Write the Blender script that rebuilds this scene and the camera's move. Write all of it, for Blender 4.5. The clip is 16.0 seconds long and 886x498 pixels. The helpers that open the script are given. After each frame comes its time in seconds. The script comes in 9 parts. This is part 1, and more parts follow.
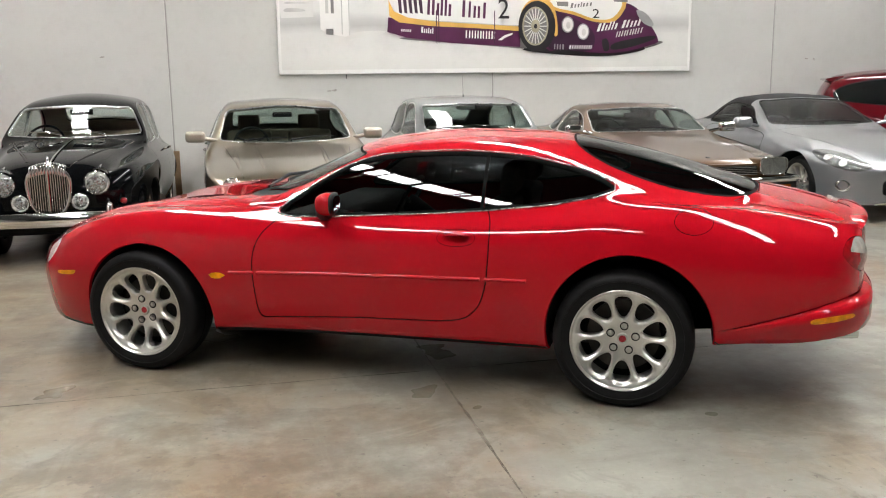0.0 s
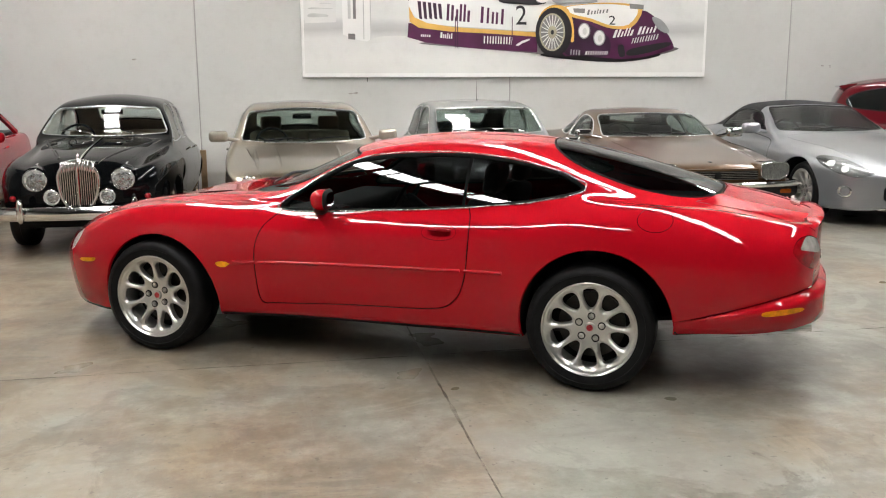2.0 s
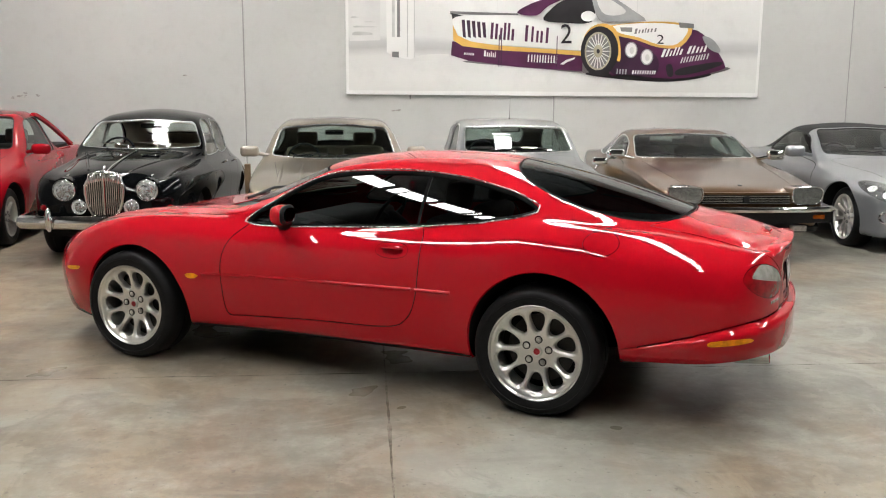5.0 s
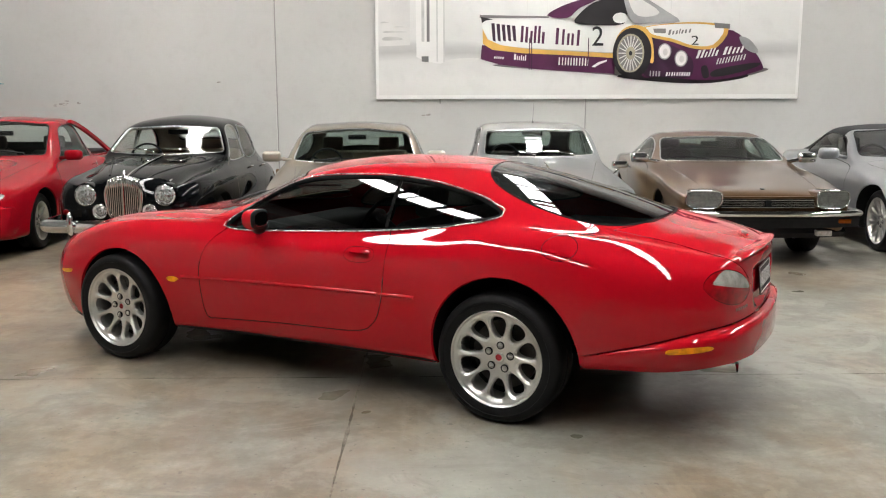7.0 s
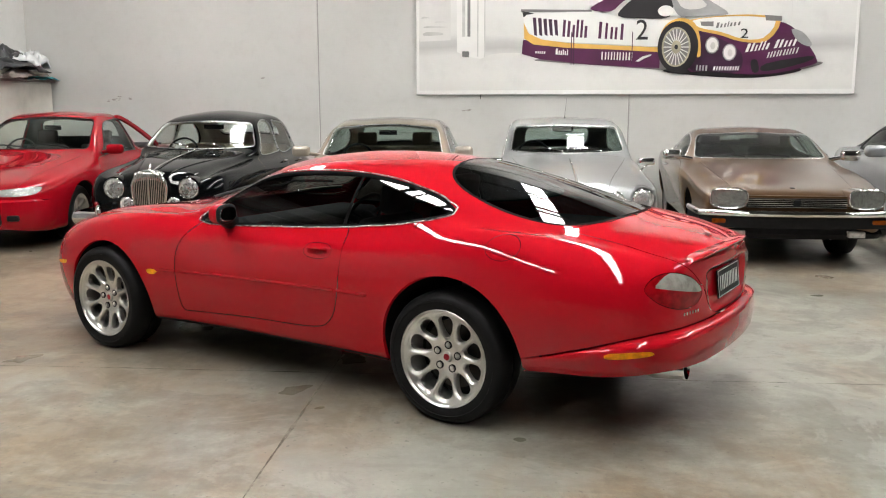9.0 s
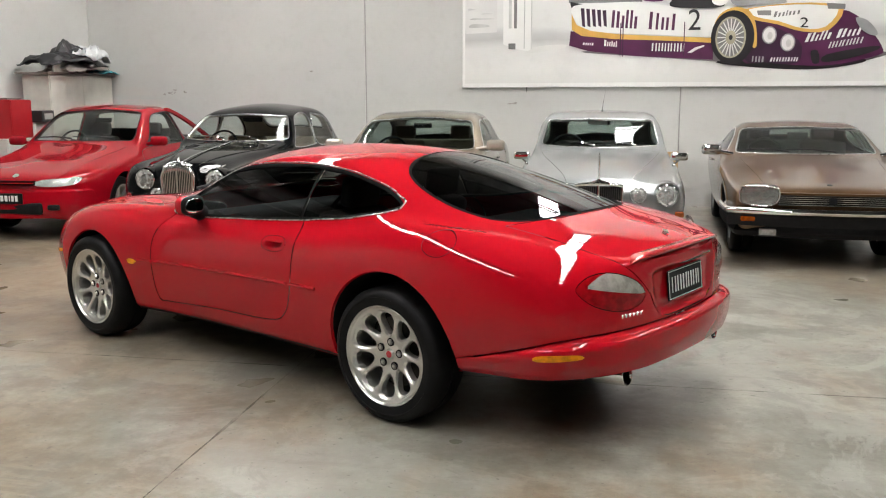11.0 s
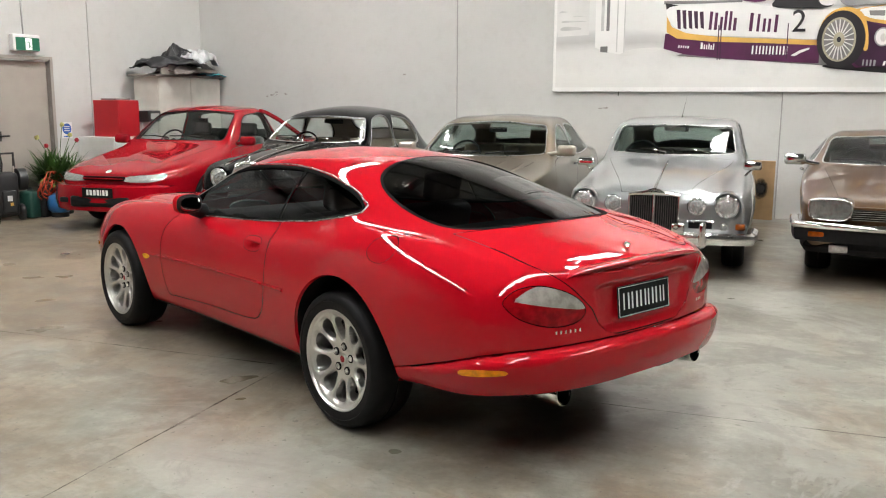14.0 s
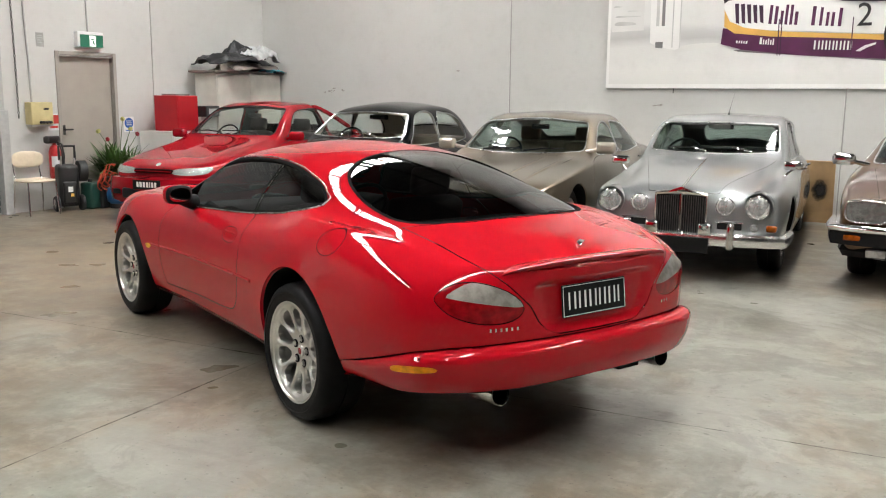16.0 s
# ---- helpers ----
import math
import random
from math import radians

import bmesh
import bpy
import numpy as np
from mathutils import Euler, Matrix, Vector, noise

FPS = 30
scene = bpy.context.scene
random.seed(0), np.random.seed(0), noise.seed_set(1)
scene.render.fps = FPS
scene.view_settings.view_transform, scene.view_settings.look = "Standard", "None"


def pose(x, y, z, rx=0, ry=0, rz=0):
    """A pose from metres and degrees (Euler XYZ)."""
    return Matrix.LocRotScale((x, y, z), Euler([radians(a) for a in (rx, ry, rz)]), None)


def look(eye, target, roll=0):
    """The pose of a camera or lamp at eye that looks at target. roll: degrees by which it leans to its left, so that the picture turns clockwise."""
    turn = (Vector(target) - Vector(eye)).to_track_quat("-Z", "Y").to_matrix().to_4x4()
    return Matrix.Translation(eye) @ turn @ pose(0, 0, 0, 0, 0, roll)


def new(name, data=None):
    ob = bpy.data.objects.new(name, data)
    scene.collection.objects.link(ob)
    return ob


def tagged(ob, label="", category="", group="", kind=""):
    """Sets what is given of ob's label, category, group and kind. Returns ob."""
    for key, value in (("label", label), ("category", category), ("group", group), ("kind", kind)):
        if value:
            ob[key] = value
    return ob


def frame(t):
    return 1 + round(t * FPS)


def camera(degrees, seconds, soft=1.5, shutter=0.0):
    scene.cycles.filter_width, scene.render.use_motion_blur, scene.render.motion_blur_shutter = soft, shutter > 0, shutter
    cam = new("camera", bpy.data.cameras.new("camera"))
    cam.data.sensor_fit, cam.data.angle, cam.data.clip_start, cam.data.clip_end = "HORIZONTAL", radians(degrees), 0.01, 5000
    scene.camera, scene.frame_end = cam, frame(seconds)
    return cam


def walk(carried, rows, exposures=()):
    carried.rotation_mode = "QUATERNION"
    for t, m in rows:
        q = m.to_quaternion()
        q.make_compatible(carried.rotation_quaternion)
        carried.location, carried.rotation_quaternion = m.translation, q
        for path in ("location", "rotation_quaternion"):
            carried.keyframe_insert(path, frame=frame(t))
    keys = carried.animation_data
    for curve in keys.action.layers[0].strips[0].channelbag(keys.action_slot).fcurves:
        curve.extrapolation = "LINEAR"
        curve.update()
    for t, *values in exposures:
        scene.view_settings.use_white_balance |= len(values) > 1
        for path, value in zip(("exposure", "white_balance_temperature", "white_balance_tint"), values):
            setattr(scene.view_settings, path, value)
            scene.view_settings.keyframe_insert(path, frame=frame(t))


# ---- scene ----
cam = camera(53.0, 16.0, soft=1.1)
PATH = [
    (0, (0.031, 0.108, 1.541), (0.466, 2.025, 1.174), -0.7),
    (0.5, (0.03, -0.045, 1.551), (0.455, 1.875, 1.19), -0.6),
    (1, (0.06, -0.134, 1.551), (0.468, 1.787, 1.172), -0.5),
    (1.5, (0.131, -0.233, 1.562), (0.512, 1.693, 1.182), -0.4),
    (2, (0.206, -0.314, 1.564), (0.568, 1.619, 1.202), -0.2),
    (2.5, (0.276, -0.379, 1.566), (0.619, 1.559, 1.211), -0.1),
    (3, (0.336, -0.413, 1.57), (0.663, 1.53, 1.227), -0.3),
    (3.5, (0.437, -0.39, 1.565), (0.741, 1.559, 1.23), -0.3),
    (4, (0.585, -0.38, 1.571), (0.846, 1.574, 1.237), -0.2),
    (6.5, (1.322, -0.414, 1.568), (1.379, 1.561, 1.255), 0.5),
    (7, (1.429, -0.391, 1.567), (1.455, 1.584, 1.252), -0.1),
    (7.5, (1.593, -0.4, 1.573), (1.584, 1.576, 1.266), -0.4),
    (8, (1.78, -0.435, 1.581), (1.721, 1.54, 1.273), -0.3),
    (8.5, (1.916, -0.394, 1.564), (1.811, 1.578, 1.247), -0.1),
    (9, (2.092, -0.326, 1.574), (1.931, 1.641, 1.248), -0.1),
    (11.5, (2.923, -0.077, 1.56), (2.508, 1.85, 1.223), -0.3),
    (12, (3.053, -0.029, 1.561), (2.585, 1.887, 1.23), -0.4),
    (12.5, (3.234, 0.009, 1.561), (2.706, 1.91, 1.234), 0.0),
    (13, (3.373, 0.044, 1.558), (2.789, 1.928, 1.226), 0.1),
    (13.5, (3.499, 0.122, 1.551), (2.866, 1.99, 1.216), 0.2),
    (14, (3.635, 0.201, 1.564), (2.954, 2.052, 1.232), 0.3),
    (14.5, (3.749, 0.282, 1.559), (3.022, 2.115, 1.225), -0.3),
    (15, (3.926, 0.318, 1.569), (3.14, 2.127, 1.239), 0.0),
    (15.5, (4.073, 0.395, 1.555), (3.237, 2.181, 1.22), 0.3),
    (16, (4.194, 0.503, 1.541), (3.324, 2.272, 1.204), 0.5),
]
walk(cam, [(t, look(eye, target, roll)) for t, eye, target, roll in PATH], [(0.0, -0.03), (2.0, -0.05), (3.5, -0.04), (6.5, -0.10), (7.5, -0.05), (8.5, -0.01), (11.5, -0.09), (13.0, -0.01), (15.0, 0.0), (16.0, -0.04)])

# ---- light ----
world = bpy.data.worlds.new("sky")
scene.world = world
world.use_nodes = True
_wn = world.node_tree.nodes
_sky = _wn.new("ShaderNodeTexSky")
_sky.sky_type, _sky.sun_disc, _sky.sun_elevation, _sky.sun_rotation = "NISHITA", False, radians(50), radians(200)
world.node_tree.links.new(_sky.outputs[0], _wn["Background"].inputs[0])
_wn["Background"].inputs[1].default_value = 0.1
SKYLIGHT = 58.5   # radiance of the translucent roof sheets

# ---- materials ----


class Mat:
    """A short way to write a node material."""

    def __init__(self, name):
        self.m = bpy.data.materials.new(name)
        self.m.use_nodes = True
        self.t = self.m.node_tree
        self.b = self.t.nodes["Principled BSDF"]
        self.out = self.t.nodes["Material Output"]

    def node(self, kind, **values):
        n = self.t.nodes.new(kind)
        for k, v in values.items():
            if k in n.inputs:
                n.inputs[k].default_value = v
        return n

    def link(self, a, b):
        self.t.links.new(a, b)

    def coords(self, space="Object"):
        return self.node("ShaderNodeTexCoord").outputs[space]

    def noise(self, scale, detail=4.0, rough=0.55, space="Object", stretch=None, warp=0.0):
        n = self.node("ShaderNodeTexNoise")
        n.inputs["Scale"].default_value, n.inputs["Detail"].default_value, n.inputs["Roughness"].default_value = scale, detail, rough
        n.inputs["Distortion"].default_value = warp
        c = self.coords(space)
        if stretch:
            mp = self.node("ShaderNodeMapping")
            mp.inputs["Scale"].default_value = stretch
            self.link(c, mp.inputs[0])
            c = mp.outputs[0]
        self.link(c, n.inputs["Vector"])
        return n.outputs["Fac"]

    def ramp(self, fac, stops):
        r = self.node("ShaderNodeValToRGB")
        e = r.color_ramp.elements
        while len(e) < len(stops):
            e.new(0.5)
        for el, (p, c) in zip(e, stops):
            el.position, el.color = p, (*c, 1) if len(c) == 3 else c
        self.link(fac, r.inputs[0])
        return r.outputs[0]

    def mix(self, fac, a, b, mode="MIX"):
        n = self.node("ShaderNodeMix")
        n.data_type, n.blend_type = "RGBA", mode
        for sock, v in ((n.inputs[0], fac), (n.inputs[6], a), (n.inputs[7], b)):
            if isinstance(v, bpy.types.NodeSocket):
                self.link(v, sock)
            elif isinstance(v, (int, float)):
                sock.default_value = v
            else:
                sock.default_value = (*v, 1)
        return n.outputs[2]

    def bump(self, fac, strength=0.2, distance=0.002):
        n = self.node("ShaderNodeBump")
        n.inputs["Strength"].default_value, n.inputs["Distance"].default_value = strength, distance
        self.link(fac, n.inputs["Height"])
        self.link(n.outputs[0], self.b.inputs["Normal"])
        return n

    def set(self, **values):
        for k, v in values.items():
            s = self.b.inputs[k.replace("_", " ")]
            if isinstance(v, bpy.types.NodeSocket):
                self.link(v, s)
            elif isinstance(v, (tuple, list)):
                s.default_value = (*v, 1)
            else:
                s.default_value = v
        return self


def scaled(c, k):
    return tuple(min(1.0, v * k) for v in c)


def plain(name, colour, rough=0.5, metal=0.0, vary=0.12, scale=9.0, bump=0.0, coat=0.0, spec=0.5):
    """A surface with a slight mottling of colour and gloss."""
    m = Mat(name)
    n = m.noise(scale, 5)
    m.set(Base_Color=m.ramp(n, [(0.3, scaled(colour, 1 - vary)), (0.7, scaled(colour, 1 + vary))]), Metallic=metal, Coat_Weight=coat, Specular_IOR_Level=spec)
    r = m.noise(scale * 4, 3)
    m.set(Roughness=m.ramp(r, [(0.3, (max(rough - 0.06, 0.02),) * 3), (0.7, (rough + 0.06,) * 3)]))
    if bump:
        m.bump(m.noise(scale * 14, 3), bump, 0.002)
    return m.m


def paint(name, colour, flake=0.0, dust=0.05, rough=0.32, gloss=1.42):
    """Car paint under clear lacquer, with faint dust on what faces up."""
    m = Mat(name)
    base = m.mix(m.ramp(m.noise(3.0, 4), [(0.35, (0, 0, 0)), (0.7, (1, 1, 1))]), scaled(colour, 0.96), scaled(colour, 1.04))
    if flake:
        base = m.mix(m.ramp(m.noise(900.0, 1), [(0.45, (0, 0, 0)), (0.75, (1, 1, 1))]), base, scaled(colour, 1.25))
    geo = m.node("ShaderNodeNewGeometry")
    sep = m.node("ShaderNodeSeparateXYZ")
    m.link(geo.outputs["Normal"], sep.inputs[0])
    up = m.ramp(sep.outputs[2], [(0.55, (0, 0, 0)), (1.0, (dust,) * 3)])
    base = m.mix(m.mix(1.0, up, m.ramp(m.noise(1.6, 6), [(0.3, (0.3,) * 3), (0.75, (1, 1, 1))]), "MULTIPLY"), base, (0.5, 0.46, 0.42))
    m.set(Base_Color=base, Roughness=rough + (0.0 if flake else 0.2), Specular_IOR_Level=0.5 if flake else 0.0, Metallic=flake, Coat_Weight=1.0, Coat_Roughness=0.012, Coat_IOR=gloss)
    m.bump(m.noise(90.0, 2), 0.006, 0.001)
    return m.m


def glass(name, tint, gloss=0.06):
    """A window pane: a tinted see-through sheet with a mirror-like surface that strengthens at grazing angles."""
    m = Mat(name)
    clear = m.node("ShaderNodeBsdfTransparent")
    clear.inputs[0].default_value = (*tint, 1)
    shine = m.node("ShaderNodeBsdfGlossy")
    shine.inputs["Roughness"].default_value = 0.015
    facing = m.node("ShaderNodeLayerWeight", Blend=0.5)
    steep = m.node("ShaderNodeMath")
    steep.operation = "POWER"
    steep.inputs[1].default_value = 5.0
    m.link(facing.outputs["Facing"], steep.inputs[0])
    fres = m.node("ShaderNodeMath")
    fres.operation = "MULTIPLY_ADD"
    fres.inputs[1].default_value, fres.inputs[2].default_value = 1.0 - gloss, gloss
    m.link(steep.outputs[0], fres.inputs[0])
    mixed = m.node("ShaderNodeMixShader")
    m.link(fres.outputs[0], mixed.inputs[0])
    m.link(clear.outputs[0], mixed.inputs[1])
    m.link(shine.outputs[0], mixed.inputs[2])
    m.link(mixed.outputs[0], m.out.inputs[0])
    return m.m


def lens(name, colour, trans=0.0, rough=0.1, spread=0.25):
    """A moulded lamp lens with fine ribs."""
    m = Mat(name)
    w = m.node("ShaderNodeTexWave", Scale=60.0, Distortion=0.3)
    m.link(m.coords(), w.inputs[0])
    m.set(Base_Color=m.mix(m.ramp(m.noise(22.0, 3), [(0.36, (0, 0, 0)), (0.62, (1, 1, 1))]), scaled(colour, 1 - spread), scaled(colour, 1 + spread)), Roughness=rough, Transmission_Weight=trans, Coat_Weight=0.35, Coat_Roughness=0.04, Specular_IOR_Level=0.2)
    m.bump(w.outputs[1], 0.06, 0.001)
    return m.m


M = {}
M["red"] = paint("red_paint", (0.415, 0.0045, 0.0125), dust=0.016, gloss=1.42)
M["black_paint"] = paint("black_paint", (0.003, 0.0035, 0.0040), dust=0.003, gloss=1.27)
M["gold"] = paint("champagne_paint", (0.225, 0.180, 0.125), flake=0.88, rough=0.30)
M["pale_champagne"] = paint("pale_champagne_paint", (0.40, 0.36, 0.30), flake=0.5, rough=0.3)
M["silver"] = paint("silver_grey_paint", (0.26, 0.272, 0.276), flake=0.6, rough=0.28, gloss=1.45)
M["bronze"] = paint("bronze_paint", (0.110, 0.060, 0.028), flake=0.55, rough=0.30)
M["silver_new"] = paint("bright_silver_paint", (0.31, 0.318, 0.332), flake=0.68, rough=0.30)
M["red_ute"] = paint("scarlet_paint", (0.29, 0.0035, 0.0105), dust=0.014, gloss=1.40)
M["maroon"] = paint("maroon_paint", (0.085, 0.005, 0.009), dust=0.02, gloss=1.35)
M["chrome"] = plain("chrome", (0.80, 0.80, 0.79), 0.09, 1.0, 0.03, 20)
M["alloy"] = Mat("painted_alloy").set(Base_Color=(0.66, 0.645, 0.615), Roughness=0.30, Metallic=0.88).m
M["bead"] = plain("window_bead_chrome", (0.40, 0.40, 0.39), 0.28, 0.9, 0.05, 12)
M["frame_chrome"] = plain("window_frame_chrome", (0.45, 0.45, 0.44), 0.30, 1.0, 0.05, 12)
# a darker copy of the lamp reflector, with the shade put into its colour
M["reflector_grey"] = plain("shaded_lamp_reflector", (0.40, 0.40, 0.39), 0.3, 0.4, 0.25, 30)
M["chrome_bumper"] = plain("bumper_chrome", (0.74, 0.74, 0.73), 0.20, 1.0, 0.06, 12)
M["alloy_dull"] = plain("dull_alloy", (0.34, 0.34, 0.34), 0.45, 0.8, 0.12, 14)
M["steel_dark"] = plain("dark_steel", (0.06, 0.058, 0.055), 0.55, 0.6, 0.3, 12)
M["tyre"] = plain("tyre_rubber", (0.007, 0.007, 0.0075), 0.5, 0.0, 0.25, 18, 0.1, spec=0.14)
M["trim_black"] = plain("black_trim", (0.008, 0.008, 0.009), 0.5, 0.0, 0.2, 20, spec=0.18)
M["seal"] = plain("rubber_seal", (0.006, 0.006, 0.006), 0.7, 0.0, 0.2, 30, spec=0.03)
M["gap"] = plain("shut_line", (0.010, 0.001, 0.002), 0.9, 0.0, 0.1, 30, spec=0.05)
M["under"] = plain("underbody", (0.008, 0.008, 0.008), 0.9, 0.0, 0.3, 8, spec=0.1)
M["liner_dark"] = plain("dark_cabin_lining", (0.022, 0.021, 0.020), 0.8, 0.0, 0.2, 30)
M["liner_tan"] = plain("tan_cabin_lining", (0.36, 0.32, 0.26), 0.75, 0.0, 0.15, 30)
M["liner_grey"] = plain("grey_cabin_lining", (0.16, 0.155, 0.145), 0.8, 0.0, 0.15, 30)
M["leather_dark"] = plain("dark_leather", (0.03, 0.027, 0.025), 0.5, 0.0, 0.2, 40, 0.2)
M["leather_tan"] = plain("tan_leather", (0.20, 0.155, 0.11), 0.5, 0.0, 0.15, 40, 0.2)
M["tinted"] = glass("tinted_glass", (0.19, 0.20, 0.205), 0.055)
M["clear"] = glass("clear_glass", (0.86, 0.915, 0.89), 0.05)
M["green_glass"] = glass("green_tinted_glass", (0.60, 0.68, 0.645), 0.05)
M["smoke"] = glass("smoke_glass", (0.42, 0.45, 0.44), 0.05)
M["lamp_glass"] = glass("lamp_glass", (0.93, 0.94, 0.94), 0.06)
M["amber"] = lens("amber_lens", (0.80, 0.27, 0.006), 0.0, 0.2)
M["red_lens"] = lens("red_lens", (0.25, 0.003, 0.007), 0.0, 0.10)
M["amber_dim"] = lens("dim_amber_lens", (0.20, 0.045, 0.004), 0.0, 0.15)
M["clear_lens"] = lens("clear_lens", (0.31, 0.295, 0.27), 0.0, 0.12, 0.22)
M["reflector"] = plain("lamp_reflector", (0.80, 0.80, 0.78), 0.30, 0.25, 0.12, 40)
M["lamp_dark"] = plain("dark_lamp_inside", (0.10, 0.10, 0.098), 0.3, 0.6, 0.35, 30)
M["lamp_dull"] = plain("grey_lamp_reflector", (0.26, 0.255, 0.24), 0.35, 0.5, 0.35, 30)
M["white_letter"] = plain("white_lettering", (0.78, 0.78, 0.76), 0.5, 0.0, 0.04, 30)
M["plate_black"] = plain("black_plate", (0.006, 0.0065, 0.0065), 0.5, 0.0, 0.1, 30, spec=0.15)
M["badge_red"] = plain("red_enamel", (0.35, 0.02, 0.03), 0.3, 0.2, 0.1, 60)
M["brake"] = plain("brake_disc", (0.05, 0.046, 0.042), 0.5, 0.7, 0.25, 20)
M["mirror"] = plain("mirror_face", (0.85, 0.86, 0.86), 0.03, 1.0, 0.01, 5)
M["cloth_top"] = plain("black_soft_top", (0.016, 0.016, 0.018), 0.9, 0.0, 0.25, 60, 0.4)

# ---- mesh tools ----


def mesh_object(name, verts, faces, material, parent=None, label="", normals=None, smooth=False):
    me = bpy.data.meshes.new(name)
    me.from_pydata([tuple(v) for v in verts], [], [tuple(int(i) for i in f) for f in faces])
    me.validate()
    if smooth or normals is not None:
        me.polygons.foreach_set("use_smooth", [True] * len(me.polygons))
    if normals is not None and len(normals) == len(me.vertices):
        me.normals_split_custom_set_from_vertices([tuple(v) for v in normals])
    me.materials.append(material)
    ob = new(name, me)
    if parent is not None:
        ob.parent = parent
    if label:
        tagged(ob, label)
    return ob


def part(name, bm, material, parent=None, label="", smooth=None):
    """Links a bmesh as one mesh object under a thing or a part. smooth: angle in degrees under which edges are rounded."""
    me = bpy.data.meshes.new(name)
    bmesh.ops.recalc_face_normals(bm, faces=bm.faces)
    bm.to_mesh(me)
    bm.free()
    if smooth is not None:
        me.polygons.foreach_set("use_smooth", [True] * len(me.polygons))
        me.set_sharp_from_angle(angle=radians(smooth))
    me.materials.append(material)
    ob = new(name, me)
    if parent is not None:
        ob.parent = parent
    if label:
        tagged(ob, label)
    return ob


def thing(name, m, label, category, group="", kind=""):
    ob = new(name)
    ob.matrix_basis = m
    ob.empty_display_size = 0.2
    return tagged(ob, label, category, group, kind)


def box_bm(x0, x1, y0, y1, z0, z1, bevel=0.0, seg=2, bm=None):
    bm2 = bmesh.new()
    bmesh.ops.create_cube(bm2, size=1.0)
    for v in bm2.verts:
        v.co = Vector((x0 + (v.co.x + 0.5) * (x1 - x0), y0 + (v.co.y + 0.5) * (y1 - y0), z0 + (v.co.z + 0.5) * (z1 - z0)))
    if bevel:
        bmesh.ops.bevel(bm2, geom=bm2.edges[:], offset=bevel, segments=seg, affect="EDGES", profile=0.6)
    return merged(bm, bm2)


def merged(bm, bm2):
    if bm is None:
        return bm2
    me = bpy.data.meshes.new("tmp")
    bm2.to_mesh(me)
    bm2.free()
    bm.from_mesh(me)
    bpy.data.meshes.remove(me)
    return bm


def lathe_bm(profile, m=None, seg=40, bm=None, start=0.0, sweep=2 * math.pi):
    """Turns (radius, height) pairs round local z; m places it."""
    bm2 = bmesh.new()
    whole = sweep > 6.28
    n = seg if whole else seg + 1
    rows = []
    for r, h in profile:
        rows.append([bm2.verts.new((r * math.cos(start + sweep * k / seg), r * math.sin(start + sweep * k / seg), h)) for k in range(n)])
    for a, b in zip(rows, rows[1:]):
        for k in range(n if whole else n - 1):
            k2 = (k + 1) % n
            bm2.faces.new((a[k], a[k2], b[k2], b[k]))
    bmesh.ops.remove_doubles(bm2, verts=bm2.verts, dist=1e-5)
    if m is not None:
        bm2.transform(m)
    return merged(bm, bm2)


def tube_bm(points, radius, seg=8, bm=None, closed=False):
    """A round rod along points; radius a number or one per point."""
    pts = [Vector(p) for p in points]
    bm2 = bmesh.new()
    rows = []
    up = Vector((0.13, 0.2, 0.97))
    n = len(pts)
    for i, p in enumerate(pts):
        d = (pts[(i + 1) % n] - pts[i - 1]) if closed else (pts[min(i + 1, n - 1)] - pts[max(i - 1, 0)])
        d.normalize()
        s = d.cross(up).normalized()
        w = s.cross(d)
        up = w
        r = radius[i] if isinstance(radius, (list, tuple)) else radius
        rows.append([bm2.verts.new(p + r * (math.cos(2 * math.pi * k / seg) * s + math.sin(2 * math.pi * k / seg) * w)) for k in range(seg)])
    for i in range(n if closed else n - 1):
        a, b = rows[i], rows[(i + 1) % n]
        for k in range(seg):
            bm2.faces.new((a[k], a[(k + 1) % seg], b[(k + 1) % seg], b[k]))
    if not closed:
        bm2.faces.new(rows[0][::-1])
        bm2.faces.new(rows[-1])
    return merged(bm, bm2)


def prism_bm(outline, z0, z1, m=None, bevel=0.0, bm=None):
    """A slab with the outline (x, y) from z0 to z1."""
    bm2 = bmesh.new()
    lo = [bm2.verts.new((x, y, z0)) for x, y in outline]
    hi = [bm2.verts.new((x, y, z1)) for x, y in outline]
    bm2.faces.new(lo[::-1])
    bm2.faces.new(hi)
    n = len(outline)
    for i in range(n):
        bm2.faces.new((lo[i], lo[(i + 1) % n], hi[(i + 1) % n], hi[i]))
    if bevel:
        top = [e for e in bm2.edges if all(v in hi for v in e.verts)]
        bmesh.ops.bevel(bm2, geom=top, offset=bevel, segments=2, affect="EDGES", profile=0.6)
    if m is not None:
        bm2.transform(m)
    return merged(bm, bm2)


def smooth_loop(points, per=6):
    """A closed rounded outline through a few points."""
    p = np.array(points, float)
    n = len(p)
    out = []
    for i in range(n):
        p0, p1, p2, p3 = p[i - 1], p[i], p[(i + 1) % n], p[(i + 2) % n]
        for k in range(per):
            s = k / per
            out.append(0.5 * (2 * p1 + (p2 - p0) * s + (2 * p0 - 5 * p1 + 4 * p2 - p3) * s * s + (3 * p1 - p0 - 3 * p2 + p3) * s ** 3))
    return np.array(out)


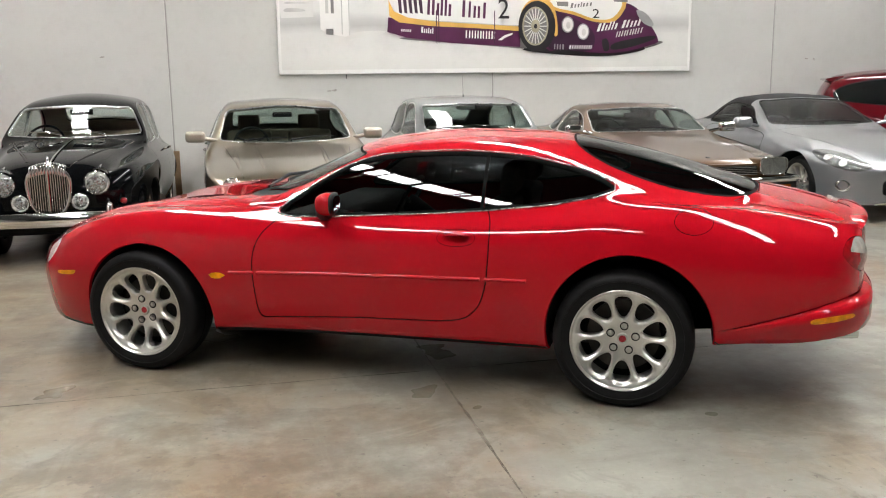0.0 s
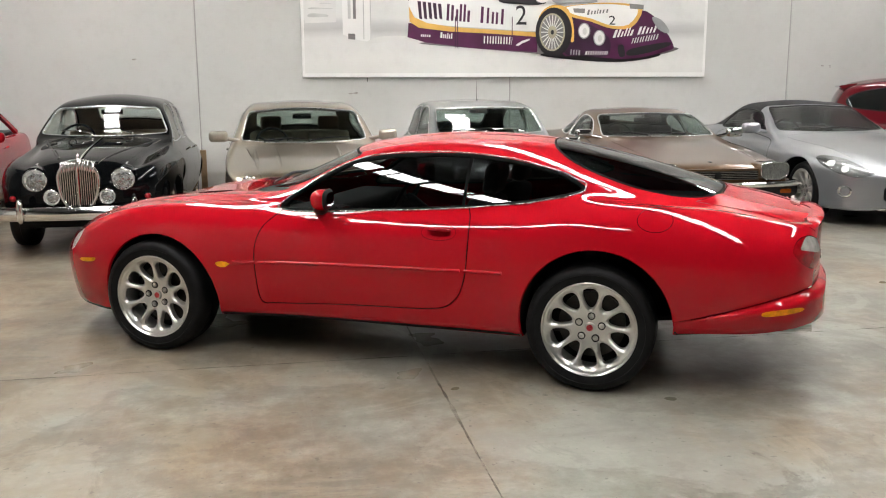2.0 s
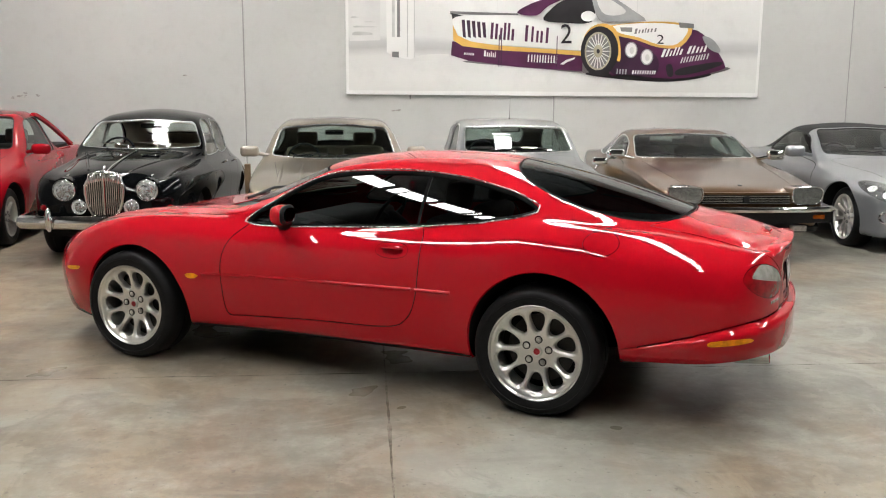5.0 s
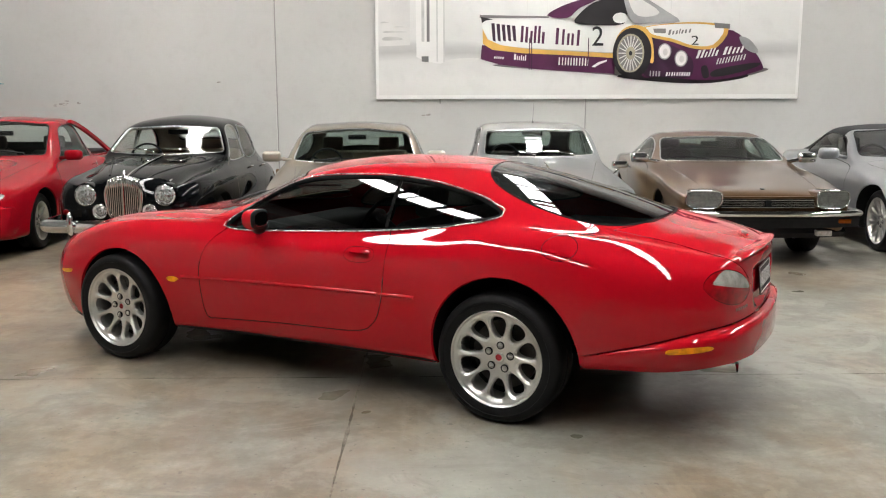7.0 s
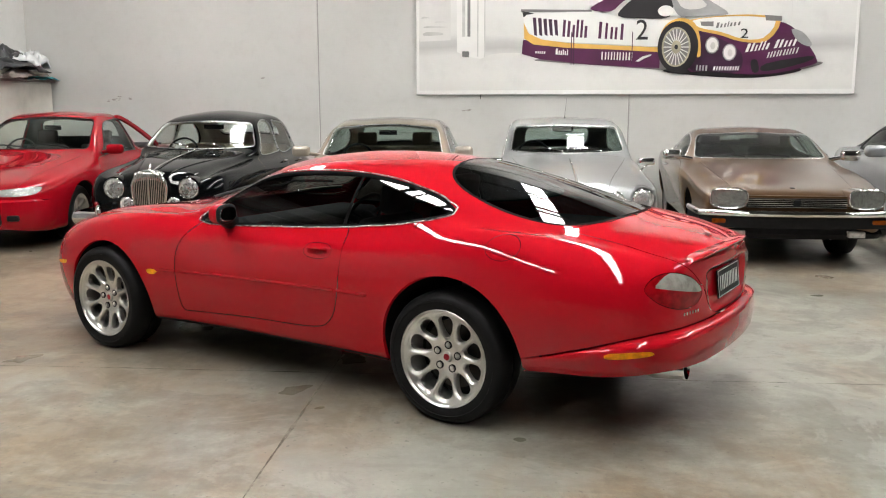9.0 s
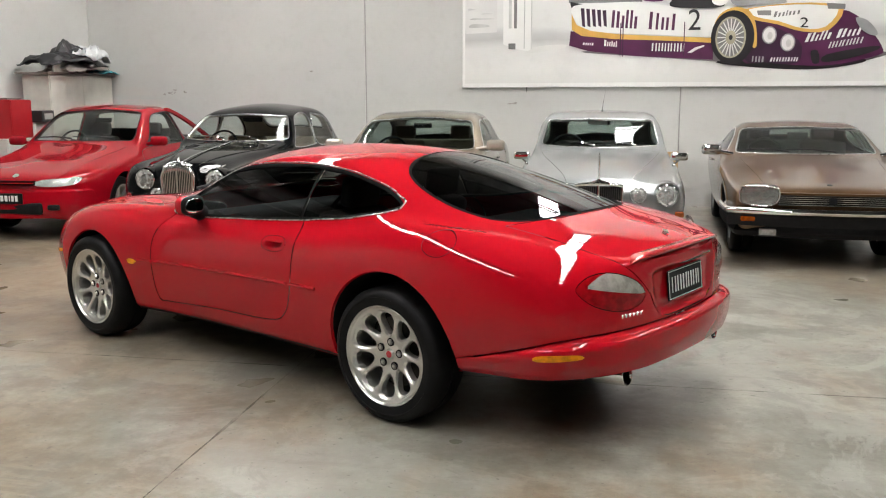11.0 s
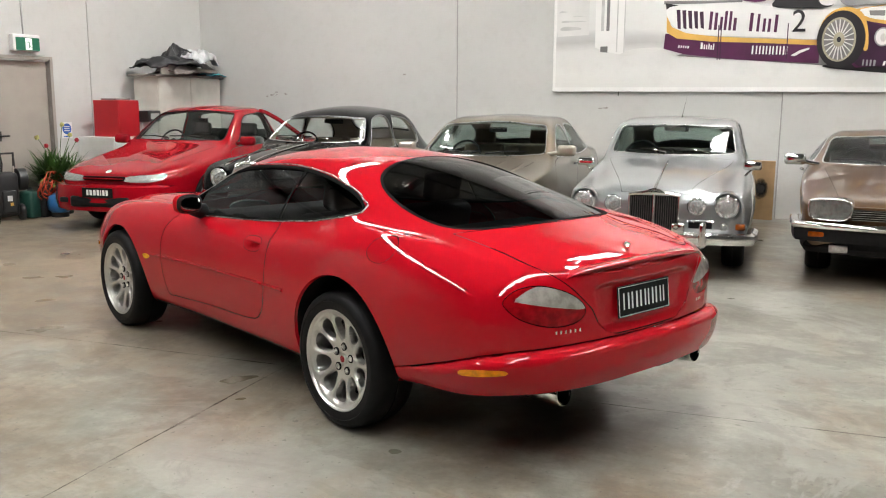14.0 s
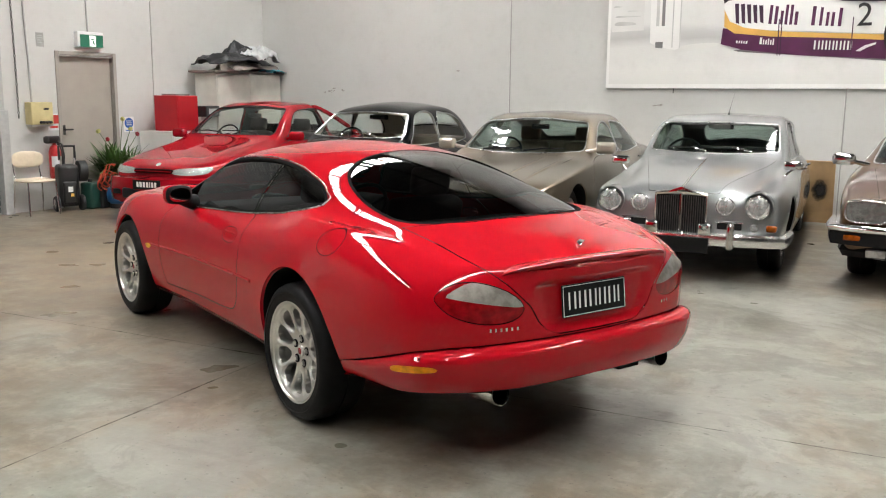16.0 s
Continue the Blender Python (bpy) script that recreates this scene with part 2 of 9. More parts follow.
def text_part(name, words, m, size, material, parent=None, depth=0.002, squeeze=1.0, label="", align="CENTER"):
    cu = bpy.data.curves.new(name, "FONT")
    cu.body, cu.size, cu.align_x, cu.align_y, cu.extrude, cu.resolution_u = words, size, align, "CENTER", depth, 3
    tmp = new("tmp", cu)
    me = bpy.data.meshes.new_from_object(tmp.evaluated_get(bpy.context.evaluated_depsgraph_get()))
    bpy.data.objects.remove(tmp)
    me.transform(m @ Matrix.Diagonal((squeeze, 1, 1, 1)))
    me.materials.clear()
    me.materials.append(material)
    ob = new(name, me)
    if parent is not None:
        ob.parent = parent
    if label:
        tagged(ob, label)
    return ob

# ---- the hall ----
WALL_Y, CORNER_X, RIGHT_X, FRONT_Y, CEIL = 12.93, -5.34, 16.0, -16.0, 6.2
LEAN_L = 0.125       # the left wall runs slightly askew


def left_x(y):
    return CORNER_X - (WALL_Y - y) * LEAN_L


def concrete_floor():
    m = Mat("stained_concrete")
    fine = m.noise(42.0, 6, 0.65)
    c = m.ramp(m.noise(1.2, 6, 0.60), [(0.38, (0.125, 0.122, 0.106)), (0.50, (0.222, 0.218, 0.194)), (0.62, (0.320, 0.312, 0.282))])
    green = m.ramp(m.noise(0.8, 5, 0.6), [(0.45, (0, 0, 0)), (0.62, (0.6,) * 3)])
    c = m.mix(green, c, (0.232, 0.250, 0.226))
    # brown and tan patches
    sep = m.node("ShaderNodeSeparateXYZ")
    m.link(m.coords(), sep.inputs[0])
    west = m.node("ShaderNodeMapRange")
    for k, v in ((1, -3.0), (2, 3.0), (3, 0.13), (4, -0.04)):
        west.inputs[k].default_value = v
    m.link(sep.outputs[0], west.inputs[0])
    lift = m.node("ShaderNodeMath")
    m.link(m.noise(0.7, 7, 0.64, stretch=(1.0, 0.75, 1.0)), lift.inputs[0])
    m.link(west.outputs[0], lift.inputs[1])
    rust = m.ramp(lift.outputs[0], [(0.44, (0, 0, 0)), (0.52, (0.55,) * 3), (0.64, (0.9,) * 3)])
    c = m.mix(rust, c, m.ramp(m.noise(4.0, 7, 0.68), [(0.34, (0.170, 0.108, 0.062)), (0.66, (0.305, 0.232, 0.160))]))
    # pale clouds and darker smears
    c = m.mix(m.ramp(m.noise(3.4, 6, 0.62), [(0.46, (0, 0, 0)), (0.68, (0.60,) * 3)]), c, (0.345, 0.335, 0.305))
    c = m.mix(m.ramp(m.noise(2.0, 5, 0.58, stretch=(0.6, 1.3, 1.0)), [(0.46, (0, 0, 0)), (0.70, (0.75,) * 3)]), c, (0.115, 0.102, 0.084))
    c = m.mix(m.ramp(m.noise(8.0, 4, 0.5), [(0.40, (0.22,) * 3), (0.60, (0, 0, 0))]), c, (0.130, 0.115, 0.094))
    c = m.mix(m.ramp(m.noise(15.0, 5, 0.6), [(0.45, (0, 0, 0)), (0.65, (0.22,) * 3)]), c, (0.36, 0.35, 0.32))
    c = m.mix(m.ramp(m.noise(6.0, 5, 0.62), [(0.44, (0, 0, 0)), (0.66, (0.55,) * 3)]), c, m.mix(rust, (0.150, 0.138, 0.116), (0.142, 0.104, 0.066)))
    c = m.mix(m.ramp(fine, [(0.34, (0.20,) * 3), (0.6, (0, 0, 0))]), c, (0.10, 0.092, 0.08))
    # worn patches with harder edges, drag marks and spots
    c = m.mix(m.ramp(m.noise(0.95, 9, 0.66, warp=1.2), [(0.505, (0, 0, 0)), (0.545, (0.42,) * 3)]), c, m.mix(rust, (0.355, 0.350, 0.330), (0.300, 0.225, 0.150)))
    c = m.mix(m.ramp(m.noise(3.0, 9, 0.72, warp=0.8), [(0.53, (0, 0, 0)), (0.585, (0.45,) * 3)]), c, m.mix(rust, (0.190, 0.186, 0.170), (0.175, 0.118, 0.070)))
    c = m.mix(m.ramp(m.noise(7.0, 6, 0.65, stretch=(1.6, 0.16, 1.0), warp=0.3), [(0.57, (0, 0, 0)), (0.67, (0.10,) * 3)]), c, (0.40, 0.39, 0.36))
    c = m.mix(m.ramp(m.noise(6.0, 6, 0.65, stretch=(0.16, 1.4, 1.0), warp=0.3), [(0.58, (0, 0, 0)), (0.66, (0.20,) * 3)]), c, (0.120, 0.108, 0.092))
    c = m.mix(m.ramp(m.noise(26.0, 3, 0.5), [(0.66, (0, 0, 0)), (0.71, (0.55,) * 3)]), c, (0.075, 0.066, 0.055))
    c = m.mix(1.0, c, (0.925, 0.915, 0.865), "MULTIPLY")
    m.set(Base_Color=c, Roughness=m.ramp(m.noise(1.5, 3, 0.5), [(0.3, (0.27,) * 3), (0.7, (0.38,) * 3)]), Specular_IOR_Level=0.45)
    m.bump(m.noise(14.0, 4, 0.55), 0.05, 0.003)
    return m.m


def wall_paint():
    m = Mat("painted_concrete_wall")
    a = m.noise(0.5, 5)
    b = m.noise(7.0, 6, 0.65)
    c = m.ramp(a, [(0.3, (0.52, 0.515, 0.495)), (0.7, (0.585, 0.58, 0.56))])
    c = m.mix(m.ramp(b, [(0.5, (0, 0, 0)), (0.85, (0.35,) * 3)]), c, (0.44, 0.43, 0.41))
    m.set(Base_Color=c, Roughness=0.7)
    m.bump(m.noise(60.0, 4), 0.12, 0.003)
    return m.m


M["floor"] = concrete_floor()
M["wall"] = wall_paint()
M["joint"] = plain("joint_sealant", (0.34, 0.335, 0.32), 0.8, 0, 0.1, 20)
M["roof_sheet"] = plain("ribbed_steel_roof", (0.055, 0.056, 0.058), 0.5, 0.3, 0.15, 5)
M["purlin"] = plain("galvanised_purlin", (0.05, 0.05, 0.052), 0.5, 0.6, 0.15, 8)
M["roller"] = plain("roller_door_slats", (0.20, 0.205, 0.205), 0.45, 0.2, 0.1, 6)


def glow(name, colour, strength):
    m = Mat(name)
    m.set(Base_Color=colour, Emission_Color=m.mix(m.ramp(m.noise(0.8, 3), [(0.3, (0, 0, 0)), (0.7, (1, 1, 1))]), scaled(colour, 0.92), colour), Emission_Strength=strength, Roughness=0.6)
    return m.m


M["skylight"] = glow("translucent_roof_sheet", (1.0, 0.985, 0.95), SKYLIGHT)


def build_hall():
    lx0 = left_x(FRONT_Y)
    bm = bmesh.new()
    vs = [bm.verts.new(p) for p in ((lx0 - 0.3, FRONT_Y - 0.3, 0), (RIGHT_X + 0.3, FRONT_Y - 0.3, 0), (RIGHT_X + 0.3, WALL_Y + 0.3, 0), (CORNER_X - 0.6, WALL_Y + 0.3, 0))]
    bm.faces.new(vs)
    floor = tagged(part("floor", bm, M["floor"]), "stained grey and brown concrete floor with saw-cut joints", "floor", kind="structure")
    # saw-cut joints: narrow dark fillets
    cut = Mat("saw_cut")
    cut.set(Base_Color=(0.135, 0.105, 0.075), Roughness=0.9, Alpha=cut.ramp(cut.noise(3.2, 7, 0.7), [(0.36, (0.0,) * 3), (0.64, (0.75,) * 3)]))
    M["sawcut"] = cut.m
    for x0, y0, x1, y1 in ((1.0, FRONT_Y, 1.02, WALL_Y), (lx0, 4.62, RIGHT_X, 4.70)):
        d = Vector((x1 - x0, y1 - y0, 0)).normalized()
        s = Vector((-d.y, d.x, 0)) * 0.009
        bm = bmesh.new()
        n = 420
        rows = []
        for k in range(n + 1):
            p = Vector((x0 + (x1 - x0) * k / n, y0 + (y1 - y0) * k / n, 0.003))
            j = max(0.05, 0.55 + 0.8 * noise.noise(p * 2.3) + 0.7 * noise.noise(p * 11.0))
            w = s * noise.noise(p * 1.7) * 0.8
            rows.append((bm.verts.new(p + w - s * j), bm.verts.new(p + w + s * j)))
        for a, b in zip(rows, rows[1:]):
            bm.faces.new((a[0], a[1], b[1], b[0]))
        part("floor_joint", bm, M["sawcut"], floor)

    # back wall of tilt-up panels with recessed joints
    joints = [-0.84, 3.72, 8.31, 12.9]
    wall = tagged(new("wall_back"), "pale grey painted concrete panel wall", "wall", kind="structure")
    xs = [CORNER_X - 0.3] + joints + [RIGHT_X + 0.3]
    for a, b in zip(xs, xs[1:]):
        part("wall_panel", box_bm(a + 0.008, b - 0.008, WALL_Y, WALL_Y + 0.2, -0.02, CEIL + 0.3, 0.006, 1), M["wall"], wall)
    for x in joints:
        part("panel_joint", box_bm(x - 0.012, x + 0.012, WALL_Y + 0.008, WALL_Y + 0.15, 0, CEIL), M["joint"], wall)

    # a few knocks and scuffs
    M["scuff"] = plain("wall_scuff", (0.36, 0.34, 0.32), 0.9, 0, 0.3, 40)
    rnd = random.Random(11)
    for cx, cz, n in ((-4.0, 1.62, 6), (-3.85, 1.64, 4), (9.0, 1.83, 3), (-1.7, 1.95, 2), (1.4, 1.45, 3), (5.2, 1.2, 3), (-4.9, 1.1, 3)):
        for k in range(n):
            x, z, r = cx + rnd.uniform(-0.12, 0.12), cz + rnd.uniform(-0.03, 0.03), rnd.uniform(0.006, 0.02)
            pts = [(x + r * (1.6 + 0.6 * rnd.random()) * math.cos(t), z + r * (0.5 + 0.4 * rnd.random()) * math.sin(t)) for t in [i * math.pi / 4 for i in range(8)]]
            bm = bmesh.new()
            bm.faces.new([bm.verts.new((px, WALL_Y - 0.0015, pz)) for px, pz in pts])
            part("scuff", bm, M["scuff"], wall)

    # left wall
    wl = tagged(new("wall_left"), "pale grey painted concrete panel wall with a service door", "wall", kind="structure")
    ang = math.atan(LEAN_L)
    wl.matrix_basis = Matrix.Translation((CORNER_X, WALL_Y, 0)) @ Matrix.Rotation(-ang, 4, "Z")
    # local: x into the hall, y along the wall (0 at the corner, falling towards the front)
    d0, d1, dh = -3.84, -2.99, 2.06
    for y0, y1, z0, z1 in ((-2.29, 0.3, 0, CEIL + 0.3), (d1, -2.305, 0, CEIL + 0.3), (d0, d1, dh, CEIL + 0.3), (-7.5, d0, 0, CEIL + 0.3), (-15.0, -7.515, 0, CEIL + 0.3), (-31.0, -15.015, 0, CEIL + 0.3)):
        part("wall_panel", box_bm(-0.2, 0, y0, y1, z0 - 0.02, z1), M["wall"], wl)

    # roller door on the left wall, past the rail
    rd = tagged(new("roller_door"), "grey ribbed steel roller door, closed", "door", kind="structure")
    rd.matrix_basis = wl.matrix_basis.copy()
    slat = None
    for k in range(52):
        z = 0.02 + 0.088 * k
        if slat is None:
            slat = part("roller_slat", box_bm(0.01, 0.045, -9.4, -4.80, 0.0, 0.080, 0.018, 2), M["roller"], rd, smooth=50)
            slat.location.z = z
        else:
            o = new("roller_slat", slat.data)
            o.parent = rd
            o.location.z = z
    part("roller_drum", lathe_bm([(0.0, 0.0), (0.26, 0.0), (0.26, 4.6), (0.0, 4.6)], Matrix.Translation((0.27, -4.80, 4.85)) @ Matrix.Rotation(radians(90), 4, "X"), 24), M["roller"], rd, smooth=40)

    # right and front walls, behind the camera's view; the front one dark to deepen reflections
    wr = tagged(new("wall_right"), "pale grey painted concrete wall", "wall", kind="structure")
    part("wall_panel", box_bm(RIGHT_X, RIGHT_X + 0.2, FRONT_Y, WALL_Y, 0, CEIL + 0.3), M["wall"], wr)
    wf = tagged(new("wall_front"), "unseen dark grey wall that deepens paint reflections, with a steel roller door", "wall", kind="structure")
    M["dark_wall"] = plain("dark_grey_wall", (0.10, 0.10, 0.10), 0.8, 0, 0.15, 2)
    part("wall_panel", box_bm(lx0 - 0.3, 2.0, FRONT_Y - 0.2, FRONT_Y, 0, CEIL + 0.3), M["dark_wall"], wf)
    part("wall_panel", box_bm(7.0, RIGHT_X + 0.2, FRONT_Y - 0.2, FRONT_Y, 0, CEIL + 0.3), M["dark_wall"], wf)
    part("wall_panel", box_bm(2.0, 7.0, FRONT_Y - 0.2, FRONT_Y, 4.6, CEIL + 0.3), M["dark_wall"], wf)
    for k in range(46):
        part("roller_slat", box_bm(1.95, 7.05, FRONT_Y - 0.16, FRONT_Y - 0.12, 0.1 * k, 0.1 * k + 0.094, 0.015, 1), M["roller"], wf)

    # roof: ribbed steel with translucent strips between
    strips = [(-2.57, -2.14), (3.03, 3.48), (8.73, 9.18)]
    roof = bmesh.new()
    edges = [lx0 - 0.5] + [v for s in strips for v in s] + [RIGHT_X + 0.3]
    for a, b in zip(edges[0::2], edges[1::2]):
        box_bm(a, b, FRONT_Y - 0.3, WALL_Y + 0.3, CEIL, CEIL + 0.05, 0, 1, roof)
        x = a + 0.1
        while x < b - 0.05:
            box_bm(x, x + 0.05, FRONT_Y, WALL_Y, CEIL - 0.03, CEIL, 0, 1, roof)
            x += 0.25
    tagged(part("ceiling", roof, M["roof_sheet"]), "ribbed steel roof sheeting", "ceiling", kind="structure")
    for a, b in strips:
        sk = tagged(new("skylight"), "translucent white roof sheet letting daylight in", "skylight", kind="structure")
        # the right-hand strip is an unseen addition to brighten that side, starting further back
        first = 5 if a > 8 else 0
        for k in range(first, 12):
            y0 = -2.9 + 1.3 * k
            part("sheet", box_bm(a, b, y0 + 0.09, y0 + 1.21, CEIL + 0.005, CEIL + 0.02), M["skylight"], sk)
            part("glazing_bar", box_bm(a, b, y0 - 0.09, y0 + 0.09, CEIL - 0.06, CEIL + 0.03), M["purlin"], sk)
        part("sheet_end", box_bm(a, b, 12.7, WALL_Y + 0.3, CEIL, CEIL + 0.05), M["roof_sheet"], sk)
        part("sheet_end", box_bm(a, b, FRONT_Y - 0.3, -2.95 + 1.3 * first, CEIL, CEIL + 0.05), M["roof_sheet"], sk)
    for k in range(15):
        y = FRONT_Y + 1.0 + 1.95 * k
        bm = box_bm(lx0, RIGHT_X, y - 0.035, y + 0.035, CEIL - 0.21, CEIL - 0.04)
        tagged(part("purlin", bm, M["purlin"]), "galvanised steel roof purlin", "beam", "roof purlins", "structure")


build_hall()

# ---- car bodies: a lofted skin, cut into panels along drawn lines ----


def pchip(x, y, q):
    x, y = np.array(x, float), np.array(y, float)
    h, d = np.diff(x), np.diff(y) / np.diff(x)
    m = np.zeros(len(x))
    m[0], m[-1] = d[0], d[-1]
    for i in range(1, len(x) - 1):
        if d[i - 1] * d[i] > 0:
            w1, w2 = 2 * h[i] + h[i - 1], h[i] + 2 * h[i - 1]
            m[i] = (w1 + w2) / (w1 / d[i - 1] + w2 / d[i])
    k = np.clip(np.searchsorted(x, q) - 1, 0, len(x) - 2)
    s = (q - x[k]) / h[k]
    return ((1 + 2 * s) * (1 - s) ** 2 * y[k] + s * (1 - s) ** 2 * h[k] * m[k] + s * s * (3 - 2 * s) * y[k + 1] + s * s * (s - 1) * h[k] * m[k + 1])


def soften(v, sigma):
    """Rounds a row of values, its ends held."""
    r = int(3 * sigma) + 1
    k = np.exp(-0.5 * (np.arange(-r, r + 1) / sigma) ** 2)
    k /= k.sum()
    w = np.concatenate([2 * v[0] - v[r:0:-1], v, 2 * v[-1] - v[-2:-r - 2:-1]])
    return np.convolve(w, k, "valid")


def loop_distance(px, pz, loop):
    """Signed distance of points to a closed outline: below zero inside."""
    a = np.asarray(loop, float)
    b = np.roll(a, -1, axis=0)
    d2 = np.full(px.shape, 1e9)
    inside = np.zeros(px.shape, bool)
    for (x0, z0), (x1, z1) in zip(a, b):
        dx, dz = x1 - x0, z1 - z0
        s = np.clip(((px - x0) * dx + (pz - z0) * dz) / (dx * dx + dz * dz + 1e-12), 0, 1)
        d2 = np.minimum(d2, (px - x0 - s * dx) ** 2 + (pz - z0 - s * dz) ** 2)
        if z0 != z1:
            inside ^= ((z0 > pz) != (z1 > pz)) & (px < x0 + (pz - z0) * dx / dz)
    return np.where(inside, -np.sqrt(d2), np.sqrt(d2))


class Skin:
    """A surface as points (a along, b to the side, z up), their normals and faces."""

    def __init__(self, v, n, f):
        self.v, self.n, self.f = v, n, f

    def cut(self, values):
        """Splits along values == 0: the skin where they are below, and the one above."""
        v, n, val = list(self.v), list(self.n), np.asarray(values)
        made = {}

        def crossing(i, j):
            key = (min(i, j), max(i, j))
            if key not in made:
                s = val[key[0]] / (val[key[0]] - val[key[1]])
                made[key] = len(v)
                v.append(self.v[key[0]] * (1 - s) + self.v[key[1]] * s)
                m = self.n[key[0]] * (1 - s) + self.n[key[1]] * s
                n.append(m / (np.linalg.norm(m) + 1e-12))
            return made[key]

        low, high = [], []
        neg = val < 0
        for f in self.f:
            k = sum(1 for i in f if neg[i])
            if k == len(f):
                low.append(f)
            elif k == 0:
                high.append(f)
            else:
                fl, fh = [], []
                for i, j in zip(f, f[1:] + f[:1]):
                    (fl if neg[i] else fh).append(i)
                    if neg[i] != neg[j]:
                        c = crossing(i, j)
                        fl.append(c)
                        fh.append(c)
                if len(fl) > 2:
                    low.append(tuple(fl))
                if len(fh) > 2:
                    high.append(tuple(fh))
        v, n = np.array(v), np.array(n)
        return Skin(v, n, low).pruned(), Skin(v, n, high).pruned()

    def pruned(self):
        if not self.f:
            return Skin(np.zeros((0, 3)), np.zeros((0, 3)), [])
        used = np.unique(np.concatenate([np.array(f) for f in self.f]))
        at = np.full(len(self.v), -1)
        at[used] = np.arange(len(used))
        return Skin(self.v[used], self.n[used], [tuple(int(at[i]) for i in f) for f in self.f])

    def joined(self, other):
        k = len(self.v)
        return Skin(np.vstack([self.v, other.v]), np.vstack([self.n, other.n]), self.f + [tuple(i + k for i in f) for f in other.f])

    def pushed(self, d):
        d = np.asarray(d)
        return Skin(self.v + self.n * (d[:, None] if d.ndim else d), self.n, self.f)

    def edge_strip(self, depth):
        """The open edges turned inwards by depth, so that a panel shows its thickness."""
        count = {}
        for f in self.f:
            for i, j in zip(f, f[1:] + f[:1]):
                count[(i, j)] = count.get((i, j), 0) + 1
        rim = [(i, j) for (i, j) in count if (j, i) not in count]
        v, n, f = list(self.v), list(self.n), list(self.f)
        copy = {}
        for i, j in rim:
            for q in (i, j):
                if q not in copy:
                    copy[q] = len(v)
                    v.append(self.v[q] - self.n[q] * depth)
                    n.append(self.n[q])
            f.append((j, i, copy[i], copy[j]))
        return Skin(np.array(v), np.array(n), f)

    def link(self, name, material, parent, label=""):
        if not self.f:
            return None
        w = self.v * np.array([1, -1, 1])
        return mesh_object(name, w, [f[::-1] for f in self.f], material, parent, label, normals=self.n * np.array([1, -1, 1]))


def loft(c, na=150, per=7, sig_a=1.6, sig_v=1.6):
    """The skin of a car from its lines. c holds lists of (a, value): zb, wb bottom edge; wm, zm widest; ws, zs shoulder; wr, zr rail; zc crown."""
    a0, a1 = c["zc"][0][0], c["zc"][-1][0]
    q = np.linspace(0, math.pi, na)
    a = a0 + (a1 - a0) * (1 - np.cos(q)) / 2

    def line(key):
        ks = c[key]
        kq = [math.acos(max(-1, min(1, 1 - 2 * (k[0] - a0) / (a1 - a0)))) for k in ks]
        return soften(pchip(kq, [k[1] for k in ks], q), sig_a)

    g = {k: line(k) for k in ("zb", "wb", "wm", "zm", "ws", "zs", "wr", "zr", "zc", "kx")}
    kt = c.get("kt", 0.30)
    fillet = []
    if "kf" in c:       # a hollow between shoulder and rail
        f, dx, dz = line("kf"), g["ws"] - g["wr"], g["zr"] - g["zs"]
        ln = np.hypot(dx, dz) + 1e-6
        fillet = [(g["wr"] + 0.55 * dx - f * dz / ln, g["zr"] - 0.55 * dz - f * dx / ln)]
    rows = [
        (0 * a, g["zb"] + 0.03), (np.maximum(g["wb"] - 0.10, 0.6 * g["wb"]), g["zb"] + 0.012), (g["wb"], g["zb"] + 0.006),
        (g["wb"] + 0.62 * (g["wm"] - g["wb"]), g["zb"] + 0.36 * (g["zm"] - g["zb"])),
        (g["wm"], g["zm"]),
        (g["ws"] + g["kx"] * (g["wm"] - g["ws"]), g["zm"] + 0.66 * (g["zs"] - g["zm"])),
        (g["ws"], g["zs"])] + fillet + [(g["wr"], g["zr"]), (0.6 * g["wr"], g["zc"] - kt * (g["zc"] - g["zr"])), (0 * a, g["zc"])]
    P = np.array(rows).transpose(2, 0, 1)           # station, row, (b, z)
    ext = np.concatenate([P[:, 1:2] * [-1, 1], P, P[:, -2:-1] * [-1, 1]], axis=1)
    pts = []
    for i in range(P.shape[1] - 1):
        p0, p1, p2, p3 = (ext[:, i + k] for k in range(4))
        for k in range(per):
            s = k / per
            pts.append(0.5 * (2 * p1 + (p2 - p0) * s + (2 * p0 - 5 * p1 + 4 * p2 - p3) * s * s + (3 * p1 - p0 - 3 * p2 + p3) * s ** 3))
    pts.append(P[:, -1])
    H = np.array(pts).transpose(1, 0, 2)            # station, sample, (b, z)
    m = H.shape[1]
    full = np.concatenate([H, H[:, -2:0:-1] * [-1, 1]], axis=1)   # round the whole section
    r = int(3 * sig_v) + 1
    kern = np.exp(-0.5 * (np.arange(-r, r + 1) / sig_v) ** 2)
    kern /= kern.sum()
    sm = sum(w * np.roll(full, s, axis=1) for w, s in zip(kern, range(-r, r + 1)))
    keep = np.zeros(full.shape[1])
    keep[:int(2.6 * per)] = 1
    keep[-int(2.6 * per):] = 1
    full = np.where(keep[None, :, None] > 0, full, sm)
    nv = full.shape[1]
    V = np.empty((na, nv, 3))
    V[:, :, 0], V[:, :, 1], V[:, :, 2] = a[:, None], full[:, :, 0], full[:, :, 1]
    du = np.gradient(V, axis=0)
    dv = np.roll(V, -1, axis=1) - np.roll(V, 1, axis=1)
    N = np.cross(du, dv)
    ln = np.linalg.norm(N, axis=2, keepdims=True)
    N = N / (ln + 1e-15)
    N[0], N[-1] = (-1, 0, 0), (1, 0, 0)
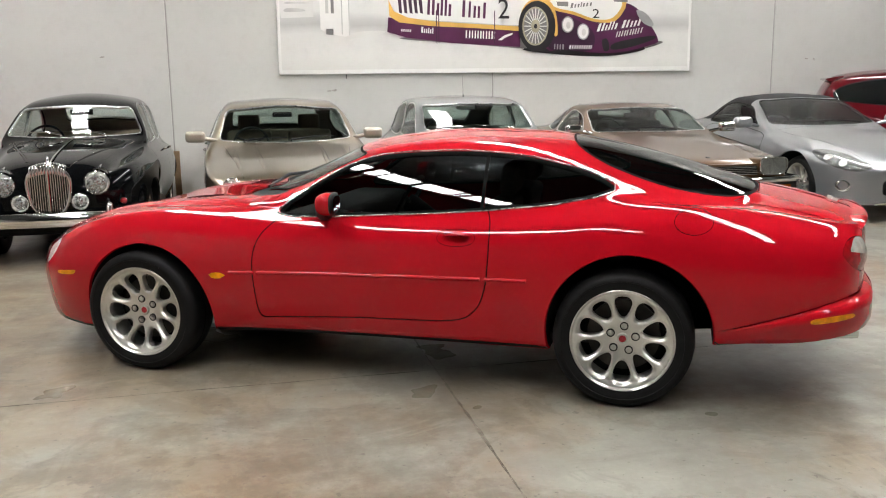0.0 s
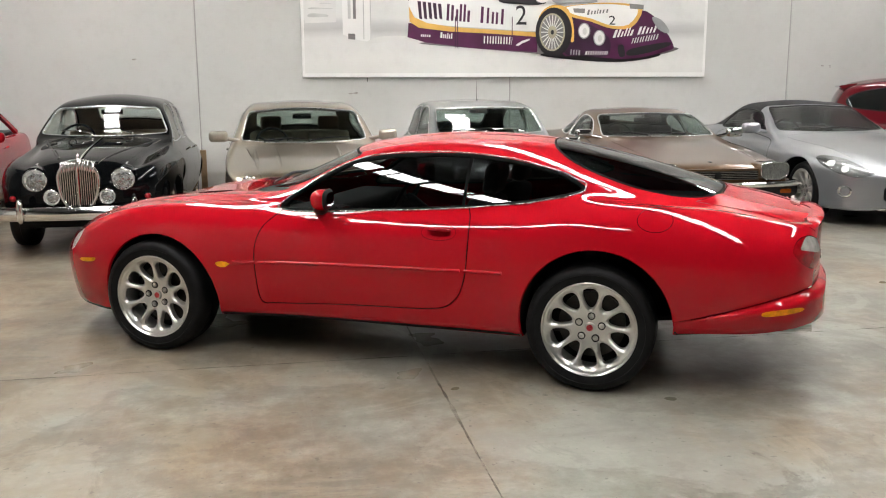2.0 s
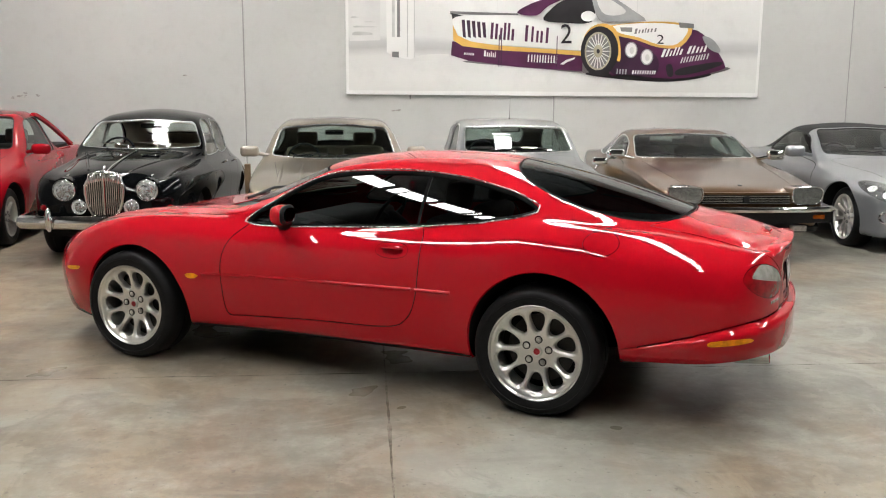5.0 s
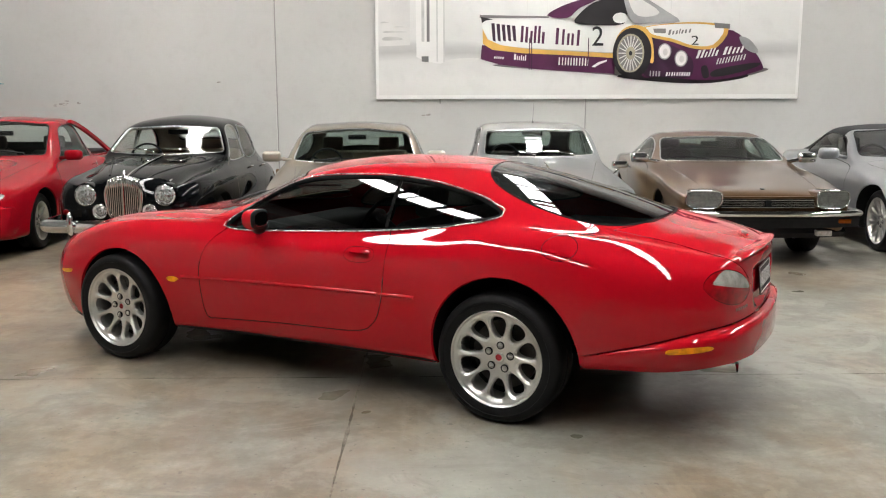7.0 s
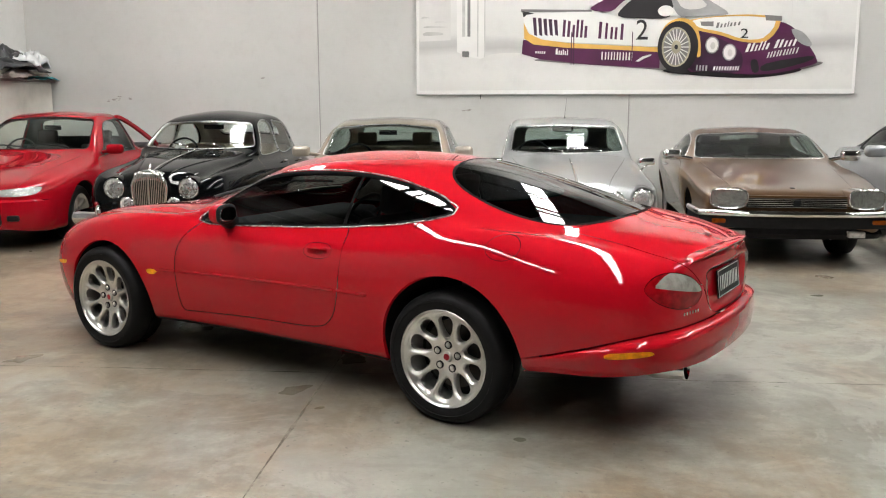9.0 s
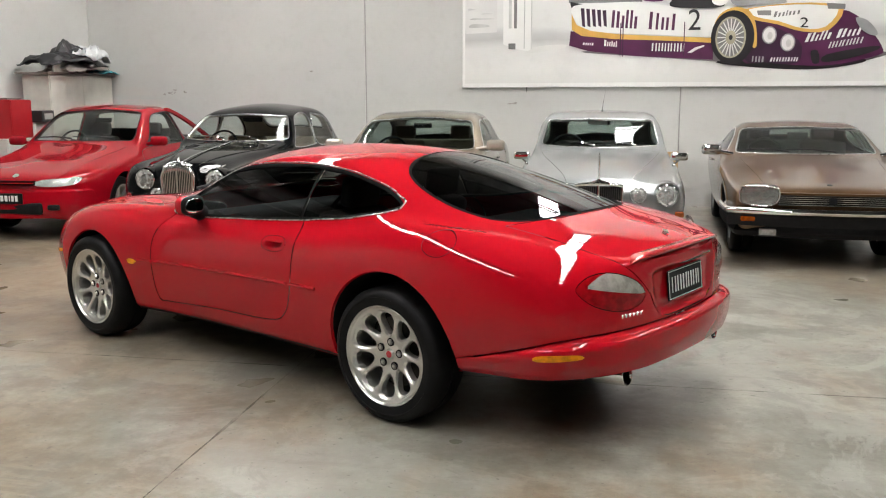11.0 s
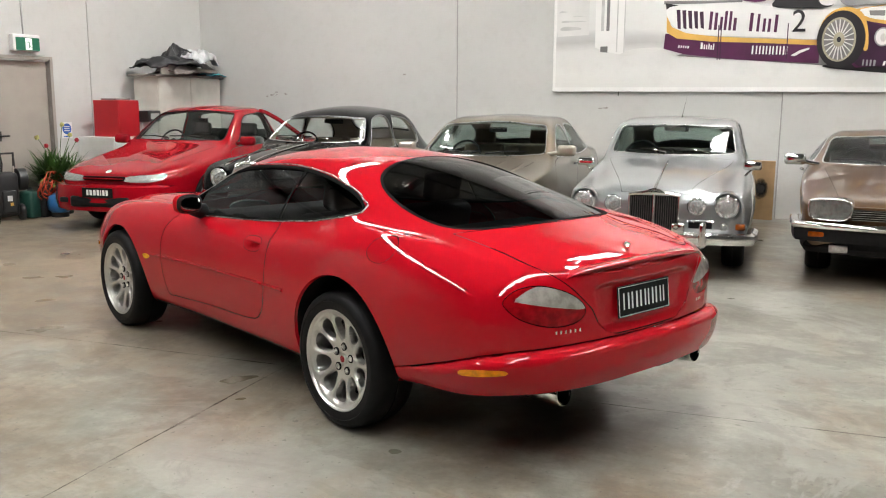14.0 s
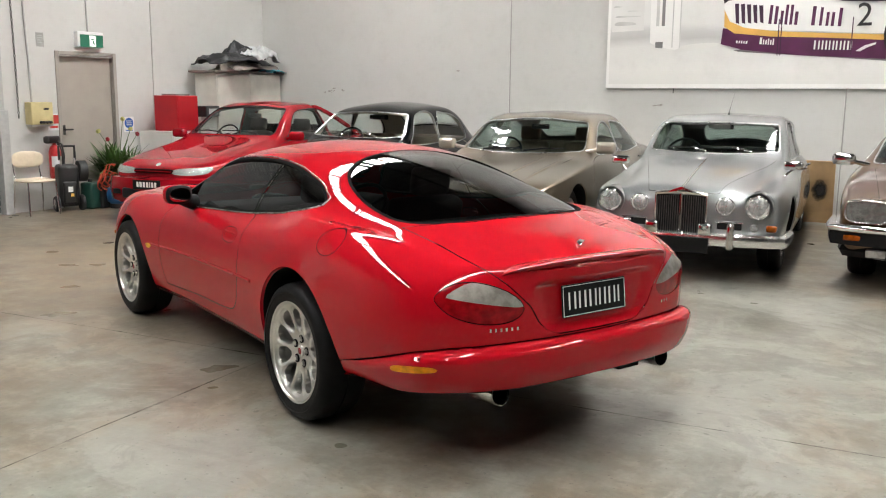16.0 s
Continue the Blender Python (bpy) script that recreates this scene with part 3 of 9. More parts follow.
    mid = V.mean(axis=1, keepdims=True)
    if ((V - mid) * N)[na // 3:2 * na // 3].sum() < 0:
        N[1:-1] *= -1
    F = []
    for i in range(na - 1):
        for j in range(nv):
            k = (j + 1) % nv
            F.append((i * nv + j, i * nv + k, (i + 1) * nv + k, (i + 1) * nv + j))
    sk = Skin(V.reshape(-1, 3), N.reshape(-1, 3), F)
    # the faces turn the way that the normals point
    f = F[(na // 2) * nv + nv // 4]
    t = np.cross(sk.v[f[1]] - sk.v[f[0]], sk.v[f[2]] - sk.v[f[0]])
    if t @ sk.n[f[0]] < 0:
        sk.f = [x[::-1] for x in F]
    return sk


def on_skin(sk, a, z=None, b=None, side=1):
    """A point of the skin and its normal: at (a, z) on a side, or at (a, b) on the top."""
    v = sk.v
    if z is not None:
        ok = v[:, 1] * side > 0.25
        d = np.where(ok, (v[:, 0] - a) ** 2 + (v[:, 2] - z) ** 2, 1e9)
    else:
        top = sk.n[:, 2] > 0.15
        d = np.where(top, (v[:, 0] - a) ** 2 + (v[:, 1] - b) ** 2, 1e9)
    k = np.argsort(d)[:4]
    w = 1 / (np.sqrt(d[k]) + 1e-4)
    w /= w.sum()
    n = (sk.n[k] * w[:, None]).sum(0)
    return (v[k] * w[:, None]).sum(0), n / np.linalg.norm(n)


def frame_on(p, n, up=(0, 0, 1)):
    """A pose in the car (y to the right side) whose z points out of the skin and whose y is up along it."""
    p, n = Vector((p[0], -p[1], p[2])), Vector((n[0], -n[1], n[2])).normalized()
    y = Vector(up) - n * Vector(up).dot(n)
    y.normalize()
    x = y.cross(n)
    m = Matrix((x, y, n)).transposed().to_4x4()
    m.translation = p
    return m


def renormal(sk):
    """Normals taken anew from the faces, shared where points coincide."""
    key = {}
    at = np.array([key.setdefault((round(p[0], 5), round(p[1], 5), round(p[2], 5)), len(key)) for p in sk.v])
    acc = np.zeros((len(key), 3))
    for f in sk.f:
        p = sk.v[list(f)]
        t = sum(np.cross(p[i] - p[0], p[i + 1] - p[0]) for i in range(1, len(f) - 1))
        for i in f:
            acc[at[i]] += t
    n = acc[at]
    n /= np.linalg.norm(n, axis=1, keepdims=True) + 1e-15
    flip = np.sign((n * sk.n).sum())
    return Skin(sk.v, n * flip, sk.f)


def petal_face(w, rim, h, material, holes=10):
    """A cast wheel face with oval windows, parted into hub, spokes and rim."""
    nr, nt = 40, 240
    r = rim * np.linspace(0.10, 0.965, nr)
    t = np.linspace(0, 2 * math.pi, nt, endpoint=False)
    R, T = (g.ravel() for g in np.meshgrid(r, t, indexing="ij"))
    f = [(i * nt + j, (i + 1) * nt + j, (i + 1) * nt + (j + 1) % nt, i * nt + (j + 1) % nt) for i in range(nr - 1) for j in range(nt)]
    q = R / rim

    def window(x, y):
        """Distance outside the nearest window; every other one starts further out, inside a raised arc."""
        rr = np.hypot(x, y) / rim
        tt = np.arctan2(y, x) % (2 * math.pi)
        odd = np.floor(tt / (2 * math.pi / holes)) % 2
        tt = tt % (2 * math.pi / holes) - math.pi / holes
        mid, half = np.where(odd > 0, 0.660, 0.635), np.where(odd > 0, 0.208, 0.233)
        k = (np.abs(tt / (radians(13.9) * (0.88 + 0.45 * (rr - 0.4)))) ** 2.5 + np.abs((rr - mid) / half) ** 2.5) ** 0.4
        return (k - 1) * 0.135 * rim

    d = window(R * np.cos(T), R * np.sin(T))
    s = np.clip(d / 0.0085, 0, 1)
    ridge = s * s * (3 - 2 * s)
    bowl = h - 0.010 - 0.042 * (1 - np.clip((q - 0.25) / 0.71, 0, 1) ** 1.1)
    hollow = 0.003 * np.exp(-((q - 0.865) / 0.045) ** 2)
    z = bowl - 0.010 * (1 - ridge) - hollow
    sk = Skin(np.stack([R * np.cos(T), R * np.sin(T), z], 1), np.tile([0.0, 0.0, 1.0], (len(R), 1)), f)
    _, sk = sk.cut(d)
    sk = renormal(sk)

    def out(s2, name):
        e = Skin(s2.v, np.tile([0.0, 0.0, 1.0], (len(s2.v), 1)), s2.f).edge_strip(0.035)
        ob = mesh_object(name, e.v, e.f, material, w, smooth=True)
        ob.data.set_sharp_from_angle(angle=radians(55))
        return ob

    hub, rest = sk.cut(np.hypot(sk.v[:, 0], sk.v[:, 1]) - 0.39 * rim)
    rim_s, spokes = rest.cut(0.90 * rim - np.hypot(rest.v[:, 0], rest.v[:, 1]))
    out(hub, "hub")
    out(rim_s, "rim_face")
    for k in range(holes):
        mid = 2 * math.pi * (k + 0.5) / holes + math.pi / holes
        c, n2 = math.cos(mid), math.sin(mid)
        along = spokes.v[:, 0] * c + spokes.v[:, 1] * n2
        across = -spokes.v[:, 0] * n2 + spokes.v[:, 1] * c
        one, _ = spokes.cut(np.where(along > 0, np.abs(across) - along * math.tan(math.pi / holes), 0.1))
        if one.f:
            out(one, "spoke")
    ro = [(rim * 0.93, -h + 0.02), (rim * 0.90, -0.02), (rim * 0.90, h - 0.06), (rim * 0.95, h - 0.03), (rim * 0.96, h - 0.014), (rim * 0.985, h - 0.004), (rim * 1.005, h), (rim * 1.02, h - 0.002), (rim * 1.02, h - 0.012)]
    part("rim", lathe_bm(ro, seg=64), material, w, "silver alloy rim", smooth=40)
    zc = h - 0.052
    part("centre_cap", lathe_bm([(rim * 0.07, zc + 0.010), (rim * 0.10, zc + 0.009), (rim * 0.118, zc + 0.002), (rim * 0.12, zc - 0.01)], seg=24), material, w, smooth=30)
    part("cap_badge", lathe_bm([(0.0, zc + 0.012), (rim * 0.05, zc + 0.0115), (rim * 0.078, zc + 0.009)], seg=20), M["badge_red"], w, smooth=30)
    for k in range(5):
        ang = 2 * math.pi * k / 5 + 0.2
        m = Matrix.Translation((rim * 0.255 * math.cos(ang), rim * 0.255 * math.sin(ang), zc + 0.003))
        part("bolt_socket", lathe_bm([(0.0205, -0.004), (0.0205, 0.003), (0.015, 0.004), (0.015, 0.002)], m, 16), M["trim_black"], w, smooth=30)
        part("wheel_bolt", lathe_bm([(0.0125, 0.0), (0.0125, 0.006), (0.008, 0.011), (0.0, 0.012)], m, 6), M["alloy"], w)
    part("brake_disc", lathe_bm([(rim * 0.30, -0.005), (rim * 0.72, -0.005), (rim * 0.72, -0.03), (rim * 0.30, -0.03)], seg=36), M["brake"], w, smooth=30)
    part("wheel_back", lathe_bm([(0.0, -0.05), (rim * 0.93, -0.05)], seg=30), M["under"], w)


def wheel(parent, a, b, z, radius, width, rim, spokes, side, style="spoke", material=None, turn=0.2, tyre_flat=0.004):
    """A road wheel. Its hub lies at (a, b, z); side 1 is the side of positive b. The parts are built with z out of the car."""
    material = material or M["alloy"]
    w = new("wheel")
    w.parent = parent
    flip = Matrix.Rotation(radians(90 if side > 0 else -90), 4, "X")
    w.matrix_basis = Matrix.Translation((a, -b, z)) @ flip @ Matrix.Rotation(turn, 4, "Z")
    h = width / 2
    t = [(rim * 0.97, -h + 0.01), (rim + 0.004, -h), (radius * 0.88, -h - 0.006), (radius * 0.965, -h + 0.012), (radius * 0.992, -h + 0.035),
         (radius, -h * 0.4), (radius, -0.004), (radius - 0.006, -0.003), (radius - 0.006, 0.003), (radius, 0.004), (radius, h * 0.4),
         (radius * 0.992, h - 0.035), (radius * 0.965, h - 0.012), (radius * 0.90, h + 0.004), (radius * 0.86, h + 0.006), (radius * 0.855, h + 0.003), (rim + 0.012, h + 0.002), (rim + 0.004, h - 0.002), (rim * 0.985, h - 0.012)]
    part("tyre", lathe_bm(t, seg=56), M["tyre"], w, "black road tyre", smooth=40)
    if style == "petal":
        petal_face(w, rim, h, material)
    elif style == "spoke":
        r = [(rim * 0.93, -h + 0.02), (rim * 0.90, -0.02), (rim * 0.90, h - 0.05), (rim * 0.925, h - 0.026), (rim * 0.955, h - 0.012), (rim * 0.98, h - 0.004), (rim * 1.005, h), (rim * 1.02, h - 0.002), (rim * 1.02, h - 0.012)]
        part("rim", lathe_bm(r, seg=64), material, w, "silver alloy rim", smooth=40)
        bm = None
        for k in range(spokes):
            ang = 2 * math.pi * (k + 0.5) / spokes
            ri, ro = rim * 0.24, rim * 0.95
            n = 13
            thick = 0.075 if spokes >= 10 else 0.11
            left, right = [], []
            for i in range(n):
                s = i / (n - 1)
                rr = ri + (ro - ri) * s
                # broad at the hub and the rim, slim between
                hw = rim * (thick + 0.075 * (max(0, 0.34 - s) / 0.34) ** 1.5 + 0.13 * (max(0, s - 0.68) / 0.32) ** 2.2)
                left.append((rr, hw))
                right.append((rr, -hw))
            outline = left + right[::-1]
            b2 = bmesh.new()
            lo, hi = [], []
            for (rr, yy) in outline:
                dish = h - 0.018 - 0.030 * (1 - min(1, (rr - ri) / (ro - ri))) ** 1.2
                hi.append(b2.verts.new((rr, yy * 0.80, dish)))
                lo.append(b2.verts.new((rr, yy * 1.12, dish - 0.030)))
            m = len(outline)
            for i in range(n - 1):
                b2.faces.new((hi[i], hi[i + 1], hi[m - 2 - i], hi[m - 1 - i]))
            for i in range(m):
                b2.faces.new((lo[i], lo[(i + 1) % m], hi[(i + 1) % m], hi[i]))
            b2.transform(Matrix.Rotation(ang, 4, "Z"))
            part("spoke", b2, material, w, smooth=60)
        hubp = [(0.0, h - 0.043), (rim * 0.10, h - 0.043), (rim * 0.13, h - 0.046), (rim * 0.24, h - 0.046), (rim * 0.345, h - 0.049), (rim * 0.36, h - 0.056), (rim * 0.33, h - 0.10)]
        part("hub", lathe_bm(hubp, seg=40), material, w, smooth=35)
        part("centre_cap", lathe_bm([(0.0, h - 0.035), (rim * 0.085, h - 0.036), (rim * 0.105, h - 0.040), (rim * 0.105, h - 0.048)], seg=24), material, w, smooth=30)
        for k in range(5):
            ang = 2 * math.pi * k / 5
            m = Matrix.Translation((rim * 0.235 * math.cos(ang), rim * 0.235 * math.sin(ang), h - 0.05))
            bm = lathe_bm([(0.0195, -0.002), (0.0195, 0.006), (0.015, 0.006), (0.015, 0.002)], m, 14)
            part("bolt_socket", bm, M["steel_dark"], w, smooth=30)
            part("wheel_bolt", lathe_bm([(0.0105, 0.0), (0.0105, 0.016), (0.007, 0.021), (0.0, 0.022)], m, 6), M["alloy_dull"], w)
        part("brake_disc", lathe_bm([(rim * 0.30, -0.005), (rim * 0.72, -0.005), (rim * 0.72, -0.03), (rim * 0.30, -0.03)], seg=36), M["brake"], w, smooth=30)
        part("wheel_back", lathe_bm([(0.0, -0.05), (rim * 0.93, -0.05)], seg=30), M["under"], w)
    else:
        hp = [(rim * 1.0, h), (rim * 0.96, h - 0.015), (rim * 0.86, h - 0.02), (rim * 0.74, h - 0.005), (rim * 0.55, h + 0.008), (rim * 0.30, h + 0.012), (rim * 0.2, h + 0.02), (0.0, h + 0.024)]
        part("hubcap", lathe_bm(hp, seg=40), M["chrome"], w, "domed chrome hubcap", smooth=40)
    return w


def ring(loop, w):
    """Outline grown or shrunk by w."""
    p = np.array(loop)
    d = np.roll(p, -1, 0) - np.roll(p, 1, 0)
    d /= np.linalg.norm(d, axis=1, keepdims=True) + 1e-9
    area = 0.5 * np.sum(p[:, 0] * np.roll(p[:, 1], -1) - np.roll(p[:, 0], -1) * p[:, 1])
    s = 1 if area > 0 else -1
    return p + s * w * np.stack([d[:, 1], -d[:, 0]], 1)


def front_a(sk, y, z):
    """How far back the nose lies at the side distance y and the height z."""
    v = sk.v
    d = np.hypot(v[:, 1] + y, v[:, 2] - z) + np.where(v[:, 0] < 1.2, 0, 9.0)
    k = np.argsort(d)[:12]
    return float(v[k, 0].min())

# ---- the red coupe ----
COUPE = dict(
    zb=[(-0.985, 0.40), (-0.95, 0.25), (-0.8, 0.18), (-0.4, 0.19), (0.4, 0.235), (1.0, 0.25), (2.1, 0.25), (2.6, 0.27), (3.0, 0.32), (3.4, 0.35), (3.65, 0.365), (3.735, 0.38)],
    wb=[(-0.985, 0), (-0.93, 0.3), (-0.8, 0.52), (-0.6, 0.66), (-0.35, 0.76), (0, 0.80), (0.5, 0.79), (1.2, 0.785), (2.0, 0.80), (2.6, 0.83), (3.0, 0.81), (3.4, 0.75), (3.6, 0.62), (3.69, 0.42), (3.735, 0)],
    wm=[(-0.985, 0), (-0.95, 0.30), (-0.88, 0.5), (-0.75, 0.66), (-0.55, 0.79), (-0.3, 0.86), (0, 0.885), (0.5, 0.875), (1.2, 0.862), (1.8, 0.867), (2.3, 0.89), (2.65, 0.90), (3.0, 0.893), (3.3, 0.855), (3.5, 0.79), (3.62, 0.67), (3.70, 0.42), (3.735, 0)],
    zm=[(-0.985, 0.47), (-0.6, 0.50), (0, 0.56), (1.2, 0.56), (2.2, 0.60), (2.7, 0.62), (3.3, 0.62), (3.735, 0.60)],
    ws=[(-0.985, 0), (-0.95, 0.28), (-0.85, 0.48), (-0.7, 0.62), (-0.5, 0.715), (-0.25, 0.755), (0.1, 0.765), (0.6, 0.755), (1.2, 0.747), (1.9, 0.747), (2.3, 0.765), (2.55, 0.785), (2.8, 0.785), (3.1, 0.75), (3.35, 0.70), (3.5, 0.645), (3.62, 0.545), (3.70, 0.36), (3.735, 0)],
    zs=[(-0.985, 0.55), (-0.9, 0.59), (-0.75, 0.645), (-0.6, 0.705), (-0.37, 0.79), (-0.15, 0.84), (0.1, 0.865), (0.6, 0.88), (1.2, 0.888), (1.9, 0.908), (2.35, 0.942), (2.55, 0.960), (2.8, 0.962), (3.1, 0.940), (3.35, 0.905), (3.5, 0.875), (3.6, 0.86), (3.735, 0.845)],
    wr=[(-0.985, 0), (-0.93, 0.25), (-0.8, 0.40), (-0.5, 0.50), (0, 0.52), (0.5, 0.57), (0.75, 0.69), (1.0, 0.655), (1.18, 0.615), (1.32, 0.583), (1.5, 0.560), (1.9, 0.552), (2.42, 0.562), (2.55, 0.56), (2.74, 0.555), (2.9, 0.55), (3.05, 0.54), (3.2, 0.52), (3.4, 0.48), (3.55, 0.41), (3.65, 0.31), (3.735, 0)],
    zr=[(-0.985, 0.57), (-0.9, 0.62), (-0.65, 0.745), (-0.5, 0.80), (-0.3, 0.86), (-0.14, 0.885), (0.07, 0.908), (0.3, 0.925), (0.55, 0.93), (0.75, 0.937), (1.0, 1.025), (1.18, 1.12), (1.32, 1.163), (1.5, 1.187), (1.72, 1.193), (1.9, 1.19), (2.1, 1.175), (2.28, 1.145), (2.42, 1.115), (2.55, 1.085), (2.74, 1.04), (2.9, 1.008), (3.05, 0.985), (3.2, 0.962), (3.4, 0.932), (3.55, 0.901), (3.65, 0.875), (3.735, 0.842)],
    zc=[(-0.985, 0.585), (-0.9, 0.65), (-0.7, 0.74), (-0.5, 0.80), (-0.2, 0.865), (0.1, 0.90), (0.35, 0.92), (0.5, 0.937), (0.643, 1.02), (0.85, 1.11), (1.01, 1.185), (1.1, 1.222), (1.25, 1.25), (1.44, 1.272), (1.62, 1.285), (1.8, 1.286), (2.0, 1.28), (2.16, 1.268), (2.33, 1.243), (2.5, 1.213), (2.67, 1.178), (2.83, 1.132), (3.0, 1.078), (3.12, 1.035), (3.2, 1.005), (3.32, 0.977), (3.47, 0.948), (3.58, 0.921), (3.66, 0.898), (3.735, 0.852)],
    kx=[(-0.985, 0.6), (-0.4, 0.62), (0.2, 0.78), (1.9, 0.80), (2.5, 0.80), (3.3, 0.80), (3.735, 0.7)],
    kf=[(-0.985, 0), (2.34, 0), (2.48, 0.008), (2.62, 0.022), (2.80, 0.027), (2.98, 0.013), (3.14, 0), (3.735, 0)])


def smoothstep(x, lo, hi):
    s = np.clip((x - lo) / (hi - lo), 0, 1)
    return s * s * (3 - 2 * s)


def arch_cut(sk, centres):
    """Cuts the wheel arches (a, z, radius) out of the skin and gives the well linings."""
    wells = []
    for a, z, r in centres:
        dist = np.hypot(sk.v[:, 0] - a, sk.v[:, 2] - z) - r
        val = np.where(np.abs(sk.v[:, 1]) > 0.4, dist, 0.2)
        inner, sk = sk.cut(val)
        on = np.abs(np.hypot(sk.v[:, 0] - a, sk.v[:, 2] - z) - r) < 0.0015
        for side in (1, -1):
            k = np.where(on & (sk.v[:, 1] * side > 0.4))[0]
            ang = np.arctan2(sk.v[k, 2] - z, sk.v[k, 0] - a)
            ang = np.where(ang < -math.pi / 2, ang + 2 * math.pi, ang)
            k = k[np.argsort(ang)]
            e = sk.v[k]
            depth = [0, 0.006, 0.014, 0.42]
            shrink = [1.0, 1.0, 0.985, 0.985]
            v, f = [], []
            for d, s in zip(depth, shrink):
                w = e.copy()
                w[:, 0], w[:, 2] = a + (e[:, 0] - a) * s, z + (e[:, 2] - z) * s
                w[:, 1] -= side * d
                v.append(w)
            m = len(e)
            for j in range(len(depth) - 1):
                for i in range(m - 1):
                    f.append((j * m + i, j * m + i + 1, (j + 1) * m + i + 1, (j + 1) * m + i))
            base = 3 * m
            f.append(tuple(range(base, base + m)))
            wells.append((np.vstack(v), f, m))
    return sk, wells


def clear_of_wheels(under, centres):
    """The floor pan without what would pass through the wheels."""
    for a, z, r in centres:
        under = under.cut(np.where(np.abs(under.v[:, 1]) > 0.55, np.abs(under.v[:, 0] - a) - r, 0.2))[1]
    return under


def link_wells(wells, lip_material, parent):
    for v, f, m in wells:
        w = v * np.array([1, -1, 1])
        n = 2 * (m - 1)
        mesh_object("arch_lip", w[:3 * m], f[:n], lip_material, parent, smooth=True)
        g = [tuple(i - 2 * m for i in q) for q in f[n:]]
        mesh_object("wheel_well", w[2 * m:], g, M["under"], parent)


def seat_bm(back=0.62, wid=0.5, rest=True):
    bm = box_bm(-0.26, 0.26, -wid / 2, wid / 2, 0.0, 0.16, 0.05, 3)
    b2 = box_bm(-0.06, 0.08, -wid / 2, wid / 2, 0.0, back, 0.055, 3)
    b2.transform(Matrix.Translation((0.24, 0, 0.10)) @ Matrix.Rotation(radians(14), 4, "Y"))
    return bm, b2


def seats(parent, spots, material, back=0.60, wid=0.5, rest=True):
    for a, y, z in spots:
        s = new("seat")
        s.parent = parent
        s.matrix_basis = Matrix.Translation((a, y, z))
        cushion, b = seat_bm(back, wid)
        part("cushion", cushion, material, s, smooth=50)
        part("backrest", b, material, s, smooth=50)
        if rest:
            h = box_bm(-0.04, 0.05, -0.13, 0.13, 0.0, 0.17, 0.04, 3)
            h.transform(Matrix.Translation((0.24 + math.sin(radians(14)) * (back + 0.1), 0, 0.10 + back * 0.97 + 0.02)) @ Matrix.Rotation(radians(10), 4, "Y"))
            part("headrest", h, material, s, smooth=50)


def steering_wheel(parent, a, y, z, material, tilt=62):
    m = Matrix.Translation((a, y, z)) @ Matrix.Rotation(radians(-tilt), 4, "Y")
    ringp = [m @ Vector((0.185 * math.cos(t * math.pi / 16), 0.185 * math.sin(t * math.pi / 16), 0)) for t in range(32)]
    bm = tube_bm(ringp, 0.013, 8, closed=True)
    for ang in (0.4, math.pi - 0.4, -math.pi / 2):
        bm = tube_bm([m @ Vector((0, 0, -0.02)), m @ Vector((0.18 * math.sin(ang), 0.18 * math.cos(ang), 0))], 0.014, 6, bm)
    bm = lathe_bm([(0.0, 0.01), (0.06, 0.0), (0.065, -0.03), (0.04, -0.2), (0.0, -0.2)], m, 16, bm)
    part("steering_wheel", bm, material, parent, smooth=50)


def side_pane(p):
    """A door pane as one evenly bowed, inward leaning sheet."""
    a, b, z = p.v[:, 0] - 1.7, p.v[:, 1], p.v[:, 2] - 1.03
    s = np.sign(b.mean())
    bow = -0.052 * a * a - 0.954 * z * z
    k = np.linalg.lstsq(np.stack([a * 0 + 1, a, z], 1), s * b - bow, rcond=None)[0]
    q = s * (k[0] + k[1] * a + k[2] * z + bow)
    n = np.stack([-(0.066 - 0.104 * a), s + 0 * a, 0.693 + 1.908 * z], 1)
    n /= np.linalg.norm(n, axis=1, keepdims=True)
    return Skin(np.stack([p.v[:, 0], q, p.v[:, 2]], 1), n, p.f)


def top_pane(p):
    """A rear window as one evenly bowed sheet."""
    a, b, z = p.v[:, 0], p.v[:, 1], p.v[:, 2]
    w = b * b
    k = np.linalg.lstsq(np.stack([a * 0 + 1, a, a * a, w, a * w, w * w], 1), z, rcond=None)[0]
    q = k[0] + k[1] * a + k[2] * a * a + k[3] * w + k[4] * a * w + k[5] * w * w
    k = np.linalg.lstsq(np.stack([a * 0 + 1, a, a * a, w], 1), z, rcond=None)[0]
    n = np.stack([-(k[1] + 2 * k[2] * a), -2 * b * k[3], a * 0 + 1], 1)
    n /= np.linalg.norm(n, axis=1, keepdims=True)
    return Skin(np.stack([a, b, q], 1), n, p.f)


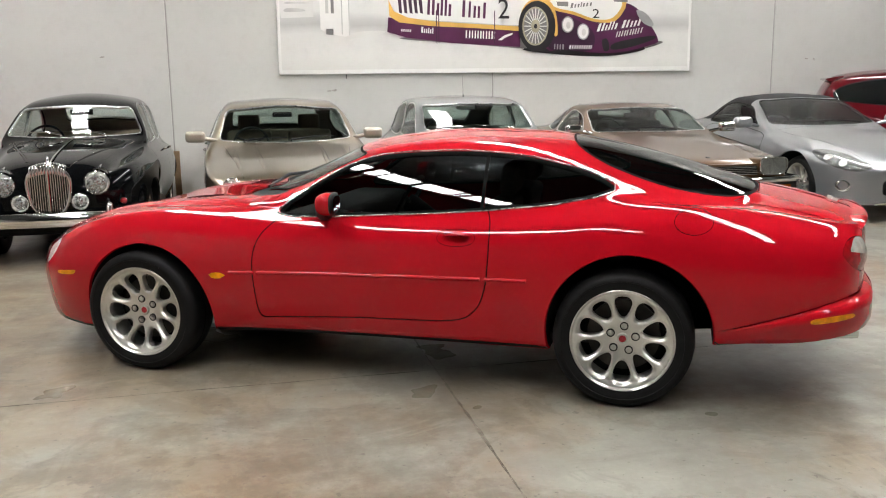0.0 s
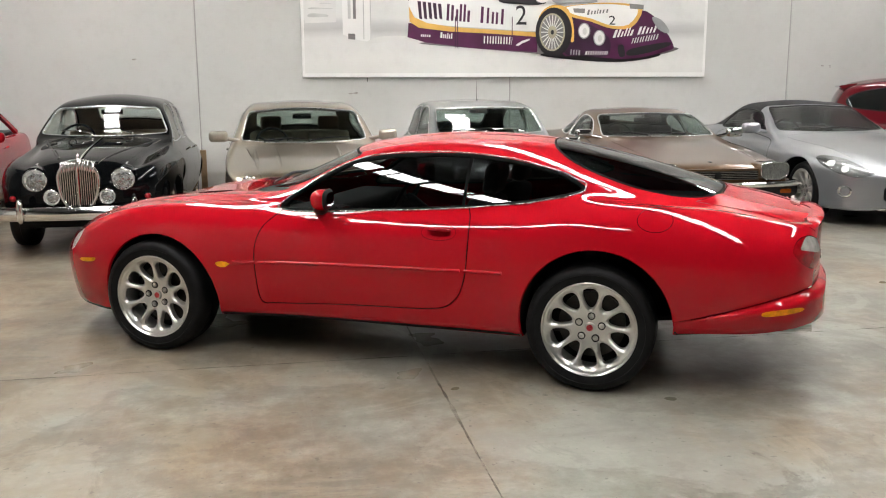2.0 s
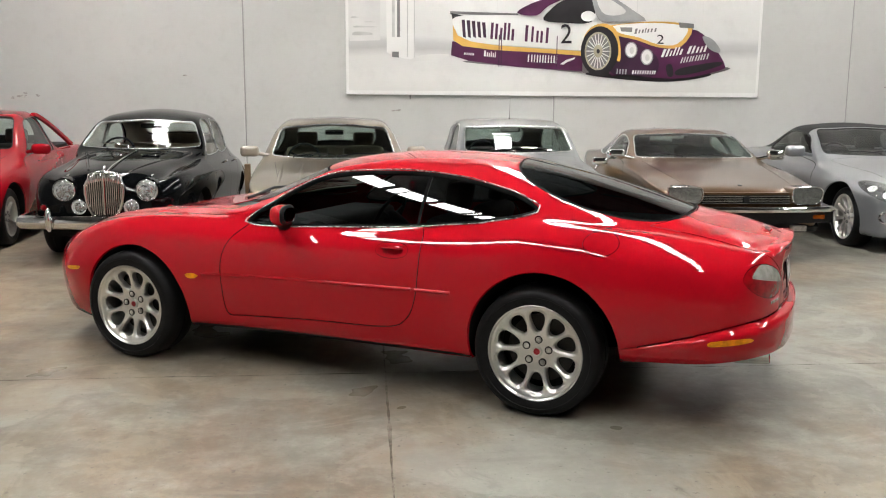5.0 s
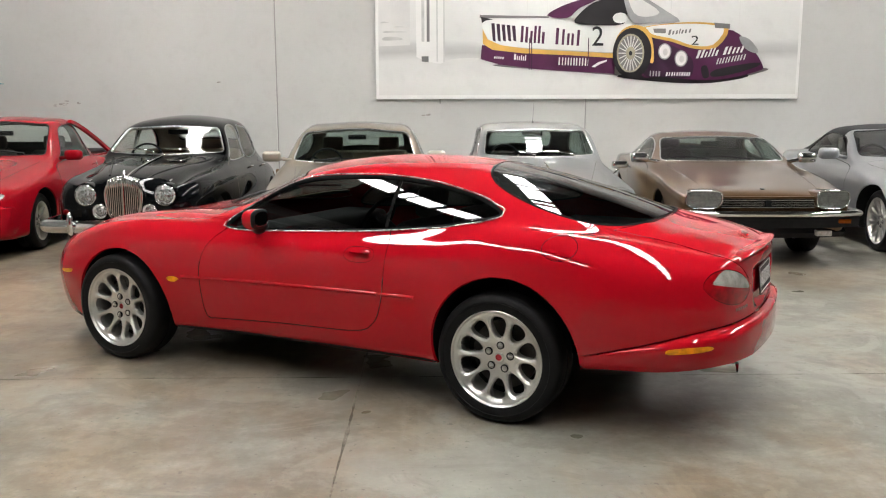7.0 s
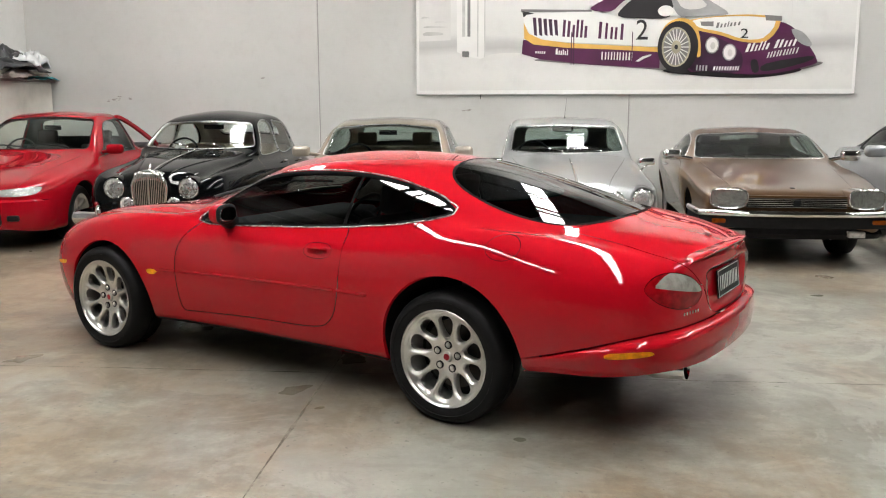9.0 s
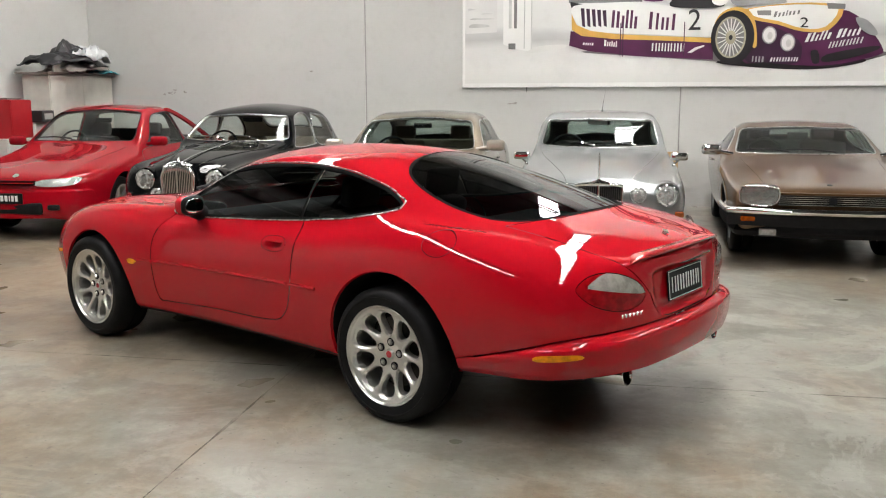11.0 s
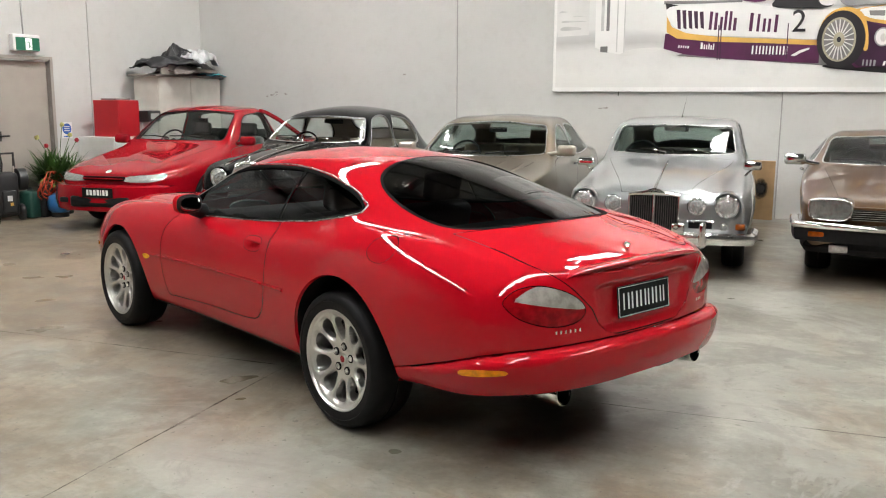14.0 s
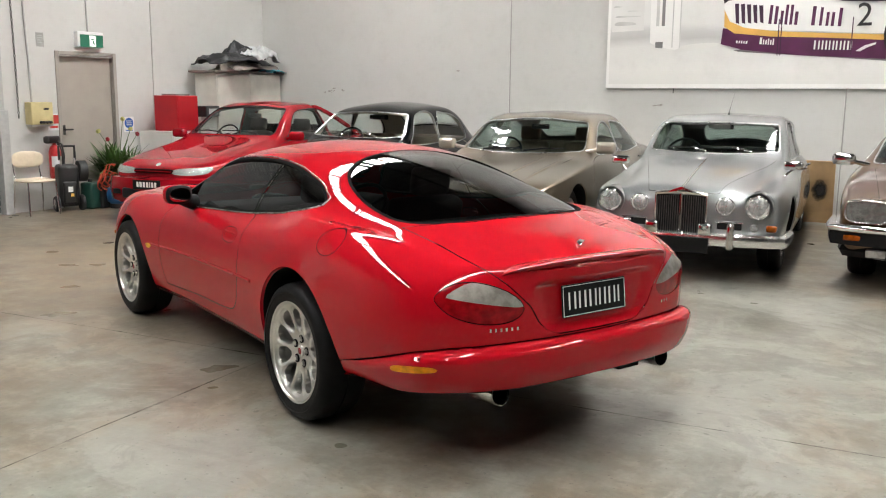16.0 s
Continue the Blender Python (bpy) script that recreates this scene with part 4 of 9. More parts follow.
def build_coupe():
    car = thing("coupe_car", pose(-0.136, 5.847, 0, 0, 0, -27.85), "glossy red two-door coupe with tinted windows and silver alloy wheels", "car")
    sk = loft(COUPE, na=270, per=12, sig_a=2.6, sig_v=2.5)
    body_all = sk
    red, gapm = M["red"], M["gap"]

    # recess behind the number plate
    v, n = sk.v, sk.n
    rec = smooth_loop([(-0.30, 0.80), (0, 0.805), (0.30, 0.80), (0.325, 0.74), (0.29, 0.625), (0.22, 0.60), (-0.22, 0.60), (-0.29, 0.625), (-0.325, 0.74)], 5)
    d = loop_distance(v[:, 1], v[:, 2], rec)
    rear = v[:, 0] > 3.6
    push = -0.022 * smoothstep(-d, -0.012, 0.022) * rear
    sk = Skin(v + np.array([1.0, 0, 0]) * push[:, None], n.copy(), sk.f)
    # normals after the recess
    acc = np.zeros_like(sk.v)
    for f in sk.f:
        p = sk.v[list(f)]
        t = np.cross(p[2] - p[0], p[3] - p[1])
        acc[list(f)] += t
    acc /= np.linalg.norm(acc, axis=1, keepdims=True) + 1e-12
    sk.n = np.where(((push < -1e-4) | ((d < 0.06) & rear))[:, None], acc, sk.n)

    # underside
    low = np.interp(sk.v[:, 0], [2.85, 3.0, 3.4, 3.65, 3.735], [0.304, 0.328, 0.360, 0.376, 0.386])
    under, sk = sk.cut(np.where(sk.v[:, 0] > 3.02, sk.v[:, 2] - low, np.where(sk.n[:, 2] < -0.6, -1.0, 1.0) * 0.01 + np.maximum(0, sk.v[:, 2] - 0.42)))
    arches = [(0.035, 0.325, 0.388), (2.612, 0.355, 0.396)]
    clear_of_wheels(under, arches).link("underbody", M["under"], car)
    sk, wells = arch_cut(sk, arches)
    link_wells(wells, red, car)

    # side windows
    side_loop = smooth_loop([(0.80, 0.895), (0.955, 1.015), (1.13, 1.115), (1.28, 1.164), (1.48, 1.186), (1.70, 1.193), (1.88, 1.190), (2.08, 1.170), (2.265, 1.134), (2.40, 1.098), (2.49, 1.058), (2.525, 1.028), (2.46, 1.002), (2.34, 0.978), (2.17, 0.950), (1.86, 0.919), (1.53, 0.896), (1.19, 0.880), (0.90, 0.870)], 5)
    dist = np.where(np.abs(sk.v[:, 1]) > 0.35, loop_distance(sk.v[:, 0], sk.v[:, 2], side_loop), 0.3)
    win, sk = sk.cut(dist)
    dist = loop_distance(win.v[:, 0], win.v[:, 2], side_loop)
    pane, trim = win.cut(dist + 0.010)
    for s, nm in ((1, "left"), (-1, "right")):
        p, _ = pane.cut(-s * pane.v[:, 1])
        p = side_pane(p)
        t, _ = trim.cut(-s * trim.v[:, 1])
        t = t.pushed(0.003).edge_strip(0.02).link("window_trim", M["seal"], car, "slim bright and black window trim")
        # bright bead round the opening
        door_p, quarter = p.cut(p.v[:, 0] - (1.875 + 0.0 * p.v[:, 2]))
        door_p.pushed(-0.006).link("door_glass", M["tinted"], car, "dark tinted side window")
        rest = quarter.cut(quarter.v[:, 0] - 1.893)
        rest[1].pushed(-0.006).link("quarter_glass", M["tinted"], car, "dark tinted rear quarter window")
        rest[0].pushed(-0.001).link("window_divider", M["seal"], car)
        loop3 = []
        for q in ring(side_loop, 0.004)[::2]:
            pt, nn = on_skin(body_all, q[0], z=q[1], side=s)
            c = pt + nn * 0.003
            loop3.append((c[0], -c[1], c[2]))
        part("chrome_bead", tube_bm(loop3, 0.0036, 8, closed=True), M["bead"], car, smooth=60)

    # rear window
    half = [(2.255, 0.0), (2.285, 0.25), (2.36, 0.41), (2.48, 0.50), (2.65, 0.545), (2.85, 0.56), (3.02, 0.545), (3.13, 0.47), (3.20, 0.30), (3.225, 0.0)]
    plan = smooth_loop(half + [(a, -b) for a, b in half[-2:0:-1]], 6)
    top = (sk.v[:, 2] > 0.9) & (sk.v[:, 0] > 1.9)
    dist = np.where(top, loop_distance(sk.v[:, 0], sk.v[:, 1], plan), 0.3)
    win, sk = sk.cut(dist)
    dist = loop_distance(win.v[:, 0], win.v[:, 1], plan)
    pane, trim = win.cut(dist + 0.013)
    trim.pushed(0.002).edge_strip(0.015).link("window_trim", M["seal"], car, "black rear window seal")
    pane = top_pane(pane)
    pane.pushed(-0.003).link("rear_window", M["tinted"], car, "dark tinted rear window")

    # windscreen
    half = [(0.46, 0.0), (0.50, 0.25), (0.61, 0.45), (0.80, 0.590), (1.02, 0.555), (1.20, 0.505), (1.14, 0.38), (1.08, 0.2), (1.06, 0.0)]
    plan = smooth_loop(half + [(a, -b) for a, b in half[-2:0:-1]], 6)
    top = (sk.v[:, 2] > 0.86) & (sk.v[:, 0] < 1.5)
    dist = np.where(top, loop_distance(sk.v[:, 0], sk.v[:, 1], plan), 0.3)
    win, sk = sk.cut(dist)
    dist = loop_distance(win.v[:, 0], win.v[:, 1], plan)
    pane, trim = win.cut(dist + 0.014)
    trim.pushed(0.001).link("windscreen_seal", M["seal"], car)
    pane.pushed(-0.003).link("windscreen", M["clear"], car, "clear curved windscreen")
    # scuttle below it
    half = [(0.36, 0.0), (0.41, 0.28), (0.53, 0.50), (0.70, 0.605), (0.79, 0.60), (0.61, 0.45), (0.50, 0.25), (0.46, 0.0)]
    plan2 = smooth_loop(half + [(a, -b) for a, b in half[-2:0:-1]], 6)
    dist = np.where((sk.v[:, 2] > 0.8) & (sk.v[:, 0] < 1.0), loop_distance(sk.v[:, 0], sk.v[:, 1], plan2), 0.3)
    cowl, sk = sk.cut(dist)
    cowl.pushed(-0.006).link("scuttle", M["trim_black"], car, "black scuttle panel below the windscreen")

    # tail lamps, drawn on a slanting plane
    lamp_loop = smooth_loop([(0.785, 0.768), (0.71, 0.810), (0.60, 0.825), (0.49, 0.815), (0.375, 0.782), (0.298, 0.735), (0.286, 0.695), (0.335, 0.662), (0.43, 0.650), (0.55, 0.660), (0.68, 0.692), (0.765, 0.735)], 6)

    def slant(s):
        return np.abs(s.v[:, 1]) - (s.v[:, 0] - 3.6) * 1.057

    zone = sk.v[:, 0] > 3.35
    dist = np.where(zone, loop_distance(slant(sk), sk.v[:, 2], lamp_loop), 0.3)
    lamp, sk = sk.cut(dist)
    for s in (1, -1):
        lp, _ = lamp.cut(-s * lamp.v[:, 1])
        dd = loop_distance(slant(lp), lp.v[:, 2], lamp_loop)
        inner, seal = lp.cut(dd + 0.004)
        seal.pushed(-0.004).link("lamp_seal", M["gap"], car)
        root = new("tail_lamp")
        root.parent = car
        tagged(root, "oval tail lamp, clear above and red below")
        dd = loop_distance(slant(inner), inner.v[:, 2], lamp_loop)
        inner = inner.pushed(0.012 * smoothstep(-dd, 0.008, 0.05))
        dd = loop_distance(slant(inner), inner.v[:, 2], lamp_loop)
        clear_part, red_part = inner.cut(np.maximum(0.744 + 0.13 * (slant(inner) - 0.53) - inner.v[:, 2], dd + 0.003 + 0.03 * smoothstep(slant(inner), 0.56, 0.74)))
        red_part.edge_strip(0.02).link("red_lens", M["red_lens"], root)
        clear_part.edge_strip(0.02).link("clear_lens", M["clear_lens"], root)

    # rear bumper: below its seam, standing out more towards the tail
    def seam(s):
        return np.interp(s.v[:, 0], [2.9, 3.0, 3.15, 3.34, 3.49, 3.6, 3.7, 3.735], [0.36, 0.388, 0.430, 0.486, 0.533, 0.558, 0.566, 0.567])

    val = np.where(sk.v[:, 0] > 2.9, sk.v[:, 2] - seam(sk), 0.3)
    bumper, sk = sk.cut(val)
    slot, sk = sk.cut(np.where(sk.v[:, 0] > 2.95, sk.v[:, 2] - seam(sk) - 0.008, 0.3))
    slot.pushed(-0.010).link("bumper_joint", gapm, car)
    # extra rows below the seam for the rounded shelf
    rows, rest = [], bumper
    for drop in (0.004, 0.010, 0.018, 0.028, 0.042, 0.06):
        rest, upper = rest.cut(rest.v[:, 2] - seam(rest) + drop)
        rows.append(upper)
    bumper = rest
    for r in rows:
        bumper = bumper.joined(r)
    drop = np.clip(seam(bumper) - bumper.v[:, 2], 0, 1)
    u = np.clip(drop / 0.045, 0, 1)
    low_in = smoothstep(drop, 0.10, 0.24) * 0.030
    grow = smoothstep(bumper.v[:, 0], 2.98, 3.62) * (0.062 * np.sqrt(1 - (1 - u) ** 2) - low_in)
    mark_loop = smooth_loop([(3.415, 0.466), (3.422, 0.476), (3.46, 0.485), (3.53, 0.494), (3.595, 0.498), (3.612, 0.490), (3.60, 0.479), (3.53, 0.467), (3.44, 0.457), (3.42, 0.458)], 5)
    flat = bumper.n * np.array([1.0, 1.0, 0.1])
    flat[(np.abs(bumper.v[:, 1]) < 0.002) & (bumper.v[:, 2] > 0.37)] = (1.0, 0.0, 0.0)
    flat /= np.linalg.norm(flat, axis=1, keepdims=True) + 1e-12
    bumper = renormal(Skin(bumper.v + flat * grow[:, None], bumper.n, bumper.f))
    dist = np.where(np.abs(bumper.v[:, 1]) > 0.5, loop_distance(bumper.v[:, 0], bumper.v[:, 2], mark_loop), 0.3)
    mark, bumper = bumper.cut(dist)
    bumper = bumper.edge_strip(0.03)
    bumper.v[:, 2] = np.maximum(bumper.v[:, 2], np.interp(bumper.v[:, 0], [2.9, 3.0, 3.4, 3.62, 3.8], [0.29, 0.322, 0.356, 0.386, 0.398]))
    bumper.v[:, 0] = np.minimum(bumper.v[:, 0], 3.7685 - 0.16 * bumper.v[:, 1] ** 2)
    bumper.link("rear_bumper", red, car, "red painted rear bumper")
    for s in (1, -1):
        mk, _ = mark.cut(-s * mark.v[:, 1])
        mk.pushed(0.004).edge_strip(0.01).link("side_marker", M["amber"], car, "amber rear side marker")

    # boot lid
    def lid(s):
        w = np.interp(s.v[:, 2], [0.565, 0.58, 0.60, 0.64, 0.71, 0.80, 0.86, 0.90, 1.0], [0.16, 0.22, 0.275, 0.325, 0.365, 0.46, 0.53, 0.555, 0.585])
        front = np.interp(np.abs(s.v[:, 1]), [0, 0.3, 0.47, 0.6], [3.232, 3.208, 3.138, 3.06])
        return np.maximum(np.maximum(np.abs(s.v[:, 1]) - w, 0.578 - s.v[:, 2]), front - s.v[:, 0])

    val = np.where(sk.v[:, 0] > 3.0, lid(sk), 0.3)
    inner, sk = sk.cut(val)
    boot, joint = inner.cut(lid(inner) + 0.0065)
    joint.pushed(-0.005).link("shut_line", gapm, car)
    boot.link("boot_lid", red, car, "red boot lid with a plate recess")

    # doors
    door_loop = smooth_loop([(0.705, 0.345), (0.685, 0.50), (0.682, 0.66), (0.722, 0.775), (0.80, 0.855), (0.90, 0.93), (1.20, 1.0), (1.88, 1.0), (1.915, 0.93), (1.942, 0.85), (1.942, 0.70), (1.925, 0.55), (1.868, 0.43), (1.73, 0.372), (1.24, 0.358), (0.80, 0.338)], 6)

    def side_dist(s, loop):
        return np.where((np.abs(s.v[:, 1]) > 0.5) & (s.n[:, 2] < 0.75), loop_distance(s.v[:, 0], s.v[:, 2], loop), 0.3)

    inner, sk = sk.cut(side_dist(sk, door_loop))
    dd = side_dist(inner, door_loop)
    door, joint = inner.cut(dd + 0.0058)
    for s in (1, -1):
        joint.cut(-s * joint.v[:, 1])[0].pushed(-0.004).link("shut_line", gapm, car)

    # fuel flap
    flap_loop = [(2.895 + 0.088 * math.cos(t * math.pi / 16), 0.905 + 0.058 * math.sin(t * math.pi / 16)) for t in range(32)]
    val = np.where((sk.v[:, 1] > 0.3), loop_distance(sk.v[:, 0], sk.v[:, 2], flap_loop), 0.3)
    inner, sk = sk.cut(val)
    dd = loop_distance(inner.v[:, 0], inner.v[:, 2], flap_loop)
    flap, joint = inner.cut(dd + 0.0032)
    joint.pushed(-0.003).link("shut_line", gapm, car)
    flap.link("fuel_flap", red, car)

    # headlamps
    tilt = radians(33)
    hl = [(-0.735 + 0.155 * math.cos(t * math.pi / 16) * math.cos(tilt) - 0.074 * math.sin(t * math.pi / 16) * math.sin(tilt), 0.622 + 0.155 * math.cos(t * math.pi / 16) * math.sin(tilt) + 0.074 * math.sin(t * math.pi / 16) * math.cos(tilt)) for t in range(32)]
    val = np.where(np.abs(sk.v[:, 1]) > 0.3, loop_distance(sk.v[:, 0], sk.v[:, 2], hl), 0.3)
    lamp, sk = sk.cut(val)
    for s in (1, -1):
        lp, _ = lamp.cut(-s * lamp.v[:, 1])
        lp.pushed(0.002).link("headlamp_lens", M["lamp_glass"], car, "clear oval headlamp cover")
        lp.pushed(-0.014).link("headlamp_bowl", M["reflector"], car)

    # bonnet
    def bonnet(s):
        return np.maximum(np.maximum(np.abs(s.v[:, 1]) - np.interp(s.v[:, 0], [-0.9, -0.5, 0.2, 0.7], [0.42, 0.56, 0.66, 0.70]), s.v[:, 0] - 0.75), -0.86 - s.v[:, 0])

    val = np.where((sk.v[:, 2] > 0.6) & (sk.n[:, 2] > 0.2) & (sk.v[:, 0] < 0.9), bonnet(sk), 0.3)
    inner, sk = sk.cut(val)
    bon, joint = inner.cut(bonnet(inner) + 0.004)
    joint.pushed(-0.004).link("shut_line", gapm, car)
    bon.link("bonnet", red, car, "red bonnet with two small louvred vents")

    # front marker and repeater
    for loop, nm in ((smooth_loop([(-0.575, 0.520), (-0.50, 0.530), (-0.425, 0.537), (-0.43, 0.519), (-0.50, 0.507), (-0.57, 0.505)], 4), "side_marker"), (smooth_loop([(0.43, 0.557), (0.445, 0.569), (0.48, 0.573), (0.515, 0.569), (0.528, 0.557), (0.51, 0.545), (0.475, 0.541), (0.445, 0.545)], 4), "indicator_repeater")):
        inner, sk = sk.cut(side_dist(sk, loop))
        for s in (1, -1):
            p, _ = inner.cut(-s * inner.v[:, 1])
            p.pushed(0.006).edge_strip(0.012).link(nm, M["amber"], car, "small amber lamp on the wing")

    sk.link("body_shell", red, car, "red painted body with rounded haunches")

    # door panels with handle pocket and rubbing strip
    def strip_z(a):
        return np.interp(a, [0.5, 1.0, 1.5, 2.2], [0.573, 0.588, 0.594, 0.603])

    hand = smooth_loop([(1.675, 0.792), (1.70, 0.826), (1.77, 0.836), (1.845, 0.830), (1.872, 0.799), (1.85, 0.765), (1.775, 0.752), (1.70, 0.762)], 5)
    pocket = smooth_loop([(1.703, 0.793), (1.725, 0.816), (1.775, 0.822), (1.825, 0.816), (1.848, 0.793), (1.825, 0.773), (1.775, 0.767), (1.725, 0.772)], 5)
    inner, outer = door.cut(loop_distance(door.v[:, 0], door.v[:, 2], pocket))
    ringp, rest = outer.cut(loop_distance(outer.v[:, 0], outer.v[:, 2], hand))
    r1, r2 = ringp.cut(loop_distance(ringp.v[:, 0], ringp.v[:, 2], hand) + 0.003)
    panel = rest.joined(r1)
    for s, nm in ((1, "left"), (-1, "right")):
        p, _ = panel.cut(-s * panel.v[:, 1])
        root = p.link("door", red, car, "red door with a flush handle")
        pk, _ = inner.cut(-s * inner.v[:, 1])
        dd = loop_distance(pk.v[:, 0], pk.v[:, 2], pocket)
        pk.pushed(-0.045 * smoothstep(-dd, 0, 0.012)).link("handle_pocket", red, root)
        q, _ = r2.cut(-s * r2.v[:, 1])
        q.pushed(-0.002).link("handle_joint", gapm, root)
        pt, nn = on_skin(body_all, 1.775, z=0.803, side=s)
        m = frame_on(pt, nn)
        bm = box_bm(-0.066, 0.066, -0.002, 0.017, -0.014, 0.002, 0.006, 2)
        bm.transform(m)
        part("door_handle", bm, red, root, smooth=50)

    # rubbing strip, from wing to quarter panel
    strip = body_all.cut(np.where(np.abs(body_all.v[:, 1]) > 0.5, body_all.v[:, 2] - strip_z(body_all.v[:, 0]) - 0.012, 0.3))[0]
    strip = strip.cut(np.where(np.abs(strip.v[:, 1]) > 0.5, strip_z(strip.v[:, 0]) - 0.012 - strip.v[:, 2], 0.3))[0]
    strip = strip.cut(np.maximum(0.545 - strip.v[:, 0], strip.v[:, 0] - 2.135))[0]
    for lo, hi, nm in ((0.5, 0.692, "front"), (0.705, 1.905, "door"), (1.92, 2.2, "rear")):
        s1, _ = strip.cut(np.maximum(lo - strip.v[:, 0], strip.v[:, 0] - hi))
        for s in (1, -1):
            p, _ = s1.cut(-s * s1.v[:, 1])
            fit = np.polyfit(p.v[:, 0], p.v[:, 1], 3)
            aa = np.linspace(p.v[:, 0].min() + 0.004, p.v[:, 0].max() - 0.004, 24)
            line = [(a, -(np.polyval(fit, a) + s * 0.001), strip_z(a)) for a in aa]
            part("rubbing_strip", tube_bm(line, 0.0095, 10), red, car, smooth=60)

    # boot spoiler lip
    rows = []
    for k in range(41):
        b = -0.48 + k * 0.024
        a = 3.722 - 0.055 * (abs(b) / 0.48) ** 2.2
        zl = 0.876 - 0.020 * (abs(b) / 0.48) ** 2
        e = max(0.0, 1 - (abs(b) / 0.48) ** 6) ** 0.5
        z = zl
        k2 = 0.12 + 0.88 * e
        rows.append([(a + da * k2, -b, z - 0.012 * (1 - e) + dz * k2) for da, dz in ((-0.13, 0.008), (-0.06, 0.014), (-0.02, 0.017), (0.010, 0.018), (0.018, 0.013), (0.014, 0.003), (0.0, -0.007), (-0.035, -0.03))])
    bm = bmesh.new()
    vs = [[bm.verts.new(p) for p in r] for r in rows]
    for r, q in zip(vs, vs[1:]):
        for i in range(len(r) - 1):
            bm.faces.new((r[i], r[i + 1], q[i + 1], q[i]))
    part("boot_spoiler", bm, red, car, "slim red boot spoiler", smooth=50)

    # plate: black with a bright frame and pale lettering bars
    m = Matrix.Translation((3.722, -0.02, 0.712)) @ Matrix.Rotation(radians(-6), 4, "Y") @ Matrix.Rotation(radians(90), 4, "X") @ Matrix.Rotation(radians(90), 4, "Y")
    bm = box_bm(-0.186, 0.186, -0.068, 0.068, -0.004, 0.004, 0.002, 1)
    bm.transform(m)
    plate = part("show_plate", bm, M["plate_black"], car, "black show plate with a pale frame and bold pale lettering")
    for x0, x1, y0, y1 in ((-0.182, 0.182, 0.061, 0.0635), (-0.182, 0.182, -0.0635, -0.061), (-0.182, -0.1795, -0.061, 0.061), (0.1795, 0.182, -0.061, 0.061)):
        bm = box_bm(x0, x1, y0, y1, 0.004, 0.0055)
        bm.transform(m)
        part("plate_frame", bm, M["white_letter"], plate)
    x = -0.158
    for wdt, top in ((0.024, 0.036), (0.046, 0.036), (0.050, 0.036), (0.042, 0.036), (0.046, 0.036), (0.042, 0.036)):
        strokes = ((0.25, 0.62),) if wdt < 0.03 else ((0.04, 0.26), (0.62, 0.84))
        for u0, u1 in strokes:
            bm = box_bm(x + wdt * u0, x + wdt * u1, -0.036, top, 0.004, 0.006, 0.0008, 1)
            bm.transform(m)
            part("letter_bar", bm, M["white_letter"], plate)
        x += wdt + 0.0125

    # small bright badges
    pt, nn = on_skin(body_all, 3.605, b=-0.005)
    bm = prism_bm([(-0.035, -0.012), (0.005, -0.016), (0.035, 0.0), (0.03, 0.012), (-0.005, 0.006), (-0.03, 0.014)], 0.0, 0.018, frame_on(pt, nn, (1, 0.6, 0)), 0.003)
    part("badge", bm, M["chrome"], car, "small chrome boot badge", smooth=30)
    for s, cnt in ((1, 6), (-1, 3)):
        for i in range(cnt):
            bb = s * (0.54 - 0.025 * i) if s > 0 else s * (0.44 + 0.025 * i)
            k = np.argmin((body_all.v[:, 1] - bb) ** 2 + (body_all.v[:, 2] - 0.628) ** 2 + np.where(body_all.v[:, 0] > 3.4, 0, 9))
            p3, n3 = body_all.v[k].copy(), body_all.n[k]
            p3[2] = 0.628
            bm = box_bm(-0.0042, 0.0042, -0.008, 0.008, -0.004, 0.002, 0.0015, 1)
            bm.transform(frame_on(p3, n3))
            part("badge_letter_bar", bm, M["chrome"], car)

    # door mirrors
    for s in (1, -1):
        bm = bmesh.new()
        bmesh.ops.create_uvsphere(bm, u_segments=28, v_segments=18, radius=1.0)
        for w in bm.verts:
            x, y, z = w.co
            x = max(-1, min(0.55, x))
            e = 0.75
            sg = lambda t: math.copysign(abs(t) ** e, t)
            w.co = Vector((x * 0.064, sg(y) * 0.084, sg(z) * 0.056 * (1 + 0.12 * (-y * s))))
        mm = Matrix.Translation((1.135, -s * 0.895, 0.957)) @ Matrix.Rotation(radians(s * 6), 4, "Z")
        bm.transform(mm)
        shell = part("door_mirror", bm, red, car, "red door mirror with a black back", smooth=50)
        bm = bmesh.new()
        bmesh.ops.create_uvsphere(bm, u_segments=24, v_segments=12, radius=1.0)
        for w in bm.verts:
            x, y, z = w.co
            w.co = Vector((0.026 + x * 0.016, math.copysign(abs(y) ** 0.7, y) * 0.084, math.copysign(abs(z) ** 0.7, z) * 0.056))
        bm.transform(mm)
        part("mirror_surround", bm, M["trim_black"], shell, smooth=40)
        bm = bmesh.new()
        bmesh.ops.create_uvsphere(bm, u_segments=24, v_segments=12, radius=1.0)
        for w in bm.verts:
            x, y, z = w.co
            w.co = Vector((0.0423 + x * 0.0008, math.copysign(abs(y) ** 0.7, y) * 0.066, math.copysign(abs(z) ** 0.7, z) * 0.040))
        bm.transform(mm)
        part("mirror_glass", bm, M["mirror"], shell, smooth=40)
        bm = tube_bm([(1.06, -s * 0.76, 0.895), (1.08, -s * 0.82, 0.908), (1.10, -s * 0.87, 0.93)], [0.05, 0.04, 0.035], 10)
        part("mirror_foot", bm, M["trim_black"], shell, smooth=50)

